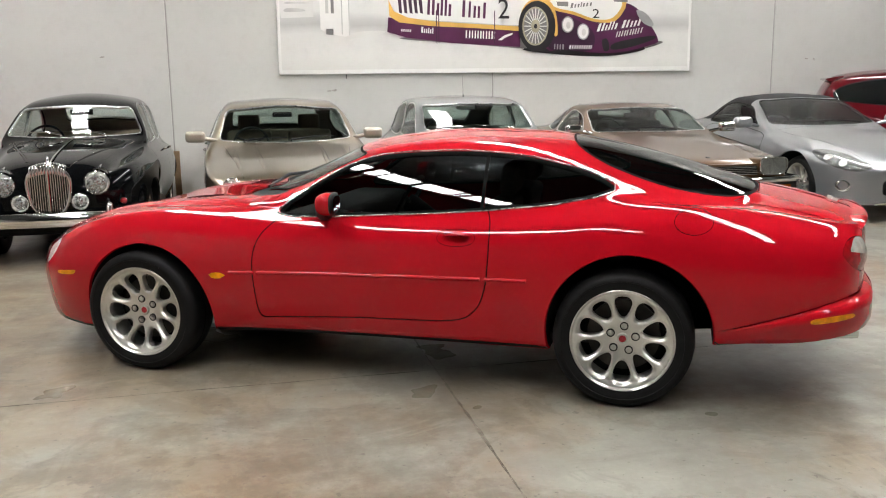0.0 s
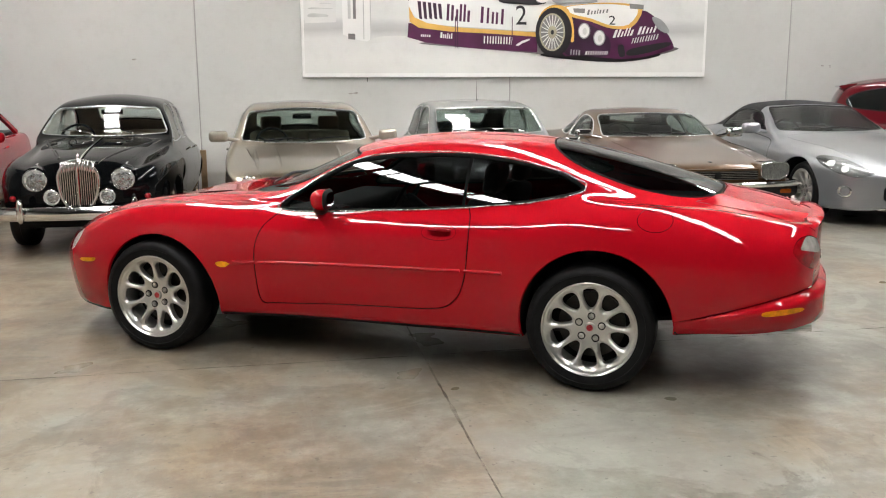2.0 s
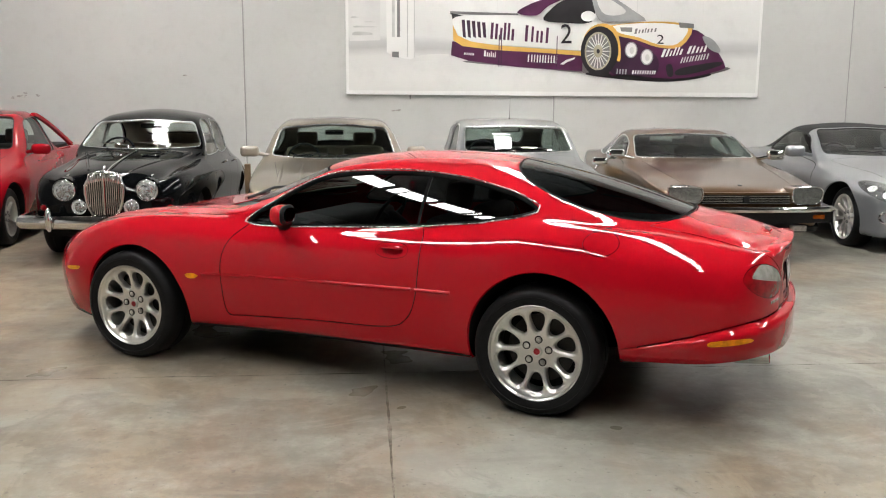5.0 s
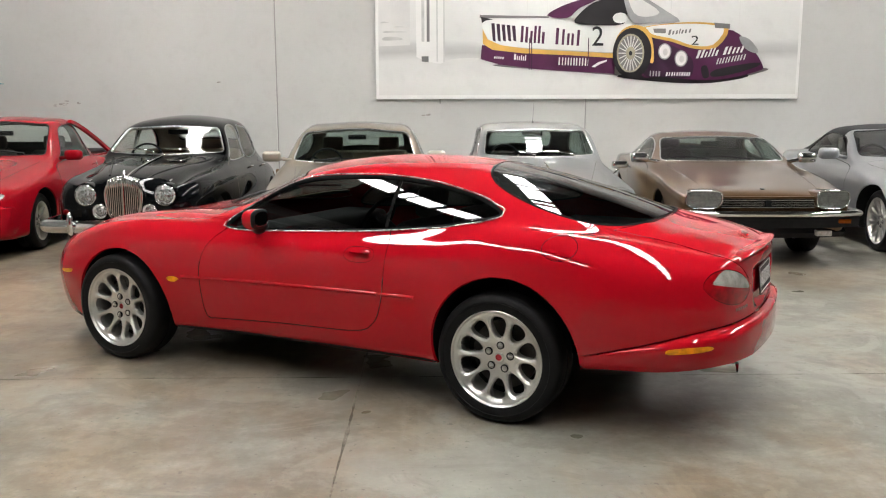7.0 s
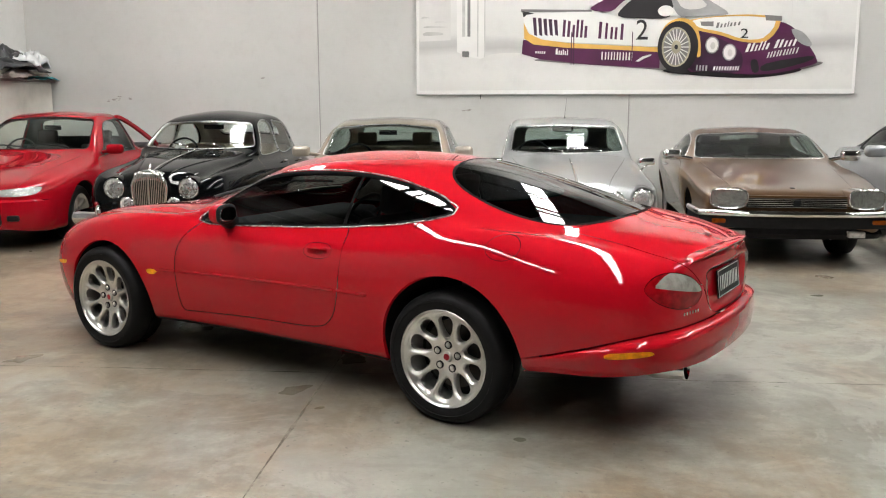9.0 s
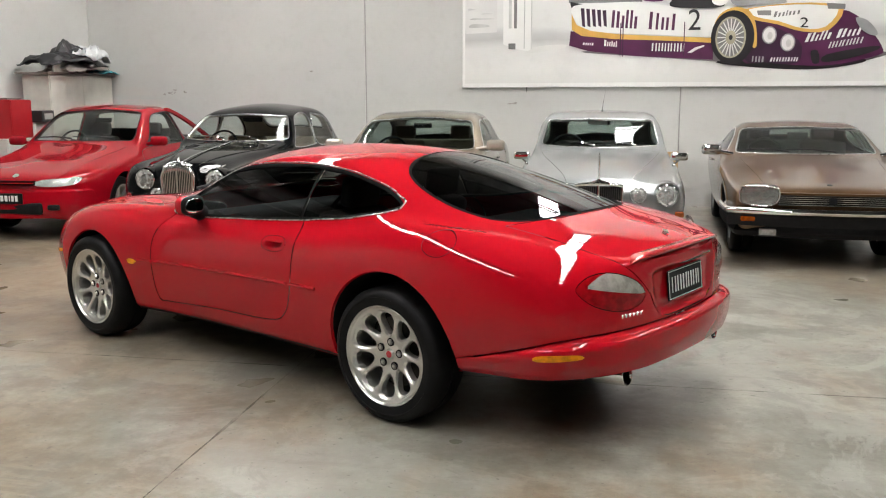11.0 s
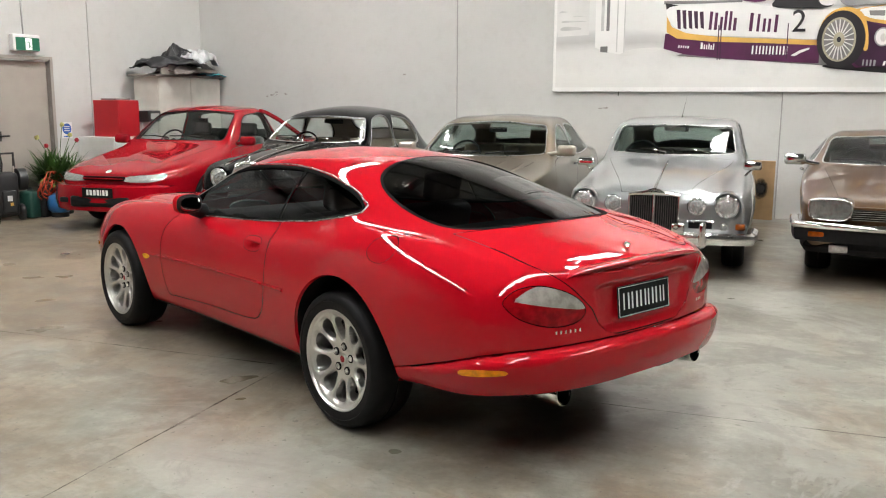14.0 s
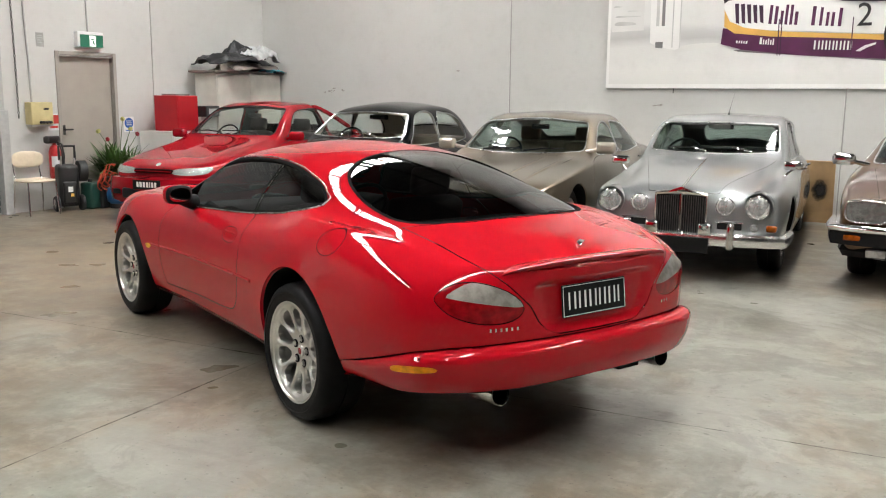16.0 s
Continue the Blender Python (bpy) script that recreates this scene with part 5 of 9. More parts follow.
    # wipers
    for y0, y1 in ((0.45, -0.15), (-0.02, -0.55)):
        p0, _ = on_skin(body_all, 0.50 + 0.5 * y0 * y0, b=y0)
        p1, _ = on_skin(body_all, 0.56 + 0.6 * y1 * y1, b=y1)
        part("wiper", tube_bm([(p0[0], -p0[1], p0[2] + 0.02), ((p0[0] + p1[0]) / 2, -(p0[1] + p1[1]) / 2, max(p0[2], p1[2]) + 0.045), (p1[0], -p1[1], p1[2] + 0.03)], 0.009, 6), M["trim_black"], car, smooth=60)

    # bonnet louvres
    for s in (1, -1):
        for i in range(5):
            a = 0.10 + 0.035 * i
            p0, n0 = on_skin(body_all, a, b=s * 0.40)
            bm = box_bm(-0.07, 0.07, -0.010, 0.010, -0.002, 0.004, 0.003, 1)
            bm.transform(frame_on(p0, n0, (1, 0, 0)))
            part("louvre", bm, M["gap"], car)

    # exhaust tips
    for s in (1, -1):
        m = Matrix.Translation((3.625, -s * 0.485, 0.350)) @ Matrix.Rotation(radians(84), 4, "Y")
        part("exhaust_tip", lathe_bm([(0.034, -0.14), (0.045, -0.10), (0.047, 0.04), (0.0475, 0.05), (0.044, 0.052), (0.041, 0.04)], m, 28), M["chrome"], car, "polished round exhaust tip", smooth=40)
        part("tip_bore", lathe_bm([(0.0412, 0.041), (0.040, -0.06), (0.0, -0.06)], m, 24), M["under"], car, smooth=40)
    part("tow_eye", box_bm(3.50, 3.62, 0.26, 0.40, 0.312, 0.338, 0.008), M["under"], car)
    part("silencer", box_bm(3.08, 3.42, -0.42, 0.42, 0.245, 0.34, 0.04), M["under"], car, smooth=40)

    # inside
    seats(car, [(1.55, -0.36, 0.30), (1.55, 0.36, 0.30)], M["leather_dark"], 0.56)
    seats(car, [(2.25, -0.3, 0.36), (2.25, 0.3, 0.36)], M["leather_dark"], 0.42, 0.46, False)
    part("dashboard", box_bm(0.72, 1.08, -0.66, 0.66, 0.62, 0.86, 0.06, 3), M["liner_dark"], car, smooth=50)
    part("parcel_shelf", box_bm(2.5, 3.15, -0.55, 0.55, 0.86, 0.90, 0.01), M["liner_dark"], car)
    part("cabin_floor", box_bm(0.75, 2.6, -0.72, 0.72, 0.27, 0.31), M["liner_dark"], car)
    steering_wheel(car, 1.16, 0.36, 0.80, M["trim_black"])

    for a, b, s in ((0.0, 0.80, 1), (2.588, 0.80, 1), (0.0, -0.80, -1), (2.588, -0.80, -1)):
        wheel(car, a, b - s * 0.04, 0.333, 0.335, 0.235, 0.243, 10, s, "petal", None, turn=0.35 if a == 0 else 0.0)
    return car


coupe = build_coupe()

# ---- the cars along the back wall (a runs from the nose to the tail) ----


def sweep(path, profile, closed_profile=True):
    """A bar: profile (outward, up) carried along a plan path of (a, y) with heights."""
    bm = bmesh.new()
    n = len(path)
    rows = []
    for i, (a, y, z) in enumerate(path):
        p, q = path[max(i - 1, 0)], path[min(i + 1, n - 1)]
        d = Vector((q[0] - p[0], q[1] - p[1], 0)).normalized()
        out = Vector((-d.y, d.x, 0))
        rows.append([bm.verts.new(Vector((a, y, z)) + out * o + Vector((0, 0, u))) for o, u in profile])
    m = len(profile)
    for r, s in zip(rows, rows[1:]):
        for k in range(m if closed_profile else m - 1):
            bm.faces.new((r[k], r[(k + 1) % m], s[(k + 1) % m], s[k]))
    if closed_profile:
        bm.faces.new(rows[0])
        bm.faces.new(rows[-1][::-1])
    return bm


def bumper_path(half, z, depth=0.10, back=0.35, at=0.0, n=22, power=2.6):
    """A plan line round the nose from one side to the other, at height z."""
    pts = []
    for k in range(n + 1):
        t = -1 + 2 * k / n
        y = half * t
        pts.append((at + depth * abs(t) ** power, y, z))
    first, last = pts[0], pts[-1]
    lead = [(first[0] + back, first[1] - 0.03, z), (first[0] + back * 0.3, first[1] - 0.02, z)]
    tail = [(last[0] + back * 0.3, last[1] + 0.02, z), (last[0] + back, last[1] + 0.03, z)]
    return lead + pts + tail


def round_lamp(parent, a, y, z, r, name="headlamp", tint=None, hood=0.0, label=""):
    root = new(name)
    root.parent = parent
    root.matrix_basis = Matrix.Translation((a, y, z)) @ Matrix.Rotation(radians(-90), 4, "Y")
    if label:
        tagged(root, label)
    part("bezel", lathe_bm([(r * 1.07, -0.10), (r * 1.10, -0.01), (r * 1.085, 0.006), (r * 1.02, 0.010), (r * 0.98, 0.0)], seg=32), M["chrome"], root, smooth=45)
    part("reflector", lathe_bm([(r * 0.98, 0.0), (r * 0.8, -0.03), (r * 0.45, -0.065), (r * 0.16, -0.08), (r * 0.14, -0.045), (0.0, -0.04)], seg=28), M["bowl"], root, smooth=40)
    part("lens", lathe_bm([(r * 0.99, 0.002), (r * 0.8, 0.014), (r * 0.45, 0.024), (0.0, 0.028)], seg=28), tint or M["fluted_glass"], root, smooth=60)
    return root


def fluted():
    m = Mat("fluted_lamp_glass")
    clear = m.node("ShaderNodeBsdfTransparent")
    clear.inputs[0].default_value = (0.88, 0.89, 0.88, 1)
    shine = m.node("ShaderNodeBsdfGlossy")
    shine.inputs["Roughness"].default_value = 0.12
    w = m.node("ShaderNodeTexWave", Scale=26.0, Distortion=0.2)
    w.bands_direction = "Y"
    m.link(m.coords(), w.inputs[0])
    b = m.node("ShaderNodeBump")
    b.inputs["Strength"].default_value, b.inputs["Distance"].default_value = 0.22, 0.006
    m.link(w.outputs[1], b.inputs["Height"])
    m.link(b.outputs[0], shine.inputs["Normal"])
    mixed = m.node("ShaderNodeMixShader")
    mixed.inputs[0].default_value = 0.16
    # pale diffuse layer painted in for the light that the flutes would scatter
    haze = m.node("ShaderNodeBsdfDiffuse")
    m.link(m.ramp(m.noise(34.0, 3, 0.6), [(0.35, (0.45, 0.45, 0.44)), (0.65, (0.85, 0.85, 0.83))]), haze.inputs[0])
    hazed = m.node("ShaderNodeMixShader")
    hazed.inputs[0].default_value = 0.34
    m.link(clear.outputs[0], hazed.inputs[1])
    m.link(haze.outputs[0], hazed.inputs[2])
    m.link(hazed.outputs[0], mixed.inputs[1])
    m.link(shine.outputs[0], mixed.inputs[2])
    m.link(mixed.outputs[0], m.out.inputs[0])
    return m.m


M["fluted_glass"] = fluted()
# matte mottled grey, painted in place of a mirror bowl's bright reflections
M["bowl"] = plain("pale_lamp_bowl", (0.74, 0.74, 0.72), 0.36, 0.15, 0.35, 45, 0.6)
M["gap_dark"] = plain("dark_shut_line", (0.012, 0.012, 0.012), 0.8, 0, 0.1, 30)
M["leather_grey"] = plain("grey_cloth", (0.055, 0.052, 0.05), 0.8, 0, 0.2, 60, 0.2)


def other_car(root, c, body, windscreen, sides, rear, arches, wheels, liner, trim="chrome", doors=(), bonnet=None, glass_m="clear", soft_top=None, back_pane=None, na=170, per=10):
    """Body, glass and wheels of a parked car. windscreen: (a at the base's middle, a and b at its corner, a and b of the top corner, a at the top's middle)."""
    paintm = M[body]
    sk = loft(c, na=na, per=per, sig_a=1.8, sig_v=2.1)
    whole = sk
    under, sk = sk.cut(np.where(sk.n[:, 2] < -0.6, -1.0, 1.0) * 0.01 + np.maximum(0, sk.v[:, 2] - 0.42))
    clear_of_wheels(under, arches).link("underbody", M["under"], root)
    sk, wells = arch_cut(sk, arches)
    link_wells(wells, paintm, root)

    def opening(sk, d, name, gm, band, trim_m, push=-0.004, sides_too=False):
        win, sk2 = sk.cut(d(sk))
        pane, edge = win.cut(d(win) + band)
        for s in ((1, -1) if sides_too else (0,)):
            p = pane.cut(-s * pane.v[:, 1])[0] if s else pane
            e = edge.cut(-s * edge.v[:, 1])[0] if s else edge
            e.pushed(0.004).edge_strip(0.012).link("window_trim", trim_m, root)
            p.pushed(push).link(name, gm, root)
        return sk2

    b0, bc, bcb, tc, tcb, t0 = windscreen
    half = [(b0, 0.0), (b0 + (bc - b0) * 0.18, bcb * 0.45), (b0 + (bc - b0) * 0.55, bcb * 0.80), (bc, bcb), ((bc + tc) / 2, (bcb + tcb) / 2 + 0.012), (tc, tcb), (t0 + (tc - t0) * 0.55, tcb * 0.80), (t0 + (tc - t0) * 0.15, tcb * 0.4), (t0, 0.0)]
    plan = smooth_loop(half + [(a, -b) for a, b in half[-2:0:-1]], 6)
    zmin = c["zs"][len(c["zs"]) // 3][1] - 0.05

    def top_dist(lp, lo, hi):
        def f(s):
            return np.where((s.v[:, 2] > zmin) & (s.v[:, 0] > lo) & (s.v[:, 0] < hi) & (s.n[:, 2] > 0.05), loop_distance(s.v[:, 0], s.v[:, 1], lp), 0.3)
        return f

    trim_m = M["frame_chrome"] if trim == "chrome" else M[trim]
    sk = opening(sk, top_dist(plan, b0 - 0.2, tc + 0.3), "windscreen", M[glass_m], 0.011, trim_m)
    for lp in sides:
        lp = smooth_loop(lp, 5)

        def f(s, lp=lp):
            return np.where((np.abs(s.v[:, 1]) > 0.35), loop_distance(s.v[:, 0], s.v[:, 2], lp), 0.3)
        sk = opening(sk, f, "side_window", M[glass_m], 0.009, trim_m, sides_too=True)
    if rear:
        r0, r1, rw = rear
        half = [(r0, 0), (r0 + 0.03, rw * 0.6), (r0 + 0.10, rw * 0.92), ((r0 + r1) / 2, rw), (r1 - 0.06, rw * 0.95), (r1 - 0.01, rw * 0.6), (r1, 0)]
        lp = smooth_loop(half + [(a, -b) for a, b in half[-2:0:-1]], 5)
        sk = opening(sk, top_dist(lp, r0 - 0.3, r1 + 0.3), "rear_window", M[glass_m], 0.02, trim_m)
    if back_pane:
        lp = smooth_loop(back_pane, 4)

        def fp(s):
            return np.where((s.v[:, 0] > 2.5) & (s.n[:, 0] > 0.3) & (s.v[:, 2] > 0.9), loop_distance(s.v[:, 1], s.v[:, 2], lp), 0.3)
        sk = opening(sk, fp, "rear_window", M[glass_m], 0.016, trim_m)
    if bonnet:
        hw0, hw1, a_lo, a_hi = bonnet

        def fb(s):
            return np.where((s.n[:, 2] > 0.1) & (s.v[:, 0] < a_hi + 0.3) & (s.v[:, 2] > 0.55), np.maximum(np.maximum(np.abs(s.v[:, 1]) - (hw0 + (hw1 - hw0) * np.clip((s.v[:, 0] - a_lo) / (a_hi - a_lo), 0, 1)), s.v[:, 0] - a_hi), a_lo - s.v[:, 0]), 0.3)
        inner, sk = sk.cut(fb(sk))
        bon, joint = inner.cut(fb(inner) + 0.0035)
        joint.pushed(-0.005).link("shut_line", M["gap_dark"], root)
        bon.link("bonnet", paintm, root)
    for lp in doors:
        lp = smooth_loop(lp, 4)

        def fd(s, lp=lp):
            return np.where((np.abs(s.v[:, 1]) > 0.5) & (s.n[:, 2] < 0.8), loop_distance(s.v[:, 0], s.v[:, 2], lp), 0.3)
        inner, sk = sk.cut(fd(sk))
        door, joint = inner.cut(fd(inner) + 0.006)
        for s in (1, -1):
            joint.cut(-s * joint.v[:, 1])[0].pushed(-0.004).link("shut_line", M["gap_dark"], root)
            dr = door.cut(-s * door.v[:, 1])[0].link("door", paintm, root)
            mid_a = max(p[0] for p in lp) - 0.17
            zz = np.interp(mid_a, [k[0] for k in c["zs"]], [k[1] for k in c["zs"]]) - 0.10
            pt, nn = on_skin(whole, mid_a, z=zz, side=s)
            bm = tube_bm([(-0.075, 0, 0.0), (-0.06, 0, 0.028), (0.06, 0, 0.028), (0.075, 0, 0.0)], 0.010, 6)
            bm.transform(frame_on(pt, nn))
            part("door_handle", bm, M["chrome"] if trim == "chrome" else paintm, dr, smooth=50)
    if soft_top:
        def ft(s):
            return np.where((s.v[:, 2] > soft_top[2]) & (s.v[:, 0] > soft_top[0]) & (s.v[:, 0] < soft_top[1]), -0.1, 0.1) + 0 * s.v[:, 0]
        hood, sk = sk.cut(ft(sk))
        hood.pushed(0.004).link("soft_top", M["cloth_top"], root, "black cloth folding roof, raised")
    sk.link("body_shell", paintm, root)
    cab = sk.cut(np.where((sk.v[:, 0] > b0 - 0.05) & (sk.v[:, 2] > 0.88), -0.1, 0.1))[0]
    cab.pushed(-0.03).link("cabin_lining", M[liner], root)
    for a, b, z, r, w, rim, sp, style, mt in wheels:
        for s in (1, -1):
            wheel(root, a, s * b, z, r, w, rim, sp, s, style, mt, turn=0.3 * a + s)
    return whole


def mirror_on(root, a, b, z, material, size=(0.05, 0.10, 0.06), foot=0.12):
    for s in (1, -1):
        bm = box_bm(-size[0], size[0], -size[1], size[1], -size[2], size[2], min(size) * 0.92, 4)
        bm.transform(Matrix.Translation((a, -s * b, z)))
        mr = part("door_mirror", bm, material, root, smooth=60)
        part("mirror_glass", box_bm(a + size[0] - 0.001, a + size[0] + 0.003, -s * b - size[1] * 0.55, -s * b + size[1] * 0.55, z - size[2] * 0.4, z + size[2] * 0.4), M["mirror"], mr)
        part("mirror_foot", tube_bm([(a, -s * (b - size[1] * 0.7), z - 0.02), (a + 0.02, -s * (b - size[1] - foot), z - 0.05)], 0.022, 8), material, mr, smooth=60)


def ridge_line(sk, a0, a1, b0, b1, lift, n=16):
    """An even line over the top of the skin from (a0, b0) to (a1, b1)."""
    a = np.linspace(a0, a1, n)
    b = np.linspace(b0, b1, n)
    z = np.array([on_skin(sk, p, b=q)[0][2] for p, q in zip(a, b)])
    z = np.polyval(np.polyfit(a, z, 3), a) + lift
    return [(p, -q, h) for p, q, h in zip(a, b, z)]


def wing_mirror_stalk(root, a, b, z, sh):
    """A chrome mirror on a stalk, as on older cars."""
    for s in (1, -1):
        bm = box_bm(-0.03, 0.03, -0.085, 0.085, -0.04, 0.04, 0.025, 3)
        bm.transform(Matrix.Translation((a, -s * b, z)))
        mr = part("door_mirror", bm, M["chrome"], root, smooth=60)
        part("mirror_foot", tube_bm([(a, -s * b, z - 0.03), (a - 0.01, -s * (b - 0.04), z - sh * 0.5), (a - 0.03, -s * (b - 0.09), z - sh)], 0.010, 8), M["chrome"], mr, smooth=60)


def wipers(root, sk, a0, spans, lift=0.018, chrome=False):
    for b0, b1, da in spans:
        p0, n0 = on_skin(sk, a0 + 0.12 * b0 * b0, b=b0)
        p1, n1 = on_skin(sk, a0 + da + 0.12 * b1 * b1, b=b1)
        q0, q1 = p0 + n0 * lift, p1 + n1 * lift
        bm = tube_bm([(q0[0], -q0[1], q0[2] - 0.02), (q0[0], -q0[1], q0[2]), ((q0[0] + q1[0]) / 2, -(q0[1] + q1[1]) / 2, (q0[2] + q1[2]) / 2 + 0.015), (q1[0], -q1[1], q1[2])], [0.014, 0.010, 0.008, 0.006], 6)
        part("wiper", bm, M["chrome"] if chrome else M["trim_black"], root, smooth=60)


def cabin(root, a_dash, z_dash, w, front, rear_row, material, liner, wheel_side=1, back=0.6, rest=True, mirror_up=0.28):
    part("dashboard", box_bm(a_dash, a_dash + 0.35, -w, w, z_dash - 0.25, z_dash, 0.05, 3), M[liner], root, smooth=50)
    steering_wheel(root, a_dash + 0.45, wheel_side * 0.36, z_dash - 0.02, M["trim_black"])
    seats(root, front, M[material], back, 0.52, rest)
    if rear_row:
        a, z = rear_row
        part("rear_bench", box_bm(a - 0.25, a + 0.3, -w + 0.06, w - 0.06, z, z + 0.18, 0.06, 3), M[material], root, smooth=50)
        b2 = box_bm(-0.07, 0.09, -w + 0.06, w - 0.06, 0, back * 0.92, 0.06, 3)
        b2.transform(Matrix.Translation((a + 0.3, 0, z + 0.1)) @ Matrix.Rotation(radians(16), 4, "Y"))
        part("rear_backrest", b2, M[material], root, smooth=50)
    part("cabin_floor", box_bm(a_dash - 0.1, (rear_row[0] if rear_row else a_dash + 1.5) + 0.5, -w, w, 0.30, 0.34), M["liner_dark"], root)
    bm = box_bm(-0.012, 0.012, -0.11, 0.11, -0.03, 0.03, 0.01, 2)
    bm.transform(Matrix.Translation((a_dash + 0.62, 0, z_dash + mirror_up)))
    part("rear_view_mirror", bm, M["trim_black"], root, smooth=50)


def car_pose(x, y, yaw):
    return pose(x, y, 0, 0, 0, 90 + yaw)


BLACK = dict(
    zc=[(0, 0.60), (0.03, 0.76), (0.10, 0.86), (0.4, 0.935), (0.8, 0.985), (1.2, 1.02), (1.36, 1.035), (1.5, 1.12), (1.75, 1.315), (1.88, 1.395), (2.1, 1.45), (2.5, 1.48), (2.9, 1.465), (3.2, 1.405), (3.45, 1.29), (3.65, 1.15), (3.8, 1.06), (4.0, 0.97), (4.2, 0.85), (4.33, 0.70), (4.38, 0.55)],
    zs=[(0, 0.58), (0.03, 0.70), (0.12, 0.80), (0.35, 0.855), (1.0, 0.90), (1.5, 0.935), (2.2, 0.945), (3.0, 0.92), (3.5, 0.88), (4.0, 0.80), (4.3, 0.66), (4.38, 0.52)],
    ws=[(0, 0), (0.03, 0.40), (0.1, 0.55), (0.25, 0.635), (0.6, 0.685), (1.2, 0.71), (2, 0.715), (3, 0.71), (3.6, 0.69), (4.1, 0.60), (4.3, 0.40), (4.38, 0)],
    wm=[(0, 0), (0.03, 0.50), (0.1, 0.66), (0.25, 0.745), (0.5, 0.80), (0.9, 0.835), (1.5, 0.845), (2.5, 0.845), (3.2, 0.845), (3.8, 0.825), (4.2, 0.70), (4.33, 0.46), (4.38, 0)],
    zm=[(0, 0.54), (0.5, 0.62), (1.5, 0.62), (3, 0.6), (4.38, 0.5)],
    zb=[(0, 0.44), (0.05, 0.36), (0.3, 0.31), (1, 0.27), (3.2, 0.27), (3.9, 0.33), (4.38, 0.42)],
    wb=[(0, 0), (0.03, 0.46), (0.1, 0.60), (0.4, 0.73), (1, 0.77), (3, 0.77), (3.8, 0.74), (4.2, 0.58), (4.38, 0)],
    wr=[(0, 0), (0.03, 0.22), (0.12, 0.30), (0.8, 0.46), (1.25, 0.55), (1.42, 0.685), (1.6, 0.655), (1.85, 0.575), (2.2, 0.565), (2.9, 0.58), (3.2, 0.57), (3.5, 0.54), (3.9, 0.45), (4.2, 0.30), (4.38, 0)],
    zr=[(0, 0.59), (0.03, 0.735), (0.12, 0.83), (0.8, 0.945), (1.25, 0.985), (1.42, 1.02), (1.6, 1.14), (1.85, 1.325), (2.2, 1.37), (2.6, 1.375), (2.9, 1.36), (3.15, 1.3), (3.4, 1.17), (3.65, 1.05), (3.9, 0.97), (4.2, 0.8), (4.38, 0.54)],
    kx=[(0, 0.72), (1.4, 0.7), (4.38, 0.7)],
    kf=[(0, 0), (0.08, 0.008), (0.25, 0.030), (0.8, 0.034), (1.2, 0.014), (1.38, 0), (4.38, 0)])


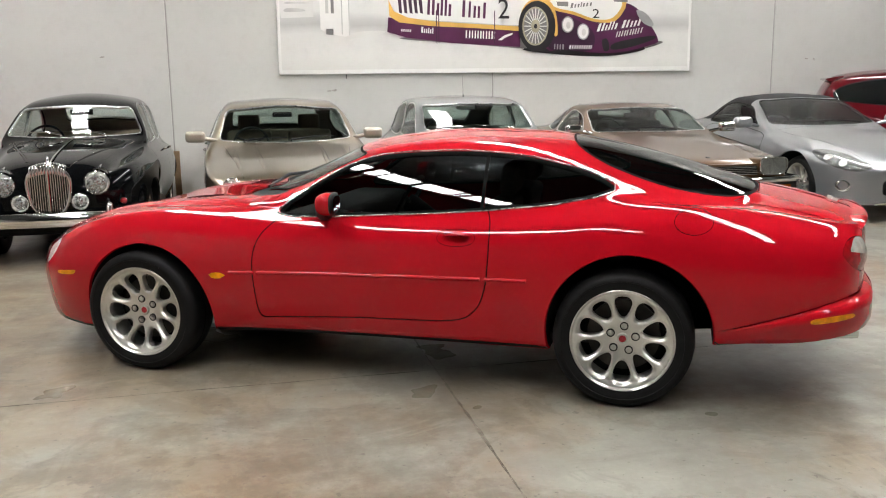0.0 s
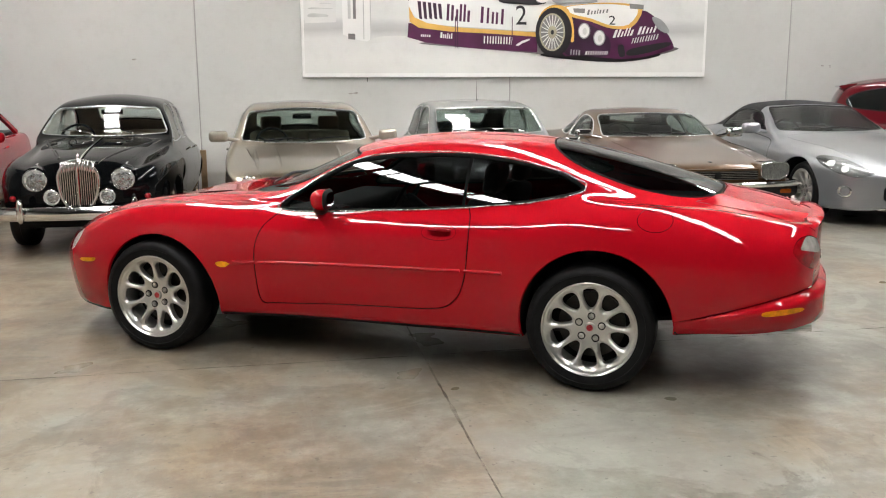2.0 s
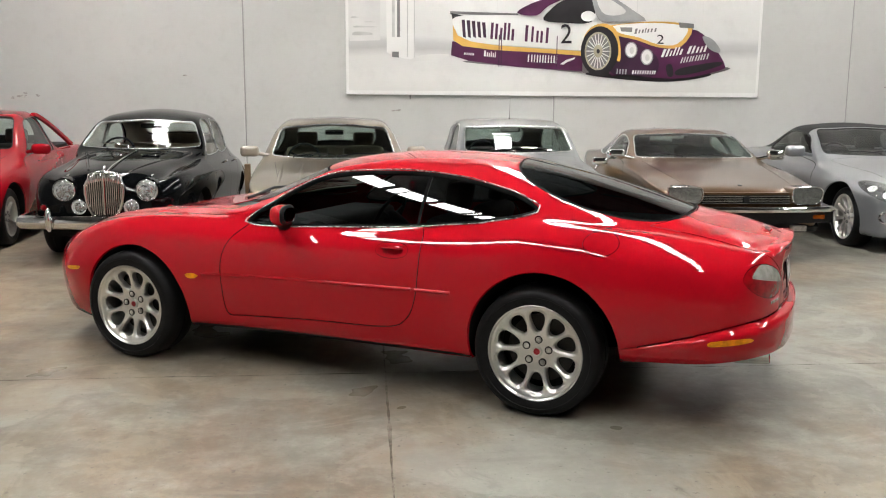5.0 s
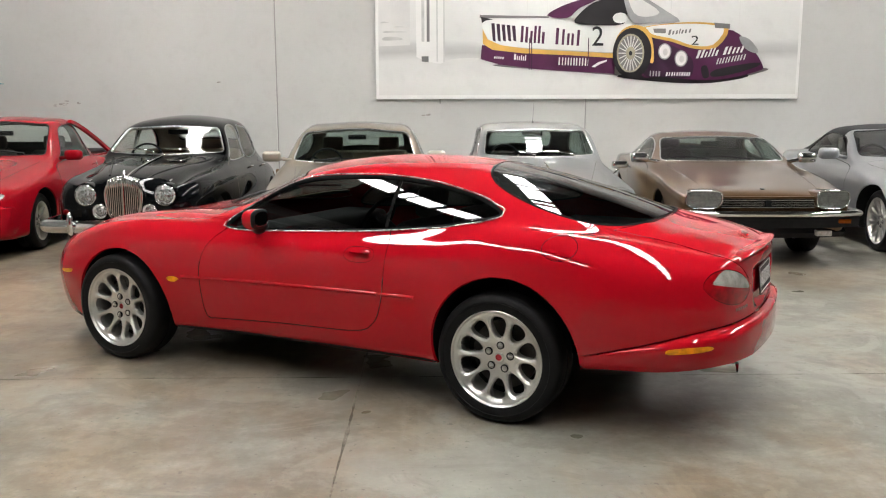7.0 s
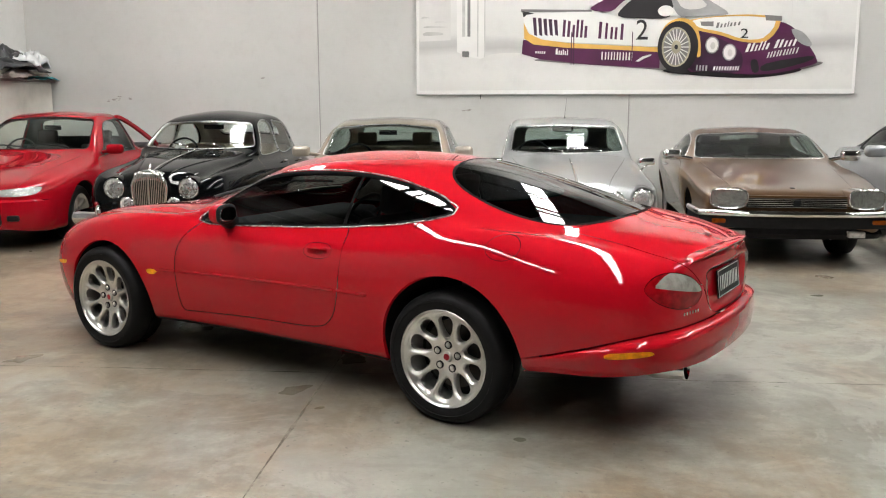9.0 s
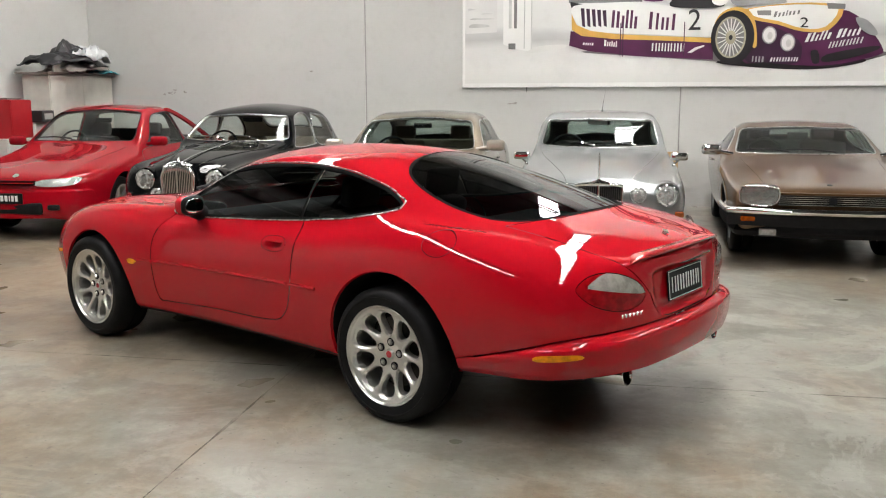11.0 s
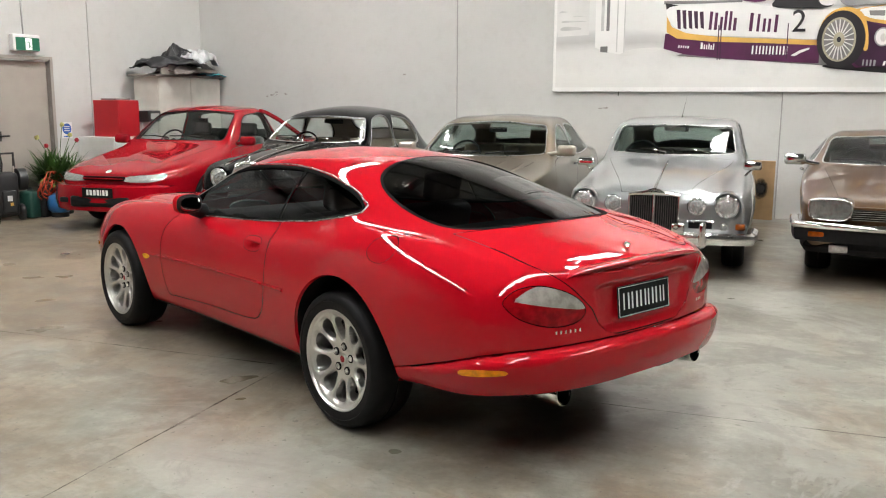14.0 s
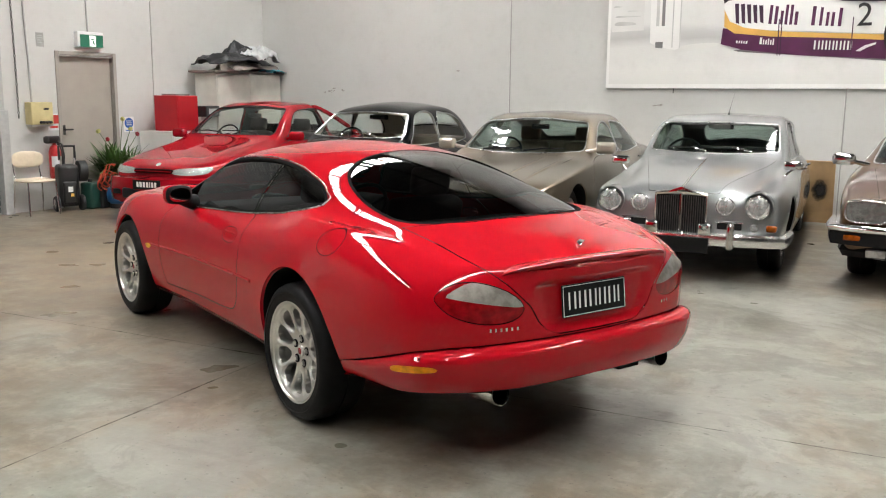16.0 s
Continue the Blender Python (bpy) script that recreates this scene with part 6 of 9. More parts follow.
def build_black_saloon():
    root = thing("saloon_car", car_pose(-1.60, 8.40, 0.0), "black 1960s saloon with fluted chrome grille and chrome bumper", "car", "cars along the back wall")
    sk = other_car(root, BLACK, "black_paint", (1.36, 1.50, 0.645, 1.82, 0.525, 1.82),
                   [[(1.62, 0.965), (1.66, 1.08), (1.88, 1.315), (2.30, 1.345), (2.36, 1.0), (2.34, 0.97)], [(2.42, 0.97), (2.45, 1.33), (2.62, 1.345), (2.90, 1.31), (3.12, 1.20), (3.22, 1.06), (3.10, 0.98)]],
                   (3.18, 3.62, 0.42), [(0.72, 0.32, 0.36), (3.45, 0.30, 0.345)],
                   [(0.74, 0.66, 0.33, 0.335, 0.19, 0.20, 0, "cap", None), (3.46, 0.66, 0.33, 0.335, 0.19, 0.20, 0, "cap", None)],
                   "liner_tan", "chrome", [[(1.40, 0.34), (1.38, 0.80), (1.50, 0.96), (2.36, 0.975), (2.38, 0.5), (2.36, 0.32)], [(2.41, 0.32), (2.42, 0.975), (3.1, 0.97), (3.16, 0.80), (2.98, 0.62), (2.90, 0.34)]], (0.16, 0.60, 0.10, 1.33))
    cabin(root, 1.42, 1.0, 0.62, [(2.25, -0.34, 0.42), (2.25, 0.34, 0.42)], (3.0, 0.42), "leather_tan", "liner_tan", 1, 0.55, False)
    # tapered grille with bright slats
    out = smooth_loop([(-0.165, 0.30), (-0.09, 0.385), (0.0, 0.405), (0.09, 0.385), (0.165, 0.30), (0.175, 0.20), (0.14, 0.05), (0.075, -0.035), (0.0, -0.055), (-0.075, -0.035), (-0.14, 0.05), (-0.175, 0.20)], 5)
    m = Matrix(((0, 0, -1, -0.03), (-1, 0, 0, 0), (0, 1, 0, 0.48), (0, 0, 0, 1)))
    g = new("radiator_grille")
    g.parent = root
    tagged(g, "tall tapered chrome grille with vertical slats")
    part("grille_back", prism_bm(out * 0.96 + np.array([0, 0.006]), -0.12, -0.012, m), M["trim_black"], g)
    loop3 = [m @ Vector((x, y, 0.0)) for x, y in out]
    part("grille_surround", tube_bm(loop3, 0.017, 8, closed=True), M["chrome"], g, smooth=60)
    for k in range(17):
        x = -0.152 + 0.019 * k
        inside = [y for y in np.linspace(-0.055, 0.40, 92) if loop_distance(np.array([x]), np.array([y]), out)[0] < -0.006]
        if inside:
            bm = box_bm(x - 0.0042, x + 0.0042, min(inside), max(inside), -0.012, 0.004, 0.002, 1)
            bm.transform(m)
            part("slat", bm, M["chrome"], g)
    bm = box_bm(-0.010, 0.010, -0.05, 0.40, -0.01, 0.018, 0.006, 2)
    bm.transform(m)
    part("centre_bar", bm, M["chrome"], g)
    for k in range(13):
        x = -0.138 + 0.023 * k
        yy = 0.405 - 1.6 * x * x
        bm = tube_bm([(x, yy - 0.075, 0.006), (x, yy - 0.02, 0.014), (x, yy + 0.006, 0.0), (x, yy + 0.010, -0.05)], 0.0125, 8)
        bm.transform(m)
        part("flute", bm, M["chrome"], g, smooth=60)
    part("mascot", tube_bm([(-0.01, 0, 0.885), (0.02, 0, 0.94), (0.03, 0, 0.955)], [0.016, 0.009, 0.004], 8), M["chrome"], root, smooth=60)
    part("bonnet_strip", tube_bm([(0.06, 0, 0.885), (0.3, 0, 0.935), (0.6, 0, 0.972), (1.0, 0, 1.012), (1.3, 0, 1.034)], 0.007, 6), M["chrome"], root, smooth=60)
    for s in (1, -1):
        bm = lathe_bm([(0.118, 0.0), (0.125, -0.10), (0.118, -0.26), (0.08, -0.40)], Matrix.Translation((front_a(sk, s * 0.39, 0.715), s * 0.39, 0.715)) @ Matrix.Rotation(radians(-90), 4, "Y"), 30)
        part("lamp_housing", bm, M["black_paint"], root, smooth=60)
        round_lamp(root, front_a(sk, s * 0.39, 0.715) - 0.012, s * 0.39, 0.715, 0.098, label="round headlamp in a chrome bezel")
        round_lamp(root, front_a(sk, s * 0.245, 0.555) - 0.03, s * 0.245, 0.555, 0.070, "fog_lamp", label="round fog lamp in a chrome bezel")
        round_lamp(root, front_a(sk, s * 0.60, 0.545) - 0.006, s * 0.60, 0.545, 0.028, "indicator_lamp", M["red_lens"])
        tube = tube_bm([(0.16, s * 0.40, 0.835), (0.20, s * 0.40, 0.845), (0.32, s * 0.41, 0.855)], [0.012, 0.010, 0.004], 6)
        part("lamp_fin", tube, M["chrome"], root, smooth=60)
    for s in (1, -1):
        part("bonnet_crease", tube_bm(ridge_line(sk, 0.24, 1.34, s * 0.215, s * 0.56, -0.009), 0.016, 12), M["black_paint"], root, smooth=70)
    path = bumper_path(0.80, 0.42, 0.10, 0.42, -0.10)
    part("front_bumper", sweep(path, [(-0.02, -0.074)] + [(0.050 * math.cos(q) - 0.004, 0.066 * math.sin(q) - 0.008) for q in [radians(-84 + 14 * k) for k in range(13)]] + [(-0.02, 0.055)]), M["chrome"], root, "full-width chrome bumper with two overriders", smooth=45)
    for s in (1, -1):
        bm = bmesh.new()
        bmesh.ops.create_uvsphere(bm, u_segments=16, v_segments=12, radius=1.0)
        for w in bm.verts:
            w.co = Vector((w.co.x * 0.055, w.co.y * 0.035, math.copysign(abs(w.co.z) ** 0.7, w.co.z) * 0.115))
        bm.transform(Matrix.Translation((-0.12, s * 0.50, 0.445)))
        part("overrider", bm, M["chrome"], root, smooth=60)
    part("bumper_valance", box_bm(0.0, 0.08, -0.55, 0.55, 0.27, 0.36, 0.02), M["under"], root)
    wipers(root, sk, 1.40, [(0.30, 0.0, 0.06), (-0.12, -0.44, 0.05)], chrome=True)
    part("interior_mirror", box_bm(1.95, 1.965, -0.11, 0.11, 1.26, 1.31, 0.006), M["trim_black"], root)


GOLD = dict(
    zc=[(0, 0.55), (0.03, 0.66), (0.15, 0.735), (0.5, 0.81), (1.0, 0.87), (1.4, 0.915), (1.5, 0.93), (1.75, 1.08), (2.05, 1.265), (2.2, 1.335), (2.5, 1.378), (2.9, 1.392), (3.3, 1.368), (3.6, 1.29), (3.85, 1.17), (4.1, 1.05), (4.25, 1.0), (4.6, 0.96), (4.85, 0.90), (4.93, 0.75), (4.95, 0.6)],
    zs=[(0, 0.54), (0.03, 0.62), (0.2, 0.70), (0.6, 0.77), (1.2, 0.84), (1.6, 0.885), (2.5, 0.91), (3.5, 0.92), (4.2, 0.92), (4.8, 0.86), (4.95, 0.58)],
    ws=[(0, 0), (0.02, 0.5), (0.06, 0.66), (0.2, 0.76), (0.6, 0.82), (1.5, 0.845), (3.5, 0.835), (4.4, 0.76), (4.8, 0.66), (4.92, 0.4), (4.95, 0)],
    wm=[(0, 0), (0.02, 0.56), (0.06, 0.72), (0.2, 0.80), (0.6, 0.86), (1.5, 0.885), (3.5, 0.885), (4.4, 0.85), (4.8, 0.74), (4.92, 0.45), (4.95, 0)],
    zm=[(0, 0.5), (0.5, 0.58), (4, 0.58), (4.95, 0.55)],
    zb=[(0, 0.36), (0.05, 0.26), (0.4, 0.22), (1, 0.23), (4, 0.23), (4.6, 0.30), (4.95, 0.42)],
    wb=[(0, 0), (0.02, 0.5), (0.08, 0.66), (0.5, 0.78), (1.5, 0.81), (3.5, 0.81), (4.4, 0.77), (4.8, 0.65), (4.95, 0)],
    wr=[(0, 0), (0.02, 0.35), (0.1, 0.5), (0.6, 0.55), (1.3, 0.6), (1.55, 0.745), (1.8, 0.72), (2.15, 0.672), (2.6, 0.645), (3.3, 0.64), (3.7, 0.62), (4.1, 0.60), (4.6, 0.5), (4.9, 0.3), (4.95, 0)],
    zr=[(0, 0.545), (0.02, 0.64), (0.1, 0.71), (0.6, 0.80), (1.3, 0.885), (1.55, 0.925), (1.8, 1.06), (2.15, 1.265), (2.6, 1.318), (3.2, 1.308), (3.55, 1.21), (3.9, 1.06), (4.2, 0.97), (4.6, 0.93), (4.9, 0.84), (4.95, 0.59)],
    kx=[(0, 0.7), (4.95, 0.7)])


def build_gold_saloon():
    root = thing("saloon_car", car_pose(0.56, 8.35, 0.8), "champagne gold executive saloon with tan leather and chrome window frames", "car", "cars along the back wall")
    sk = other_car(root, GOLD, "gold", (1.48, 1.64, 0.70, 2.08, 0.62, 2.16),
                   [[(1.78, 0.925), (1.86, 1.02), (2.18, 1.225), (2.55, 1.26), (2.62, 0.95), (2.58, 0.925)], [(2.68, 0.93), (2.72, 1.262), (3.15, 1.255), (3.42, 1.19), (3.62, 1.08), (3.70, 0.97), (3.60, 0.94)]],
                   (3.48, 4.14, 0.56), [(0.93, 0.315, 0.365), (3.79, 0.315, 0.36)],
                   [(0.91, 0.68, 0.315, 0.318, 0.215, 0.205, 7, "spoke", M["alloy_dull"]), (3.78, 0.68, 0.315, 0.318, 0.215, 0.205, 7, "spoke", M["alloy_dull"])],
                   "liner_tan", "chrome", [[(1.52, 0.30), (1.48, 0.70), (1.62, 0.90), (2.62, 0.925), (2.66, 0.6), (2.64, 0.29)], [(2.69, 0.29), (2.70, 0.925), (3.62, 0.935), (3.68, 0.80), (3.48, 0.60), (3.42, 0.30)]], (0.50, 0.66, 0.06, 1.46), glass_m="green_glass")
    cabin(root, 1.58, 0.93, 0.66, [(2.45, -0.36, 0.34), (2.45, 0.36, 0.34)], (3.25, 0.36), "leather_tan", "liner_dark", 1, 0.58)
    for s in (1, -1):
        for off, r in ((0.40, 0.072), (0.61, 0.085)):
            round_lamp(root, front_a(sk, s * off, 0.625) - 0.008, s * off, 0.625, r, label="round headlamp set in the nose")
    # ribs that run back over the bonnet from the lamps
    for s in (1, -1):
        for off in (0.30, 0.52):
            part("bonnet_rib", tube_bm(ridge_line(sk, 0.14, 1.36, s * off, s * (off + 0.04), -0.022), [0.022 + 0.010 * math.sin(math.pi * k / 15) for k in range(16)], 14), M["gold"], root, smooth=80)
    part("radiator_grille", box_bm(-0.02, 0.03, -0.26, 0.26, 0.48, 0.64, 0.02), M["chrome"], root)
    part("front_bumper", sweep(bumper_path(0.80, 0.42, 0.14, 0.4, -0.07), [(-0.02, -0.09), (0.03, -0.08), (0.045, 0.0), (0.03, 0.06), (-0.02, 0.065)]), M["gold"], root, smooth=50)
    mirror_on(root, 1.64, 0.955, 1.01, M["pale_champagne"], (0.055, 0.105, 0.062))
    wipers(root, sk, 1.52, [(0.05, 0.50, 0.05), (-0.45, 0.0, 0.05)])
    part("brow_strip", tube_bm([(2.145, -0.5, 1.285), (2.17, 0, 1.305), (2.145, 0.5, 1.285)], 0.007, 6), M["chrome"], root)


SILVER = dict(
    zc=[(0, 0.55), (0.02, 0.70), (0.08, 0.78), (0.3, 0.84), (0.8, 0.92), (1.3, 0.985), (1.45, 1.01), (1.6, 1.10), (1.9, 1.28), (2.05, 1.34), (2.4, 1.385), (2.8, 1.395), (3.2, 1.36), (3.5, 1.27), (3.75, 1.13), (4.0, 1.0), (4.4, 0.9), (4.62, 0.75), (4.68, 0.55)],
    zs=[(0, 0.54), (0.015, 0.68), (0.06, 0.755), (0.3, 0.785), (0.8, 0.83), (1.4, 0.9), (2.4, 0.93), (3.4, 0.92), (4.2, 0.84), (4.6, 0.7), (4.68, 0.52)],
    ws=[(0, 0), (0.012, 0.55), (0.04, 0.69), (0.2, 0.735), (0.6, 0.745), (1.5, 0.75), (3, 0.73), (3.9, 0.66), (4.4, 0.55), (4.62, 0.35), (4.68, 0)],
    wm=[(0, 0), (0.012, 0.60), (0.04, 0.745), (0.2, 0.795), (0.6, 0.83), (1.5, 0.85), (3, 0.845), (3.9, 0.79), (4.4, 0.66), (4.62, 0.42), (4.68, 0)],
    zm=[(0, 0.5), (0.5, 0.58), (3, 0.58), (4.68, 0.5)],
    zb=[(0, 0.42), (0.05, 0.34), (0.3, 0.30), (1, 0.26), (3.2, 0.26), (4, 0.32), (4.68, 0.42)],
    wb=[(0, 0), (0.012, 0.55), (0.05, 0.68), (0.4, 0.76), (1, 0.78), (3, 0.78), (3.9, 0.71), (4.4, 0.56), (4.68, 0)],
    wr=[(0, 0), (0.015, 0.28), (0.08, 0.34), (0.8, 0.50), (1.35, 0.58), (1.5, 0.665), (1.7, 0.65), (2.0, 0.622), (2.5, 0.605), (3.1, 0.595), (3.5, 0.56), (3.9, 0.5), (4.4, 0.38), (4.68, 0)],
    zr=[(0, 0.545), (0.015, 0.69), (0.08, 0.775), (0.8, 0.885), (1.35, 0.96), (1.5, 1.0), (1.7, 1.12), (2.0, 1.298), (2.5, 1.345), (3.0, 1.33), (3.3, 1.22), (3.6, 1.07), (3.9, 0.95), (4.4, 0.85), (4.68, 0.53)],
    kx=[(0, 0.75), (4.68, 0.7)],
    kf=[(0, 0), (0.06, 0.006), (0.25, 0.024), (0.8, 0.026), (1.25, 0.012), (1.42, 0), (4.68, 0)])


def build_silver_saloon():
    root = thing("saloon_car", car_pose(2.685, 8.20, 0.8), "silver-grey 1960s saloon with four round headlamps and dark slatted grille", "car", "cars along the back wall")
    sk = other_car(root, SILVER, "silver", (1.43, 1.56, 0.622, 1.96, 0.572, 1.98),
                   [[(1.70, 0.955), (1.76, 1.06), (2.02, 1.275), (2.42, 1.30), (2.48, 0.98), (2.45, 0.955)], [(2.54, 0.96), (2.57, 1.30), (2.9, 1.295), (3.15, 1.23), (3.32, 1.12), (3.40, 1.0), (3.3, 0.965)]],
                   (3.32, 3.85, 0.44), [(0.86, 0.325, 0.365), (3.60, 0.30, 0.35)],
                   [(0.87, 0.67, 0.33, 0.335, 0.19, 0.20, 0, "cap", None), (3.60, 0.66, 0.33, 0.335, 0.19, 0.20, 0, "cap", None)],
                   "liner_grey", "chrome", [[(1.48, 0.34), (1.45, 0.78), (1.58, 0.93), (2.48, 0.955), (2.51, 0.5), (2.49, 0.31)], [(2.54, 0.31), (2.55, 0.955), (3.25, 0.955), (3.32, 0.8), (3.14, 0.62), (3.06, 0.33)]], (0.30, 0.62, 0.05, 1.40), glass_m="green_glass")
    cabin(root, 1.50, 0.98, 0.62, [(2.35, -0.34, 0.40), (2.35, 0.34, 0.40)], (3.1, 0.42), "leather_dark", "liner_dark", 1, 0.52, False)
    g = new("radiator_grille")
    g.parent = root
    tagged(g, "upright grille of dark vertical slats in a chrome shell")
    part("grille_back", box_bm(-0.03, 0.05, -0.21, 0.21, 0.40, 0.74, 0.01), M["trim_black"], g)
    for k in range(22):
        y = -0.198 + 0.0189 * k
        if abs(y) < 0.008:
            continue
        part("slat", box_bm(-0.045, -0.025, y - 0.0035, y + 0.0035, 0.405, 0.735 - 0.35 * y * y, 0.0015, 1), M["steel_dark"], g)
    part("centre_bar", box_bm(-0.055, -0.02, -0.010, 0.010, 0.40, 0.755, 0.005, 2), M["chrome"], g)
    top = [(-0.045 + 0.01 * abs(k) / 8, k * 0.0275, 0.758 - 0.45 * (k * 0.0275) ** 2) for k in range(-8, 9)]
    part("grille_crown", sweep(top, [(-0.03, -0.004), (0.010, -0.006), (0.013, 0.010), (-0.01, 0.024), (-0.05, 0.024)]), M["chrome_bumper"], g, smooth=50)
    for s in (1, -1):
        part("grille_side", tube_bm([(-0.035, s * 0.213, 0.40), (-0.04, s * 0.215, 0.60), (-0.035, s * 0.214, 0.74)], 0.009, 8), M["chrome"], g, smooth=60)
        round_lamp(root, -0.012, s * 0.36, 0.655, 0.072, label="inner round headlamp with chrome bezel")
        bm = lathe_bm([(0.118, -0.004), (0.124, -0.05), (0.122, -0.2)], Matrix.Translation((-0.005, s * 0.618, 0.66)) @ Matrix.Rotation(radians(-90), 4, "Y"), 30)
        part("lamp_hood", bm, M["silver"], root, smooth=60)
        round_lamp(root, -0.012, s * 0.618, 0.66, 0.092, label="outer round headlamp with chrome bezel")
        round_lamp(root, 0.005, s * 0.60, 0.485, 0.034, "side_lamp")
        bm = box_bm(-0.01, 0.10, s * 0.735 - 0.042, s * 0.735 + 0.042, 0.458, 0.515, 0.022, 3)
        part("indicator_lamp", bm, M["amber_dim"], root, "amber wraparound indicator", smooth=60)
        part("air_intake", box_bm(-0.012, 0.02, s * 0.40 - 0.10, s * 0.40 + 0.10, 0.46, 0.52, 0.008), M["trim_black"], root)
        part("intake_trim", tube_bm([(-0.015, s * 0.29, 0.525), (-0.015, s * 0.51, 0.525)], 0.008, 6), M["chrome"], root)
    path = bumper_path(0.82, 0.385, 0.10, 0.42, -0.11)
    part("front_bumper", sweep(path, [(-0.02, -0.05), (0.02, -0.052), (0.036, -0.03), (0.040, 0.0), (0.034, 0.032), (0.0, 0.05), (-0.02, 0.04)]), M["chrome_bumper"], root, "chrome bumper with overriders", smooth=45)
    for s in (1, -1):
        part("overrider", box_bm(-0.185, -0.10, s * 0.43 - 0.03, s * 0.43 + 0.03, 0.31, 0.53, 0.028, 3), M["chrome"], root, smooth=60)
        part("bumper_stay", box_bm(-0.16, -0.06, s * 0.22 - 0.055, s * 0.22 + 0.055, 0.42, 0.52, 0.022, 3), M["chrome"], root, smooth=60)
    part("plate_backing", box_bm(-0.175, -0.165, -0.26, 0.20, 0.27, 0.40, 0.006), M["plate_black"], root, "blank black number plate backing")
    part("bonnet_strip", tube_bm([(-0.02, 0, 0.79), (0.3, 0, 0.848), (0.8, 0, 0.928), (1.15, 0, 0.972)], [0.013, 0.009, 0.008, 0.005], 6), M["chrome"], root, smooth=60)
    part("mascot_wing", prism_bm([(-0.11, 0.0), (0.0, 0.03), (0.11, 0.0), (0.09, 0.022), (0.0, 0.055), (-0.09, 0.022)], -0.01, 0.012, Matrix(((0, 0, -1, -0.045), (-1, 0, 0, 0), (0, 1, 0, 0.755), (0, 0, 0, 1)))), M["chrome"], root)
    wing_mirror_stalk(root, 1.02, 0.80, 0.95, 0.13)
    wipers(root, sk, 1.47, [(0.38, 0.02, 0.045), (-0.06, -0.44, 0.045)], chrome=True)
    part("aerial", tube_bm([(2.35, -0.02, 1.38), (2.36, -0.02, 1.41), (2.50, -0.05, 1.62)], [0.012, 0.003, 0.0012], 6), M["steel_dark"], root)
    part("sun_visor", box_bm(2.05, 2.10, -0.08, 0.14, 1.24, 1.29, 0.01), M["white_letter"], root)


BRONZE = dict(
    zc=[(0, 0.56), (0.015, 0.66), (0.06, 0.71), (0.5, 0.80), (1.0, 0.88), (1.45, 0.93), (1.55, 0.945), (1.8, 1.06), (2.1, 1.19), (2.25, 1.235), (2.5, 1.27), (2.8, 1.275), (3.1, 1.25), (3.4, 1.16), (3.7, 1.05), (4.0, 0.97), (4.4, 0.92), (4.55, 0.82), (4.6, 0.6)],
    zs=[(0, 0.55), (0.015, 0.65), (0.06, 0.69), (0.5, 0.76), (1.2, 0.85), (1.7, 0.885), (2.5, 0.905), (3.3, 0.93), (4.0, 0.92), (4.5, 0.84), (4.6, 0.58)],
    ws=[(0, 0), (0.015, 0.64), (0.05, 0.76), (0.3, 0.815), (0.8, 0.842), (1.6, 0.855), (2.6, 0.85), (3.6, 0.82), (4.3, 0.72), (4.55, 0.42), (4.6, 0)],
    wm=[(0, 0), (0.015, 0.68), (0.05, 0.81), (0.3, 0.86), (0.8, 0.885), (1.6, 0.895), (3.2, 0.895), (4.0, 0.85), (4.4, 0.74), (4.56, 0.45), (4.6, 0)],
    zm=[(0, 0.54), (0.4, 0.62), (0.9, 0.70), (4, 0.71), (4.6, 0.56)],
    zb=[(0, 0.42), (0.05, 0.34), (0.3, 0.26), (1, 0.24), (3.6, 0.25), (4.2, 0.32), (4.6, 0.42)],
    wb=[(0, 0), (0.015, 0.6), (0.06, 0.74), (0.4, 0.79), (1.5, 0.79), (3.2, 0.79), (4.0, 0.75), (4.4, 0.65), (4.6, 0)],
    wr=[(0, 0), (0.015, 0.4), (0.08, 0.5), (0.8, 0.58), (1.4, 0.63), (1.6, 0.73), (1.85, 0.695), (2.15, 0.652), (2.5, 0.625), (2.9, 0.61), (3.2, 0.585), (3.6, 0.58), (4.0, 0.56), (4.4, 0.46), (4.6, 0)],
    zr=[(0, 0.555), (0.015, 0.655), (0.08, 0.705), (0.8, 0.83), (1.4, 0.9), (1.6, 0.93), (1.85, 1.045), (2.15, 1.18), (2.5, 1.222), (2.85, 1.21), (3.1, 1.13), (3.4, 1.02), (3.7, 0.96), (4.0, 0.93), (4.4, 0.88), (4.6, 0.59)],
    kx=[(0, 0.85), (4.6, 0.85)])


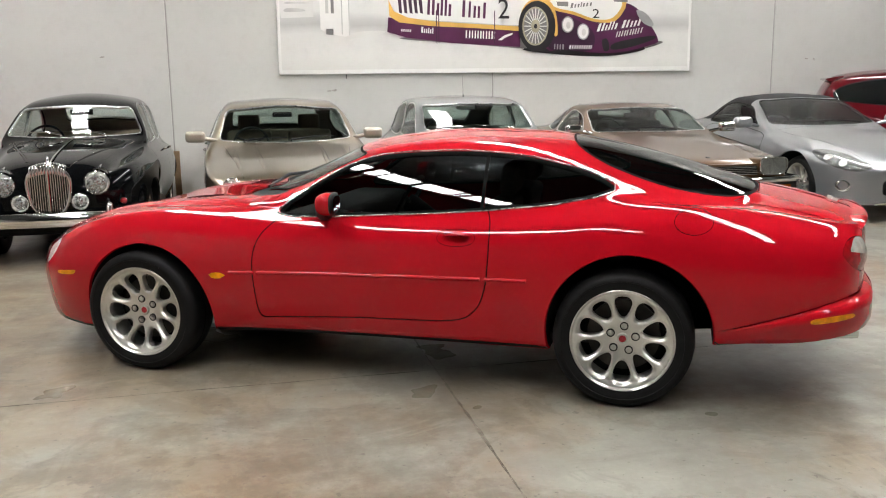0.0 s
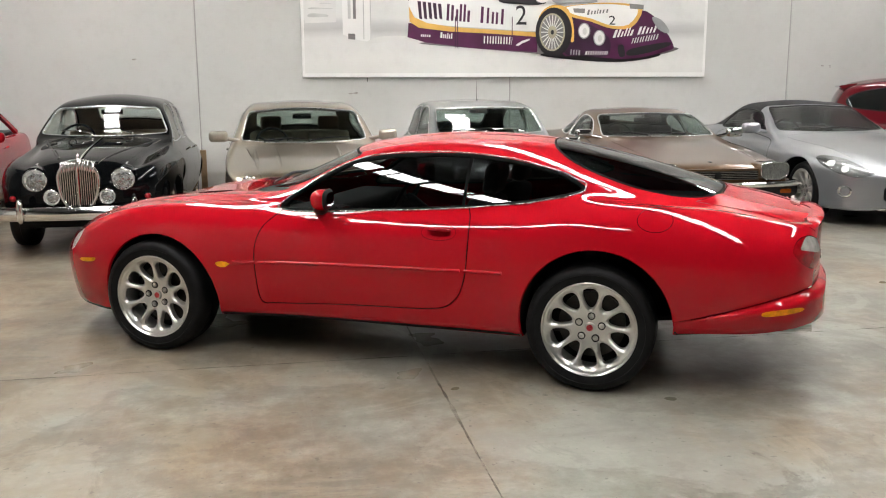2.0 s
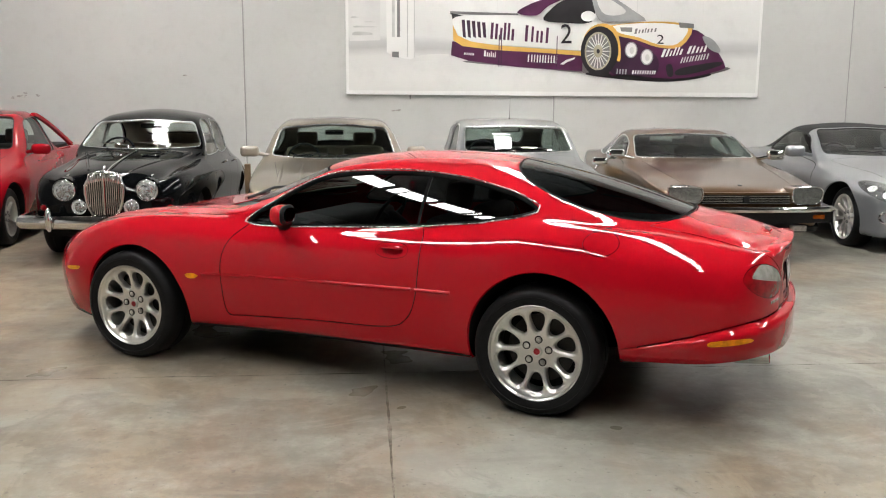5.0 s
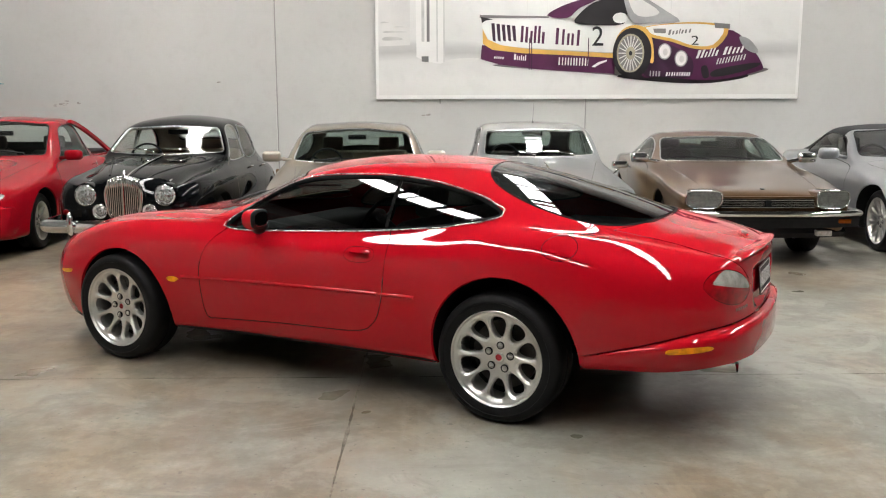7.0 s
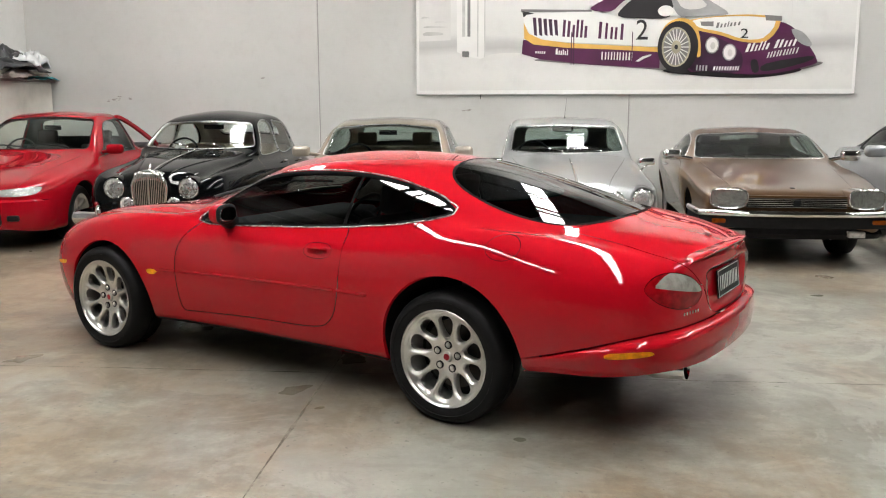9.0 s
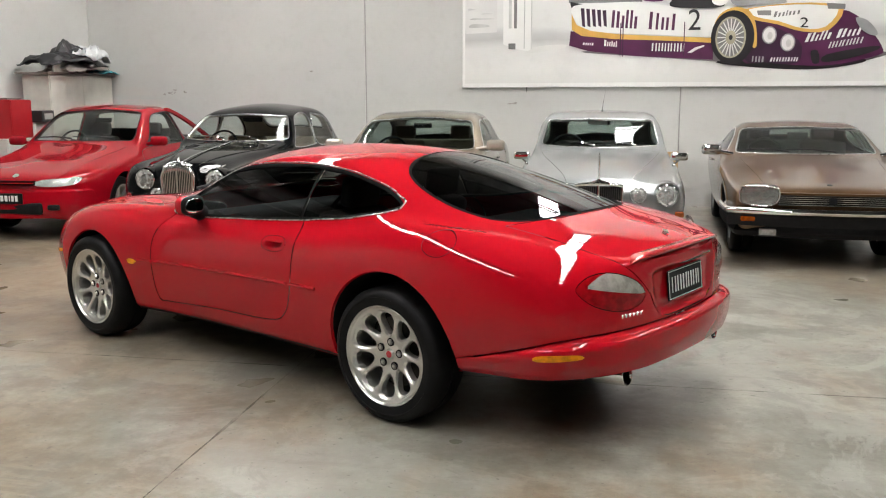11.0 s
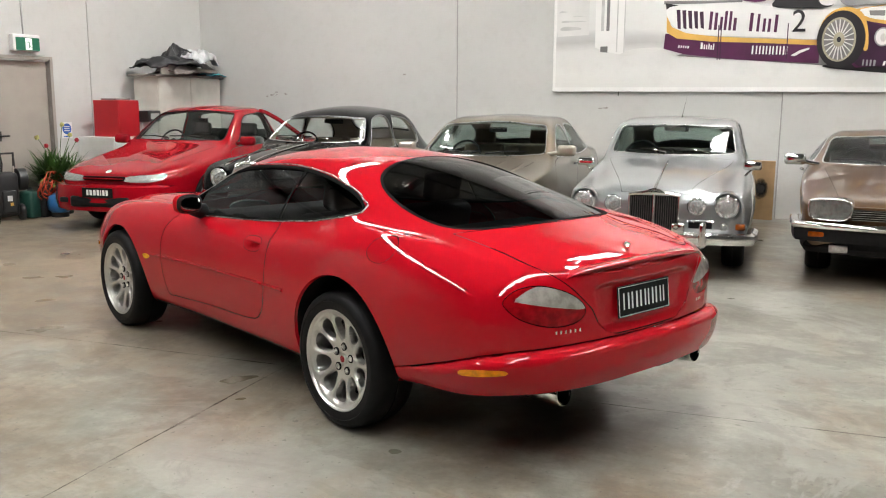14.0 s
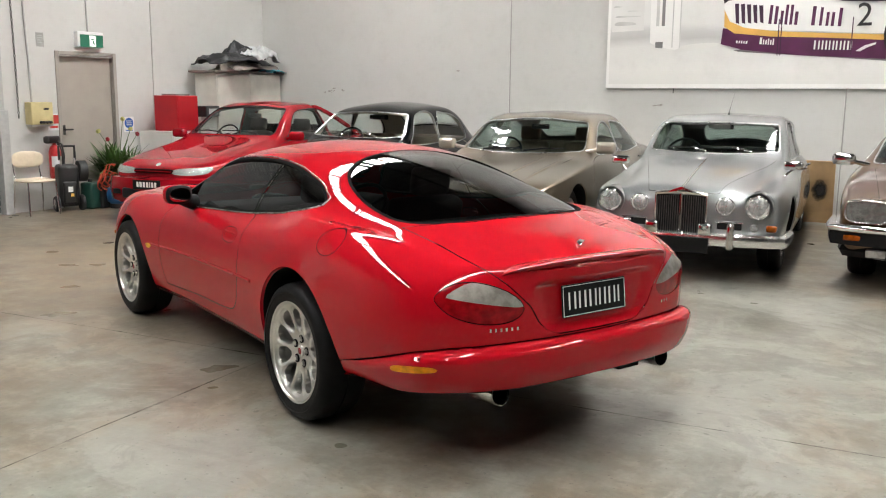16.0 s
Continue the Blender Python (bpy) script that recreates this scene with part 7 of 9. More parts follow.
def build_bronze_coupe():
    root = thing("grand_tourer_car", car_pose(4.755, 8.32, -2.5), "bronze 1980s grand tourer with oval headlamps and black-and-chrome bumper", "car", "cars along the back wall")
    sk = other_car(root, BRONZE, "bronze", (1.53, 1.66, 0.705, 2.14, 0.625, 2.19),
                   [[(1.86, 0.925), (1.92, 1.03), (2.18, 1.15), (2.62, 1.18), (2.70, 0.96), (2.66, 0.925)], [(2.75, 0.94), (2.78, 1.175), (2.95, 1.15), (3.10, 1.06), (3.14, 0.97), (3.05, 0.945)]],
                   (3.15, 3.62, 0.44), [(0.93, 0.315, 0.37), (3.52, 0.315, 0.365)],
                   [(0.93, 0.69, 0.315, 0.318, 0.21, 0.195, 5, "spoke", M["alloy_dull"]), (3.52, 0.69, 0.315, 0.318, 0.21, 0.195, 5, "spoke", M["alloy_dull"])],
                   "liner_dark", "chrome", [[(1.58, 0.30), (1.54, 0.70), (1.68, 0.885), (2.70, 0.925), (2.78, 0.7), (2.72, 0.29)]], (0.55, 0.68, 0.03, 1.50), glass_m="green_glass")
    cabin(root, 1.62, 0.94, 0.68, [(2.4, -0.36, 0.30), (2.4, 0.36, 0.30)], (3.0, 0.34), "leather_dark", "liner_dark", 1, 0.64, mirror_up=0.18)
    # large oval lamps
    for s in (1, -1):
        root2 = new("headlamp")
        root2.parent = root
        tagged(root2, "large oval headlamp in a bright rim")
        lo = smooth_loop([(-0.165, 0.055), (-0.13, 0.088), (0.0, 0.096), (0.12, 0.09), (0.17, 0.055), (0.165, -0.03), (0.11, -0.075), (0.0, -0.083), (-0.12, -0.072), (-0.165, -0.03)], 5)
        m = Matrix.Translation((0.0, s * 0.625, 0.655)) @ Matrix.Rotation(radians(s * -10), 4, "Z") @ Matrix(((0, 0, -1, 0), (-1, 0, 0, 0), (0, 1, 0, 0), (0, 0, 0, 1)))
        part("lamp_rim", tube_bm([m @ Vector((x, y, 0.03)) for x, y in lo], 0.0075, 8, closed=True), M["chrome"], root2, smooth=60)
        part("lamp_shell", prism_bm(lo * 0.99, -0.20, 0.025, m), M["bronze"], root2)
        part("lamp_bowl", prism_bm(lo * 0.94, 0.0, 0.028, m), M["lamp_dull"], root2)
        part("lens", prism_bm(lo * 0.96, 0.034, 0.052, m, 0.012), M["lamp_glass"], root2, smooth=50)
        part("indicator_lamp", box_bm(-0.105, 0.02, s * 0.70 - 0.09, s * 0.70 + 0.09, 0.435, 0.48, 0.01, 2), M["amber_dim"], root, "amber indicator in the bumper", smooth=50)
        part("fog_lamp", box_bm(-0.085, 0.02, s * 0.545 - 0.075, s * 0.545 + 0.075, 0.305, 0.365, 0.012, 2), M["clear_lens"], root, "small rectangular fog lamp", smooth=50)
    g = new("radiator_grille")
    g.parent = root
    tagged(g, "slim grille of horizontal bright bars")
    part("grille_back", box_bm(-0.01, 0.05, -0.46, 0.46, 0.575, 0.665, 0.01), M["trim_black"], g)
    for k in range(5):
        part("slat", box_bm(-0.024, -0.008, -0.455, 0.455, 0.580 + 0.018 * k, 0.5855 + 0.018 * k, 0.001, 1), M["chrome"], g)
    part("grille_badge", box_bm(-0.034, -0.02, -0.035, 0.035, 0.59, 0.655, 0.008), M["trim_black"], g)
    part("bonnet_edge", sweep([(-0.01 + 0.02 * abs(k) / 10, 0.05 * k, 0.682) for k in range(-10, 11)], [(-0.02, -0.008), (0.014, -0.008), (0.012, 0.008), (-0.02, 0.010)]), M["bronze"], root)
    path = bumper_path(0.875, 0.522, 0.12, 0.5, -0.155)
    part("bumper_strip", sweep(path, [(-0.02, -0.010)] + [(0.018 + 0.030 * math.cos(q), 0.010 + 0.030 * math.sin(q)) for q in [radians(-70 + 20 * k) for k in range(9)]] + [(-0.06, 0.034)]), M["chrome"], root, "bright strip on the bumper", smooth=50)
    path = bumper_path(0.87, 0.445, 0.12, 0.5, -0.13)
    part("front_bumper", sweep(path, [(-0.04, -0.055), (0.020, -0.05), (0.034, -0.01), (0.034, 0.058), (-0.04, 0.058)]), M["trim_black"], root, "black rubber front bumper", smooth=50)
    path = bumper_path(0.80, 0.31, 0.14, 0.4, -0.03)
    part("front_spoiler", sweep(path, [(-0.06, -0.03), (0.0, -0.03), (0.03, 0.02), (0.0, 0.09), (-0.06, 0.09)]), M["trim_black"], root, "black chin spoiler", smooth=50)
    p, n = on_skin(sk, 0.18, b=0.0)
    bm = lathe_bm([(0.024, -0.004), (0.024, 0.004), (0.0, 0.007)], frame_on(p, n, (1, 0, 0)), 16)
    part("bonnet_badge", bm, M["steel_dark"], root)
    mirror_on(root, 1.62, 0.965, 0.985, M["chrome"], (0.05, 0.105, 0.058))
    wipers(root, sk, 1.57, [(0.30, -0.22, 0.05), (-0.18, -0.60, 0.05)])


CABRIO = dict(
    zc=[(0, 0.50), (0.02, 0.60), (0.15, 0.68), (0.5, 0.79), (1.0, 0.88), (1.5, 0.95), (1.65, 0.98), (1.9, 1.09), (2.2, 1.23), (2.4, 1.30), (2.7, 1.35), (3.1, 1.335), (3.4, 1.25), (3.7, 1.12), (3.9, 1.04), (4.3, 1.0), (4.6, 0.93), (4.72, 0.8), (4.75, 0.6)],
    zs=[(0, 0.49), (0.05, 0.58), (0.3, 0.68), (0.7, 0.77), (1.2, 0.84), (1.8, 0.89), (2.6, 0.925), (3.4, 0.95), (4.2, 0.95), (4.6, 0.88), (4.75, 0.58)],
    ws=[(0, 0), (0.03, 0.35), (0.12, 0.55), (0.35, 0.70), (0.8, 0.79), (1.6, 0.82), (2.6, 0.82), (3.4, 0.82), (4.2, 0.76), (4.6, 0.55), (4.75, 0)],
    wm=[(0, 0), (0.03, 0.40), (0.12, 0.62), (0.35, 0.79), (0.7, 0.89), (1.2, 0.93), (2.6, 0.92), (3.4, 0.945), (4.2, 0.87), (4.6, 0.62), (4.75, 0)],
    zm=[(0, 0.42), (0.5, 0.58), (4, 0.62), (4.75, 0.55)],
    zb=[(0, 0.28), (0.05, 0.2), (0.4, 0.19), (1, 0.21), (3.8, 0.22), (4.4, 0.3), (4.75, 0.42)],
    wb=[(0, 0), (0.03, 0.42), (0.12, 0.62), (0.5, 0.80), (1.2, 0.86), (3.4, 0.86), (4.2, 0.8), (4.6, 0.58), (4.75, 0)],
    wr=[(0, 0), (0.03, 0.2), (0.15, 0.38), (0.8, 0.55), (1.5, 0.62), (1.72, 0.75), (2.0, 0.71), (2.3, 0.635), (2.6, 0.61), (3.1, 0.6), (3.5, 0.6), (3.9, 0.6), (4.4, 0.5), (4.75, 0)],
    zr=[(0, 0.495), (0.03, 0.59), (0.15, 0.655), (0.8, 0.835), (1.5, 0.915), (1.72, 0.96), (2.0, 1.08), (2.3, 1.225), (2.6, 1.275), (3.0, 1.26), (3.3, 1.18), (3.6, 1.05), (3.9, 0.99), (4.4, 0.95), (4.75, 0.59)],
    kx=[(0, 0.75), (4.75, 0.75)])


def build_silver_cabrio():
    root = thing("convertible_car", car_pose(7.05, 8.22, -4.0), "bright silver convertible with its black cloth roof raised", "car", "cars along the back wall")
    sk = other_car(root, CABRIO, "silver_new", (1.63, 1.80, 0.69, 2.34, 0.57, 2.38),
                   [[(2.02, 0.955), (2.10, 1.07), (2.34, 1.20), (2.75, 1.245), (3.05, 1.22), (3.22, 1.10), (3.26, 1.0), (3.15, 0.975)]],
                   None, [(0.90, 0.335, 0.40), (3.65, 0.335, 0.40)],
                   [(0.90, 0.71, 0.335, 0.337, 0.235, 0.25, 10, "spoke", M["alloy"]), (3.65, 0.71, 0.335, 0.337, 0.235, 0.25, 10, "spoke", M["alloy"])],
                   "liner_dark", "trim_black", [[(1.68, 0.30), (1.62, 0.70), (1.80, 0.90), (3.10, 0.955), (3.18, 0.75), (3.02, 0.45), (2.9, 0.29)]], (0.45, 0.70, 0.05, 1.60), glass_m="smoke", soft_top=(2.40, 3.95, 1.0))
    cabin(root, 1.75, 0.96, 0.68, [(2.55, -0.37, 0.32), (2.55, 0.37, 0.32)], None, "leather_dark", "liner_dark", 1, 0.58)
    # long swept-back lamps
    for s in (1, -1):
        lo = smooth_loop([(0.07, 0.60), (0.20, 0.665), (0.42, 0.735), (0.62, 0.765), (0.64, 0.74), (0.48, 0.665), (0.27, 0.590), (0.11, 0.555)], 5)
        d = np.where(sk.v[:, 1] * s > 0.3, loop_distance(sk.v[:, 0], sk.v[:, 2], lo), 0.3)
        lamp, _ = sk.cut(d)
        lp = lamp.pushed(0.010).link("headlamp", M["lamp_glass"], root, "long clear headlamp with a bright inside")
        if lp:
            lamp.pushed(0.003).link("reflector", M["lamp_dark"], lp)
            for aa, zz, rr in ((0.24, 0.635, 0.040), (0.40, 0.688, 0.046)):
                pr, nr = on_skin(sk, aa, z=zz, side=s)
                part("lamp_ring", lathe_bm([(rr, -0.005), (rr * 1.05, 0.010), (rr * 0.85, 0.011), (rr * 0.6, 0.006), (0.0, 0.008)], frame_on(pr, nr), 24), M["bowl"], lp, smooth=40)
        p, n = on_skin(sk, 0.20, z=0.40, side=s)
        bm = lathe_bm([(0.055, -0.03), (0.062, 0.004), (0.052, 0.010), (0.048, 0.0), (0.0, -0.02)], frame_on(p, n) @ Matrix.Diagonal((1.3, 1, 1, 1)), 24)
        part("fog_lamp", bm, M["chrome"], root, "oval fog lamp with a bright rim", smooth=50)
    part("front_lip", sweep(bumper_path(0.70, 0.22, 0.30, 0.3, -0.01, power=2.2), [(-0.05, -0.02), (0.02, -0.022), (0.025, 0.0), (0.0, 0.015), (-0.05, 0.015)]), M["chrome"], root, "bright strip along the lower bumper", smooth=50)
    part("air_intake", box_bm(-0.015, 0.05, -0.35, 0.35, 0.30, 0.46, 0.05, 3), M["trim_black"], root, smooth=60)
    mirror_on(root, 1.86, 1.03, 1.02, M["silver_new"], (0.07, 0.115, 0.068), 0.10)
    wipers(root, sk, 1.68, [(0.45, -0.1, 0.04), (-0.05, -0.55, 0.04)])


UTE = dict(
    zc=[(0, 0.5), (0.02, 0.62), (0.1, 0.70), (0.4, 0.79), (0.9, 0.90), (1.35, 0.985), (1.5, 1.02), (1.8, 1.21), (2.05, 1.37), (2.2, 1.425), (2.5, 1.465), (2.8, 1.465), (2.92, 1.44), (3.0, 1.36), (3.06, 1.1), (3.12, 0.97), (3.5, 0.95), (4.6, 0.95), (4.82, 0.9), (4.88, 0.6)],
    zs=[(0, 0.49), (0.02, 0.60), (0.1, 0.66), (0.4, 0.73), (1.0, 0.83), (1.6, 0.90), (2.5, 0.925), (3.5, 0.94), (4.6, 0.94), (4.82, 0.88), (4.88, 0.58)],
    ws=[(0, 0), (0.02, 0.42), (0.08, 0.56), (0.3, 0.69), (0.8, 0.78), (1.6, 0.81), (3.0, 0.80), (4.4, 0.79), (4.75, 0.7), (4.86, 0.4), (4.88, 0)],
    wm=[(0, 0), (0.02, 0.48), (0.08, 0.62), (0.3, 0.76), (0.8, 0.865), (1.6, 0.89), (3.0, 0.89), (4.4, 0.87), (4.75, 0.78), (4.86, 0.45), (4.88, 0)],
    zm=[(0, 0.42), (0.5, 0.56), (4, 0.58), (4.88, 0.55)],
    zb=[(0, 0.28), (0.05, 0.22), (0.5, 0.20), (1, 0.22), (4, 0.24), (4.88, 0.4)],
    wb=[(0, 0), (0.02, 0.48), (0.08, 0.62), (0.4, 0.77), (1.5, 0.83), (3.4, 0.83), (4.4, 0.8), (4.75, 0.7), (4.88, 0)],
    wr=[(0, 0), (0.02, 0.36), (0.1, 0.52), (0.8, 0.60), (1.4, 0.65), (1.58, 0.74), (1.85, 0.70), (2.15, 0.63), (2.5, 0.605), (2.85, 0.60), (3.0, 0.60), (3.1, 0.62), (3.5, 0.62), (4.5, 0.6), (4.8, 0.4), (4.88, 0)],
    zr=[(0, 0.495), (0.02, 0.61), (0.1, 0.685), (0.8, 0.85), (1.4, 0.955), (1.58, 0.99), (1.85, 1.17), (2.15, 1.34), (2.5, 1.385), (2.85, 1.385), (2.95, 1.34), (3.06, 1.05), (3.12, 0.955), (3.5, 0.945), (4.5, 0.945), (4.82, 0.89), (4.88, 0.59)],
    kx=[(0, 0.75), (4.88, 0.8)])


def build_ute():
    root = thing("utility_car", car_pose(-3.70, 8.60, 4.0), "bright red utility car with sports bars over the tray", "car", "cars along the back wall")
    sk = other_car(root, UTE, "red_ute", (1.47, 1.60, 0.665, 2.10, 0.565, 2.14),
                   [[(1.74, 0.945), (1.84, 1.04), (2.16, 1.305), (2.55, 1.36), (2.80, 1.35), (2.86, 1.15), (2.88, 0.97), (2.80, 0.945)]],
                   None, [(0.95, 0.315, 0.375), (3.77, 0.315, 0.375)],
                   [(0.95, 0.71, 0.315, 0.317, 0.215, 0.215, 5, "spoke", M["alloy"]), (3.77, 0.71, 0.315, 0.317, 0.215, 0.215, 5, "spoke", M["alloy"])],
                   "liner_dark", "trim_black", [[(1.52, 0.28), (1.48, 0.70), (1.62, 0.92), (2.88, 0.945), (2.92, 0.7), (2.88, 0.27)]], (0.50, 0.68, 0.06, 1.44), back_pane=[(-0.50, 1.02), (-0.52, 1.2), (-0.46, 1.34), (0, 1.37), (0.46, 1.34), (0.52, 1.2), (0.50, 1.02), (0, 1.01)])
    cabin(root, 1.55, 0.98, 0.68, [(2.4, -0.37, 0.36), (2.4, 0.37, 0.36)], None, "leather_grey", "liner_dark", 1, 0.58)
    lo = smooth_loop([(0.27, 0.60), (0.28, 0.640), (0.41, 0.660), (0.56, 0.672), (0.68, 0.680), (0.70, 0.65), (0.65, 0.605), (0.46, 0.588)], 5)
    for s in (1, -1):
        d = np.where((sk.v[:, 0] < 0.6) & (sk.v[:, 1] * s > 0), loop_distance(np.abs(sk.v[:, 1]), sk.v[:, 2], lo), 0.3)
        lamp, _ = sk.cut(d)
        lp = lamp.pushed(0.012).edge_strip(0.012).link("headlamp", M["fluted_glass"], root, "clear wedge-shaped headlamp")
        lamp.pushed(0.004).link("reflector", M["reflector_grey"], lp)
    # nose mouldings and plate
    part("grille", box_bm(-0.03, 0.05, -0.27, 0.27, 0.605, 0.655, 0.015, 2), M["gap"], root, "slim dark red slot between the lamps")
    part("grille_bar", box_bm(-0.035, 0.0, -0.27, 0.27, 0.624, 0.636, 0.004), M["red_ute"], root)
    part("bumper_skin", sweep(bumper_path(0.71, 0.42, 0.18, 0.45, -0.075), [(-0.05, -0.17), (0.03, -0.17), (0.055, -0.06), (0.05, 0.05), (0.035, 0.12), (-0.05, 0.14)]), M["red_ute"], root, "deep red bumper skirt", smooth=60)
    part("air_intake", box_bm(-0.128, -0.05, -0.40, 0.40, 0.295, 0.425, 0.04, 3), M["trim_black"], root, smooth=60)
    for s in (1, -1):
        part("fog_lamp", box_bm(-0.09, -0.02, s * 0.51 - 0.06, s * 0.51 + 0.06, 0.34, 0.40, 0.02, 2), M["trim_black"], root, smooth=60)
    pl = part("number_plate", box_bm(-0.142, -0.13, -0.205, 0.205, 0.415, 0.53, 0.004), M["plate_black"], root, "black number plate with pale bars")
    x = -0.15
    for w in (0.03, 0.03, 0.012, 0.034, 0.034, 0.034, 0.03):
        part("plate_bar", box_bm(-0.1435, -0.1415, x, x + w, 0.443, 0.505), M["white_letter"], pl)
        x += w + 0.015
    p, n = on_skin(sk, 0.10, b=0.0)
    part("nose_badge", lathe_bm([(0.035, -0.01), (0.035, 0.006), (0.0, 0.010)], frame_on(p, n, (1, 0, 0)), 20), M["chrome"], root)
    # sports bars from the roof to the tray
    for s in (1, -1):
        rows = []
        for k in range(15):
            t = k / 14
            a = 2.76 + 1.05 * t
            z = 1.405 - 0.42 * t ** 1.25
            y = s * (0.60 + 0.18 * t)
            rows.append([(a, y - 0.024, z - 0.034), (a, y + 0.024, z - 0.034), (a + 0.015, y + 0.024, z + 0.006), (a + 0.015, y - 0.024, z + 0.009)])
        bm = bmesh.new()
        vs = [[bm.verts.new(p) for p in r] for r in rows]
        for r, q in zip(vs, vs[1:]):
            for i in range(4):
                bm.faces.new((r[i], r[(i + 1) % 4], q[(i + 1) % 4], q[i]))
        bm.faces.new(vs[0])
        bm.faces.new(vs[-1][::-1])
        part("sports_bar", bm, M["red_ute"], root, "red sloping sports bar", smooth=50)
    part("tray_cover", box_bm(3.15, 4.75, -0.70, 0.70, 0.955, 0.98, 0.01), M["cloth_top"], root)
    part("tail_board", box_bm(3.12, 3.2, -0.60, 0.60, 0.95, 1.12, 0.02), M["trim_black"], root)
    mirror_on(root, 1.72, 0.96, 1.01, M["red_ute"], (0.06, 0.105, 0.06))
    wipers(root, sk, 1.52, [(0.45, -0.1, 0.04), (-0.1, -0.6, 0.04)])


for build in (build_black_saloon, build_gold_saloon, build_silver_saloon, build_bronze_coupe, build_silver_cabrio, build_ute):
    build()

# ---- banner on the back wall ----
M["print_white"] = plain("printed_white", (0.80, 0.79, 0.77), 0.45, 0, 0.05, 2)
M["print_floor"] = plain("printed_pale_grey", (0.66, 0.65, 0.625), 0.45, 0, 0.12, 1.1)
M["print_pale"] = plain("printed_pale_panel", (0.70, 0.69, 0.67), 0.45, 0, 0.10, 1.6)
M["print_smudge"] = plain("printed_smudge", (0.55, 0.545, 0.53), 0.45, 0, 0.2, 3)
M["print_shade"] = plain("printed_dark_grey", (0.19, 0.185, 0.18), 0.45, 0, 0.2, 2)
M["print_black"] = plain("printed_black", (0.018, 0.016, 0.018), 0.4, 0, 0.2, 6)
M["print_purple"] = plain("printed_purple", (0.085, 0.012, 0.060), 0.4, 0, 0.25, 3)
M["print_violet"] = plain("printed_deep_purple", (0.045, 0.012, 0.040), 0.4, 0, 0.25, 3)
M["print_yellow"] = plain("printed_yellow", (0.72, 0.42, 0.10), 0.4, 0, 0.12, 3)
M["print_grey"] = plain("printed_grey", (0.33, 0.33, 0.33), 0.4, 0, 0.2, 3)
M["print_gold"] = plain("printed_wheel_gold", (0.40, 0.36, 0.26), 0.4, 0, 0.2, 8)


def banner_ground():
    """The print's pale hall: white haze above, a soft grey skirting, a cream floor."""
    m = Mat("printed_hall")
    sep = m.node("ShaderNodeSeparateXYZ")
    m.link(m.coords(), sep.inputs[0])
    z = m.node("ShaderNodeMapRange")
    z.inputs[1].default_value, z.inputs[2].default_value = 1.684, 4.60
    wob = m.node("ShaderNodeMath")
    wob.operation = "MULTIPLY_ADD"
    wob.inputs[1].default_value = 0.22
    m.link(m.noise(1.1, 5, 0.6, stretch=(0.5, 1.0, 1.6)), wob.inputs[0])
    m.link(sep.outputs[2], wob.inputs[2])
    m.link(wob.outputs[0], z.inputs[0])
    c = m.ramp(z.outputs[0], [(0.0, (0.70, 0.69, 0.66)), (0.12, (0.74, 0.73, 0.705)), (0.225, (0.70, 0.69, 0.67)), (0.265, (0.50, 0.495, 0.485)), (0.295, (0.56, 0.555, 0.545)), (0.325, (0.71, 0.705, 0.685)), (0.6, (0.76, 0.75, 0.73))])
    c = m.mix(m.ramp(m.noise(2.6, 6, 0.65), [(0.5, (0, 0, 0)), (0.72, (0.45,) * 3)]), c, (0.60, 0.59, 0.57))
    m.set(Base_Color=c, Roughness=0.45)
    return m.m


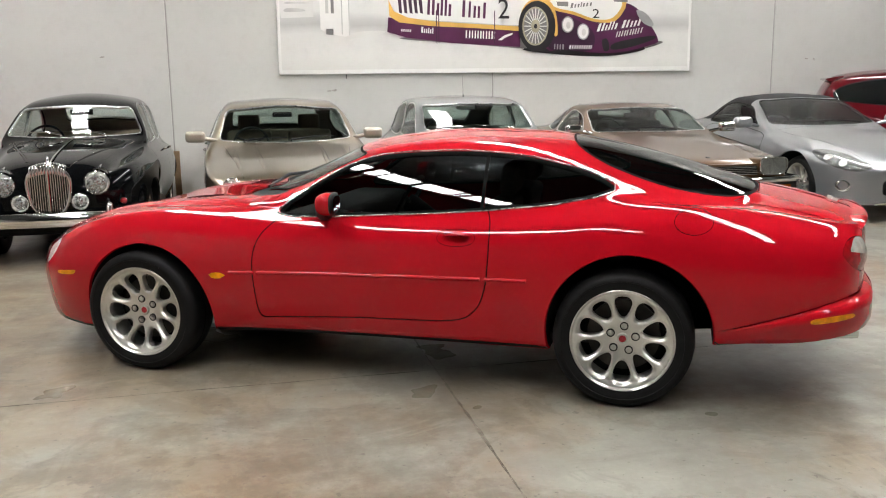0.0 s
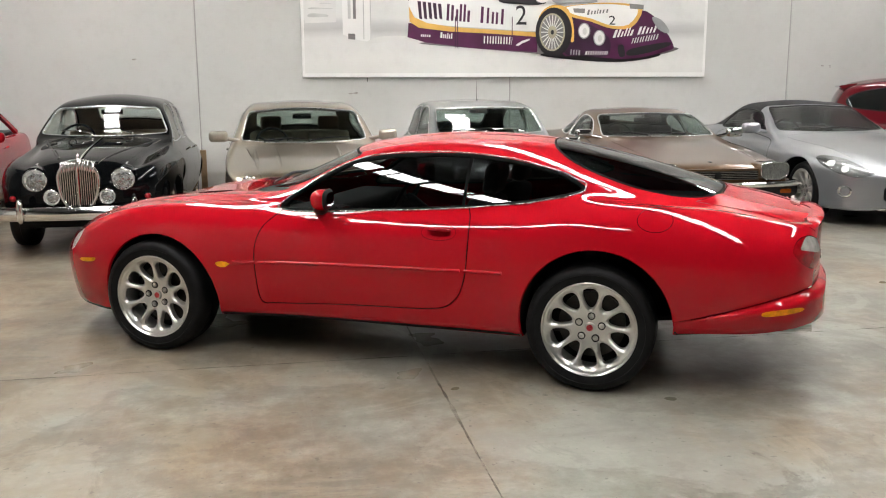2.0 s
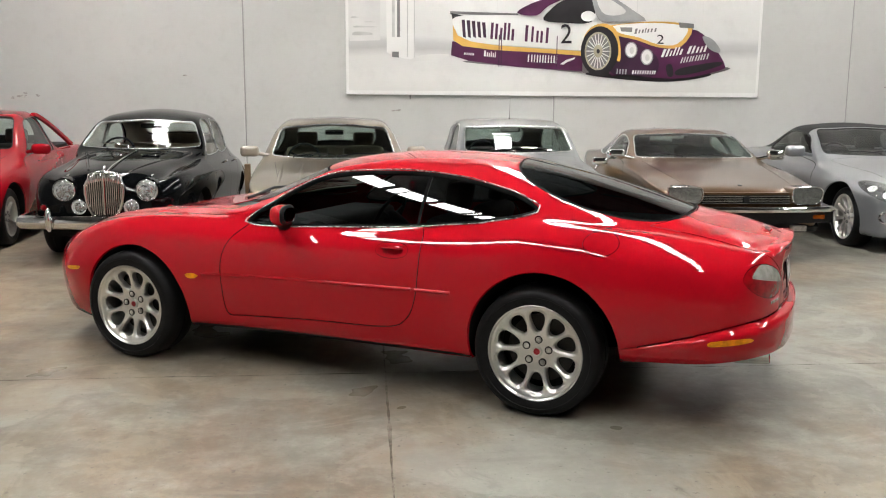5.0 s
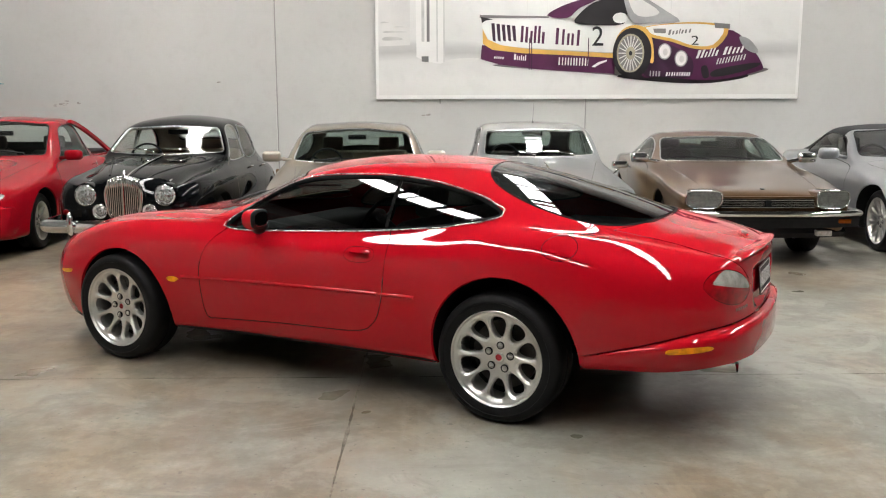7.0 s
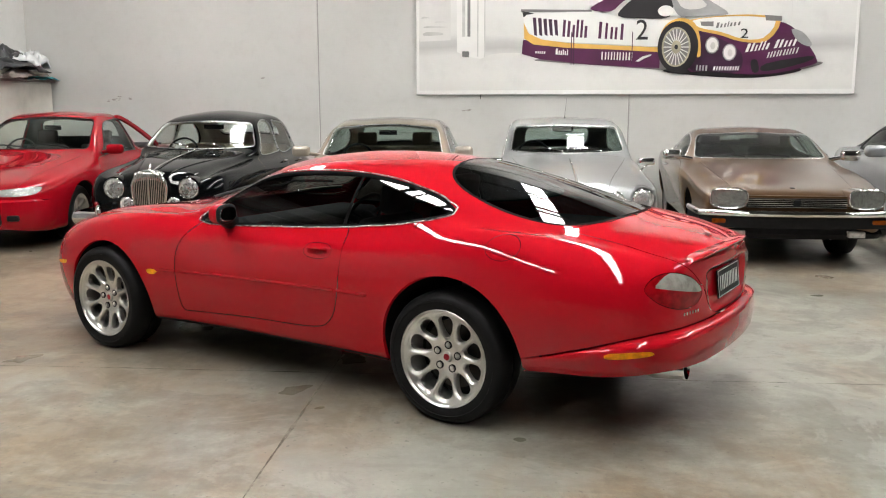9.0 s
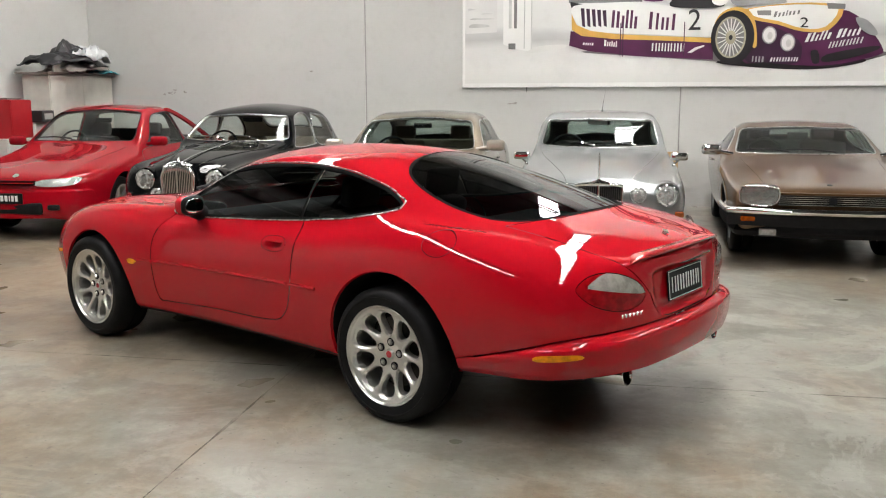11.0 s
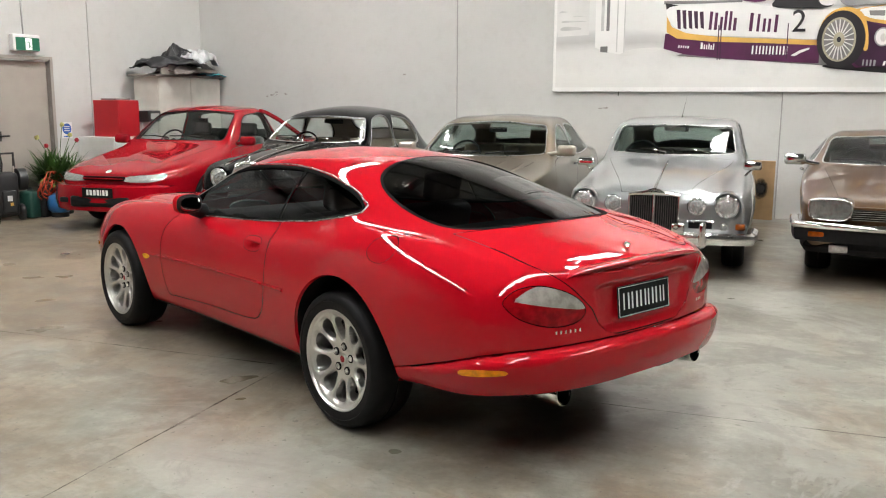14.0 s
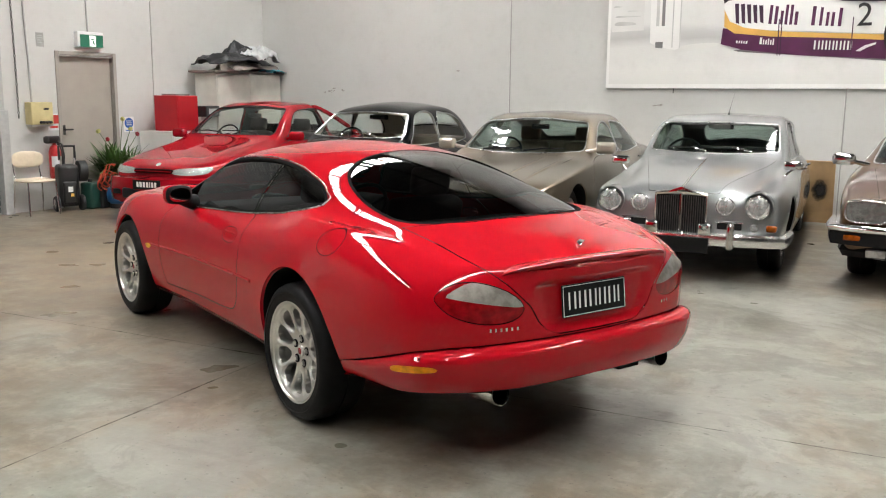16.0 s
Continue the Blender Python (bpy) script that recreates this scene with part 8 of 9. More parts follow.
def build_banner():
    top = 4.60
    M["print_hall"] = banner_ground()
    root = thing("wall_banner", pose(0, WALL_Y - 0.035, 0), "large printed canvas banner of a racing car, hung on the wall", "banner")
    S = 6.234 / 744.0

    def at(px, py):
        return 0.626 + (px - 667) * S, 1.684 + (177 - py) * S - 0.0009 * (px - 667) * S

    part("canvas", box_bm(0.626, 6.86, -0.01, 0.03, 1.684, top, 0.006, 2), M["print_white"], root, "white canvas with a pale hem")
    layer = [0]

    def shape(points, mat, rounded=True, per=4, lift=None):
        """A printed field, each a little in front of the one below."""
        layer[0] += 1
        pts = [at(*p) for p in points]
        if rounded:
            pts = [tuple(p) for p in smooth_loop(pts, per)]
        y = -0.011 - 0.00035 * layer[0]
        bm = bmesh.new()
        bm.faces.new([bm.verts.new((x, y, z)) for x, z in pts])
        bmesh.ops.triangulate(bm, faces=bm.faces)
        return part("print", bm, M[mat], root)

    def oval(cx, cy, rx, ry, mat, n=28):
        return shape([(cx + rx * math.cos(2 * math.pi * k / n), cy + ry * math.sin(2 * math.pi * k / n)) for k in range(n)], mat, False)

    TOPY = 177 - (top - 1.684 - 0.03) / S
    shape([(672, 170), (672, TOPY), (1406, TOPY), (1406, 168)], "print_hall", False)
    shape([(674, 86), (674, TOPY + 60), (727, TOPY + 60), (727, 84)], "print_pale", False)
    for x0, y0, x1, y1 in ((680, 70, 712, 76), (676, 44, 690, 47), (700, 52, 722, 54), (682, 60, 720, 63)):
        shape([(x0, y1), (x0 + 4, y0), (x1 - 3, y0 + 1), (x1, y1 - 1)], "print_smudge", True, 3)
    # pillar
    shape([(738, 104), (736, TOPY + 10), (786, TOPY + 10), (787, 116), (772, 115), (750, 110)], "print_white", False)
    for x0, x1, y1, mt in ((747, 752, 78, "print_smudge"), (756, 761, 78, "print_shade"), (773, 775, 112, "print_smudge"), (785, 787, 114, "print_smudge")):
        shape([(x0, y1), (x0, TOPY + 20), (x1, TOPY + 20), (x1, y1)], mt, False)
    shape([(747, 112), (747, 103), (759, 103), (759, 113)], "print_shade", False)
    shape([(778, 118), (800, 108), (845, 106), (838, 112), (800, 118)], "print_floor")
    for x in (930, 965, 1180, 1300):
        shape([(x, 72), (x, TOPY + 20), (x + 1.2, TOPY + 20), (x + 1.2, 72)], "print_pale", False)
    # shadow below the car
    shape([(870, 118), (960, 126), (1090, 136), (1180, 146), (1260, 147), (1345, 130), (1340, 122), (1200, 120), (1000, 112)], "print_shade")
    shape([(1090, 138), (1180, 148), (1255, 149), (1320, 138), (1290, 130), (1150, 130)], "print_black")
    # rear wing
    shape([(848, 33), (968, 35), (968, 39), (848, 38)], "print_shade", False)
    shape([(850, 36), (870, 40), (866, 50), (852, 46)], "print_black", False)
    # purple lower body
    shape([(852, 84), (850, 108), (882, 117), (960, 126), (1085, 133), (1085, 98), (960, 92), (880, 86)], "print_purple", False)
    # upper body, white
    shape([(853, 46), (880, 40), (965, 38), (1000, 44), (1060, 50), (1105, 48), (1130, 55), (1100, 66), (1088, 80), (1084, 96), (1000, 92), (920, 88), (880, 82), (860, 68)], "print_white", True, 3)
    shape([(853, 56), (862, 74), (885, 84), (930, 90), (1000, 94), (1085, 98), (1085, 106), (1000, 101), (925, 98), (870, 92), (854, 82)], "print_yellow", False)
    # stripes before the lettering
    for k in range(5):
        x = 868 + 9 * k
        shape([(x, 47 + k), (x + 6, 47 + k), (x + 8, 78), (x + 3, 76)], "print_violet", False)
    # lettering as plain strokes
    def strokes(x0, y0, h, slope, plan, mat, lean=1.5):
        """Upright bars along a sloping base line; plan holds (offset, width, height share)."""
        for dx, w, k in plan:
            yb = y0 + slope * dx
            shape([(x0 + dx, yb), (x0 + dx + lean * k, yb - h * k), (x0 + dx + w + lean * k, yb - h * k + slope * w), (x0 + dx + w, yb + slope * w)], mat, False)

    strokes(919, 79, 28, 0.06, ((0, 4.5, 1.0), (8, 4.5, 0.95), (16.5, 4, 0.72), (23, 4, 1.05), (30, 4, 1.05), (37, 4.5, 0.7), (61, 5, 1.0), (72, 4, 0.95), (81, 4, 0.72), (88.5, 4, 0.72), (98, 4.5, 0.95)), "print_purple")
    strokes(986, 118, 13, 0.03, ((0, 2.5, 1.0), (6, 2.2, 1.0), (11, 2.2, 1.0), (16, 2.4, 1.0), (21, 2, 1.0), (26, 2.2, 1.0), (30.5, 2.2, 1.0), (36, 2.2, 1.0), (41, 2.2, 1.0), (46, 2.4, 1.0), (50.5, 2, 1.0)), "print_white", 0.5)
    shape([(1044, 121), (1056, 113), (1071, 109), (1070, 112), (1058, 117), (1050, 122)], "print_white", False)
    strokes(908, 109, 10, 0.08, ((0, 3.5, 1.0), (5, 2, 0.7), (8.5, 2, 0.7), (12, 2, 0.9), (15.5, 2, 0.7), (19, 2, 0.95)), "print_white", 0.5)
    strokes(873, 107, 4, 0.06, ((0, 2.5, 1), (4, 2, 1), (7.5, 2, 1), (11, 2, 1), (14.5, 2.5, 1)), "print_white", 0.6)
    for x in (934, 938, 1037):
        shape([(x, 126), (x, 72), (x + 1.5, 72), (x + 1.5, 127)], "print_violet", False)
    # cockpit
    shape([(965, 34), (990, 18), (1030, 5), (1060, 0), (1050, 8), (1020, 22), (1000, 38)], "print_purple", True, 3)
    shape([(1013, 46), (1022, 30), (1045, 12), (1075, 4), (1098, 4), (1104, 20), (1098, 48), (1050, 50)], "print_black", True, 3)
    shape([(1098, -6), (1130, 2), (1170, 25), (1196, 44), (1150, 46), (1118, 48), (1104, 30)], "print_grey", True, 3)
    shape([(1104, -2), (1130, 8), (1160, 28), (1140, 36), (1116, 30)], "print_floor", True, 3)
    shape([(1060, 2), (1080, -8), (1100, -8), (1096, 2)], "print_purple", True, 3)
    oval(1092, 38, 13, 9, "print_white")
    # nose
    shape([(1128, 64), (1150, 58), (1200, 62), (1275, 56), (1310, 72), (1332, 98), (1345, 120), (1338, 128), (1285, 141), (1235, 144), (1165, 138), (1130, 134)], "print_purple", True, 3)
    shape([(1130, 70), (1150, 72), (1200, 92), (1222, 112), (1215, 140), (1165, 138), (1134, 132)], "print_violet", True, 3)
    shape([(1128, 54), (1190, 46), (1250, 46), (1282, 56), (1262, 88), (1222, 90), (1182, 78), (1145, 70), (1136, 60)], "print_yellow", True, 3)
    shape([(1138, 54), (1190, 48), (1246, 49), (1274, 57), (1256, 83), (1222, 85), (1184, 73), (1150, 66)], "print_white", True, 3)
    shape([(1150, 56), (1172, 56), (1172, 64), (1152, 63)], "print_shade", False)
    shape([(1256, 46), (1284, 48), (1284, 56), (1258, 55)], "print_shade", False)
    strokes(1176, 67, 9, -0.11, ((0, 4, 1.0), (7, 3, 0.7), (13, 3, 0.7), (18.5, 2, 0.95), (23, 3, 0.7), (29, 3, 0.7), (36, 3, 0.7)), "print_shade", 2)
    strokes(1226, 107, 14, -0.13, ((0, 5, 1.0), (8, 4, 1.0), (15, 3, 0.7), (21, 3, 1.05), (27, 3, 1.05), (33, 4, 0.75), (47, 5, 1.0), (55, 4, 0.95), (63, 3.5, 0.75), (70, 3.5, 0.75), (77, 4, 0.95)), "print_white", 5)
    strokes(1262, 117, 10, -0.16, ((0, 2.5, 1), (5, 2.5, 1), (10, 2.5, 1), (15.5, 2.5, 1), (20, 2.5, 1), (26, 2.5, 1), (31, 2.5, 1), (36, 2.5, 1), (41, 2.5, 1), (47, 2.5, 1)), "print_floor", 3)
    strokes(1174, 137, 6.5, 0.0, ((0, 3, 1), (5, 2, 1), (9.5, 2.5, 1), (14, 2, 1), (18.5, 2.5, 1), (23, 2, 1), (27, 3, 1), (32, 2, 1), (36, 2.5, 1), (40, 2, 1)), "print_white", 1.5)
    strokes(1146, 137, 9, 0.05, ((0, 2, 1), (5, 2.5, 1), (10, 2.5, 1), (15, 3, 1)), "print_grey", 0.5)
    shape([(1255, 138), (1262, 126), (1330, 114), (1336, 120), (1290, 134)], "print_black", True, 3)
    shape([(1240, 140), (1236, 122), (1246, 120), (1250, 138)], "print_black", True, 3)
    shape([(1300, 70), (1318, 74), (1334, 92), (1330, 98), (1312, 90)], "print_grey", True, 3)
    # lamps and front wheel
    for cx, cy in ((1171, 95), (1200, 107)):
        oval(cx, cy, 11.5, 14, "print_grey")
        oval(cx, cy, 9.5, 12, "print_white")
        oval(cx + 1, cy + 1, 4, 6, "print_floor")
    shape([(1084, 108), (1084, 78), (1096, 58), (1118, 50), (1140, 58), (1150, 82), (1152, 112), (1145, 112), (1142, 86), (1132, 64), (1112, 60), (1098, 72), (1092, 90), (1092, 108)], "print_yellow", True, 3)
    oval(1114, 98, 34, 43, "print_black", 36)
    oval(1111, 98, 24, 33, "print_gold", 36)
    oval(1111, 98, 21, 30, "print_shade", 36)
    for k in range(20):
        an = 2 * math.pi * k / 20
        c, s = math.cos(an), math.sin(an)
        w = 0.9
        shape([(1111 + 5 * c - w * s, 98 + 7 * s + w * c), (1111 + 21 * c - w * s, 98 + 30 * s + w * c), (1111 + 21 * c + w * s, 98 + 30 * s - w * c), (1111 + 5 * c + w * s, 98 + 7 * s - w * c)], "print_floor", False)
    oval(1111, 98, 8, 11, "print_gold")
    oval(1111, 98, 3, 4, "print_black")
    # start numbers
    for px, py, size, sq in ((1053, 71, 0.40, 0.95), (1223, 77, 0.19, 1.3)):
        x, z = at(px, py)
        layer[0] += 1
        text_part("start_number", "2", Matrix.Translation((x, -0.011 - 0.00035 * layer[0], z)) @ Matrix.Rotation(radians(90), 4, "X"), size, M["print_black"], root, 0.0, sq)
    part("hook", tube_bm([(0.626 + 112 * S, 0.02, 1.684), (0.626 + 112 * S, 0.015, 1.62)], 0.006, 6), M["steel_dark"], root)


build_banner()

# ---- left wall fittings; local y runs along the wall from the corner ----
M["door_paint"] = plain("taupe_door_paint", (0.36, 0.325, 0.285), 0.5, 0, 0.06, 4)
M["frame_paint"] = plain("taupe_frame_paint", (0.33, 0.30, 0.27), 0.5, 0, 0.06, 5)
M["cream"] = plain("cream_enamel", (0.62, 0.60, 0.54), 0.45, 0, 0.08, 5)
M["white_box"] = plain("white_laminate", (0.66, 0.65, 0.62), 0.5, 0, 0.08, 4)
M["red_box"] = plain("red_enamel_cabinet", (0.42, 0.010, 0.018), 0.4, 0, 0.08, 5)
M["exit_green"] = glow("exit_sign_green", (0.01, 0.10, 0.055), 0.5)
M["exit_white"] = glow("exit_sign_white", (0.8, 0.85, 0.8), 0.9)
M["sign_blue"] = plain("blue_sign", (0.02, 0.10, 0.38), 0.4, 0, 0.05, 20)
M["sign_white"] = plain("white_sign", (0.72, 0.72, 0.72), 0.4, 0, 0.04, 20)
M["sign_red"] = plain("red_sign", (0.55, 0.05, 0.04), 0.4, 0, 0.05, 20)
M["box_yellow"] = plain("cream_yellow_box", (0.55, 0.47, 0.24), 0.5, 0, 0.08, 12)
M["conduit"] = plain("grey_conduit", (0.42, 0.42, 0.41), 0.5, 0, 0.08, 20)
M["vinyl"] = plain("cream_vinyl", (0.62, 0.53, 0.40), 0.5, 0, 0.08, 12, 0.1)
M["extinguisher"] = plain("red_cylinder", (0.45, 0.012, 0.015), 0.3, 0, 0.06, 10)
M["plastic_black"] = plain("black_plastic", (0.015, 0.015, 0.016), 0.45, 0, 0.2, 14)
M["plastic_blue"] = plain("blue_plastic", (0.02, 0.12, 0.30), 0.4, 0, 0.12, 10)
M["plastic_green"] = plain("dark_green_plastic", (0.015, 0.06, 0.045), 0.45, 0, 0.15, 10)
M["hose_red"] = plain("orange_red_hose", (0.48, 0.06, 0.03), 0.45, 0, 0.12, 20)
M["leaf"] = plain("green_leaf", (0.055, 0.12, 0.025), 0.45, 0, 0.45, 7)
M["petal"] = plain("yellow_green_flower", (0.50, 0.48, 0.16), 0.6, 0, 0.2, 30)
M["pot"] = plain("dark_pot", (0.03, 0.028, 0.026), 0.6, 0, 0.2, 10)
M["cardboard"] = plain("brown_board", (0.46, 0.30, 0.15), 0.8, 0, 0.12, 8)


def soot():
    """Soot that thins out from the middle of its round mark."""
    m = Mat("soot_smudge")
    mp = m.node("ShaderNodeMapping")
    mp.inputs["Location"].default_value, mp.inputs["Scale"].default_value = (-0.02 / 0.15, 0, -0.45 / 0.235), (1 / 0.15, 0, 1 / 0.235)
    m.link(m.coords(), mp.inputs[0])
    ln = m.node("ShaderNodeVectorMath")
    ln.operation = "LENGTH"
    m.link(mp.outputs[0], ln.inputs[0])
    add = m.node("ShaderNodeMath")
    add.operation = "MULTIPLY_ADD"
    add.inputs[1].default_value = 0.7
    m.link(m.noise(9.0, 5), add.inputs[0])
    m.link(ln.outputs["Value"], add.inputs[2])
    m.set(Base_Color=(0.028, 0.025, 0.022), Roughness=0.95, Alpha=m.ramp(add.outputs[0], [(0.62, (0.90,) * 3), (1.32, (0, 0, 0))]))
    return m.m


M["soot"] = soot()
M["sheet_black"] = plain("black_plastic_sheet", (0.018, 0.018, 0.020), 0.4, 0, 0.2, 8, 0.2)
M["sheet_white"] = plain("silver_white_cover", (0.58, 0.59, 0.60), 0.4, 0.1, 0.12, 8, 0.2)
M["sheet_brown"] = plain("brown_grey_cloth", (0.22, 0.19, 0.17), 0.8, 0, 0.2, 10)
M["teal"] = plain("teal_cloth", (0.05, 0.30, 0.36), 0.7, 0, 0.15, 10)

LW = Matrix.Translation((CORNER_X, WALL_Y, 0)) @ Matrix.Rotation(-math.atan(LEAN_L), 4, "Z")


def on_left(name, label, cat, y, z, x=0.0, kind=""):
    return thing(name, LW @ Matrix.Translation((x, y, z)), label, cat, kind=kind)


def service_door():
    d = on_left("door_1", "closed taupe steel service door in a matching frame", "door", -3.415, 0, kind="structure")
    hw, h = 0.425, 2.06
    for y0, y1, z0, z1 in ((-hw - 0.05, -hw + 0.0, 0, h + 0.05), (hw, hw + 0.05, 0, h + 0.05), (-hw, hw, h, h + 0.05)):
        part("door_frame", box_bm(-0.12, 0.02, y0, y1, z0, z1, 0.006, 2), M["frame_paint"], d)
    part("door_leaf", box_bm(-0.10, -0.06, -hw + 0.004, hw - 0.004, 0.008, h - 0.004, 0.004, 1), M["door_paint"], d)
    part("door_handle", tube_bm([(-0.06, -0.36, 1.06), (-0.01, -0.36, 1.06), (-0.01, -0.25, 1.06)], 0.011, 8), M["steel_dark"], d, smooth=60)
    part("lock_plate", box_bm(-0.062, -0.052, -0.385, -0.335, 0.99, 1.12, 0.006), M["steel_dark"], d)


def exit_sign():
    e = on_left("exit_sign", "green emergency exit sign in a white housing above the door", "sign", -3.38, 2.27)
    part("housing", box_bm(0.0, 0.085, -0.205, 0.205, -0.10, 0.11, 0.012, 2), M["sign_white"], e)
    part("face", box_bm(0.085, 0.088, -0.165, 0.195, -0.095, 0.07), M["exit_green"], e)
    # running figure reduced to plain strokes beside a door opening
    part("pictogram", box_bm(0.088, 0.090, -0.02, 0.075, -0.085, 0.06), M["exit_white"], e)
    for y0, z0, y1, z1 in ((0.02, 0.02, 0.045, -0.03), (0.045, -0.03, 0.02, -0.07), (0.03, -0.02, 0.06, -0.06), (0.0, 0.01, 0.055, 0.015)):
        part("pictogram_stroke", tube_bm([(0.0905, y0, z0), (0.0905, y1, z1)], 0.006, 6), M["exit_green"], e)
    part("conduit", tube_bm([(0.03, -0.0, 0.11), (0.02, 0.0, 0.4), (0.02, 0.0, CEIL - 2.4)], 0.013, 8), M["conduit"], e, smooth=60)


def wall_bits():
    p = on_left("notice", "blue round mandatory sign on a white card", "sign", -2.765, 1.11)
    part("card", box_bm(0, 0.004, -0.088, 0.088, -0.11, 0.11), M["sign_white"], p)
    part("disc", lathe_bm([(0.0, 0.006), (0.075, 0.006), (0.075, 0.003)], Matrix.Translation((0, 0, 0.02)) @ Matrix.Rotation(radians(90), 4, "Y"), 28), M["sign_blue"], p)
    for k in range(3):
        part("text_bar", box_bm(0.0062, 0.007, -0.045, 0.045, 0.045 - 0.028 * k, 0.055 - 0.028 * k), M["sign_white"], p)
    part("text_bar", box_bm(0.0042, 0.005, -0.06, 0.06, -0.095, -0.08), M["sign_blue"], p)
    p = on_left("notice", "red and white fire equipment sign", "sign", -3.96, 1.165)
    part("card", box_bm(0, 0.004, -0.088, 0.088, -0.11, 0.11), M["sign_white"], p)
    part("panel", box_bm(0.004, 0.006, -0.07, 0.075, -0.02, 0.095), M["sign_red"], p)
    part("text_bar", box_bm(0.004, 0.006, -0.06, 0.06, -0.08, -0.05), M["sign_red"], p)
    p = on_left("notice", "small faded paper taped to the wall", "paper", -4.087, 2.24)
    part("sheet", box_bm(0, 0.003, -0.055, 0.055, -0.09, 0.09), M["joint"], p)
    for k in range(4):
        part("text_bar", box_bm(0.003, 0.0035, -0.035, 0.03, 0.05 - 0.03 * k, 0.058 - 0.03 * k), M["conduit"], p)
    p = on_left("control_box", "cream-yellow electrical box with black knobs and a conduit", "switch box", -4.21, 1.28)
    part("box_body", box_bm(0, 0.15, -0.155, 0.155, -0.14, 0.15, 0.014, 3), M["box_yellow"], p, smooth=50)
    part("box_base", box_bm(0.0, 0.14, -0.15, 0.15, -0.165, -0.135, 0.01), M["conduit"], p)
    for k in range(4):
        part("knob", lathe_bm([(0.0, 0.03), (0.017, 0.028), (0.02, 0.0)], Matrix.Translation((0.15, -0.03 + 0.045 * k, -0.11)) @ Matrix.Rotation(radians(90), 4, "Y"), 14), M["plastic_black"], p, smooth=40)
    part("label_strip", box_bm(0.15, 0.152, 0.02, 0.09, 0.05, 0.075), M["plastic_black"], p)
    part("conduit", tube_bm([(0.02, -0.06, 0.15), (0.02, -0.07, 0.7), (0.02, -0.10, 1.5), (0.02, -0.10, CEIL - 1.4)], 0.014, 8), M["conduit"], p, smooth=60)
    p = on_left("chain", "thin hanging chain of the roller door", "chain", -4.50, 0)
    bm = None
    for k in range(110):
        z = 1.25 + 0.045 * k
        m = Matrix.Translation((0.05, 0.02 * math.sin(z), z)) @ Matrix.Rotation((k % 2) * math.pi / 2, 4, "Z")
        bm = tube_bm([m @ Vector((0.012 * math.cos(a), 0, 0.03 * math.sin(a))) for a in (0, 1.05, 2.1, 3.14, 4.2, 5.25)], 0.0045, 5, bm, closed=True)
    part("links", bm, M["steel_dark"], p, smooth=60)
    p = on_left("door_guide", "dark grey steel guide rail of a roller door", "rail", -4.72, 0, kind="structure")
    part("rail", box_bm(0.0, 0.12, -0.06, 0.06, 0.0, 1.33, 0.008), M["conduit"], p)
    part("rail_upper", box_bm(0.0, 0.06, -0.05, 0.05, 1.33, CEIL, 0.008), M["conduit"], p)


def extinguisher():
    p = on_left("fire_extinguisher", "red fire extinguisher with a black hose, hung on the wall", "extinguisher", -4.05, 0.42, 0.12)
    part("cylinder", lathe_bm([(0.0, 0.0), (0.07, 0.005), (0.078, 0.03), (0.078, 0.36), (0.06, 0.42), (0.025, 0.45), (0.022, 0.48)], seg=28), M["extinguisher"], p, smooth=40)
    part("label_band", lathe_bm([(0.0792, 0.16), (0.0792, 0.30)], seg=20, start=-1.2, sweep=2.2), M["sign_white"], p)
    part("valve", box_bm(-0.02, 0.05, -0.02, 0.02, 0.47, 0.52, 0.006), M["plastic_black"], p)
    part("hose", tube_bm([(0.03, 0.0, 0.50), (0.09, 0.05, 0.46), (0.10, 0.07, 0.30), (0.095, 0.05, 0.12)], 0.010, 8), M["plastic_black"], p, smooth=60)


def stacking_chair():
    p = thing("chair", pose(-5.57, 8.43, 0, 0, 0, -12), "cream vinyl chair on slim chrome legs", "chair")
    seat = bmesh.new()
    bmesh.ops.create_uvsphere(seat, u_segments=24, v_segments=12, radius=1.0)
    for v in seat.verts:
        v.co = Vector((math.copysign(abs(v.co.x) ** 0.6, v.co.x) * 0.22, math.copysign(abs(v.co.y) ** 0.6, v.co.y) * 0.22, 0.44 + v.co.z * 0.028))
    part("seat", seat, M["vinyl"], p, smooth=60)
    back = bmesh.new()
    bmesh.ops.create_uvsphere(back, u_segments=24, v_segments=12, radius=1.0)
    for v in back.verts:
        y = math.copysign(abs(v.co.y) ** 0.7, v.co.y)
        v.co = Vector((-0.20 + v.co.x * 0.022 + 0.05 * y * y, y * 0.21, 0.70 + math.copysign(abs(v.co.z) ** 0.7, v.co.z) * 0.105))
    part("backrest", back, M["vinyl"], p, smooth=60)
    for sx, sy in ((0.17, -0.18), (0.17, 0.18), (-0.17, -0.18), (-0.17, 0.18)):
        part("leg", tube_bm([(sx, sy, 0.43), (sx * 1.25, sy * 1.1, 0.0)], 0.011, 8), M["chrome"], p, smooth=60)
    for sy in (-0.17, 0.17):
        part("back_post", tube_bm([(-0.15, sy, 0.43), (-0.20, sy, 0.55), (-0.20, sy, 0.70)], 0.010, 8), M["chrome"], p, smooth=60)


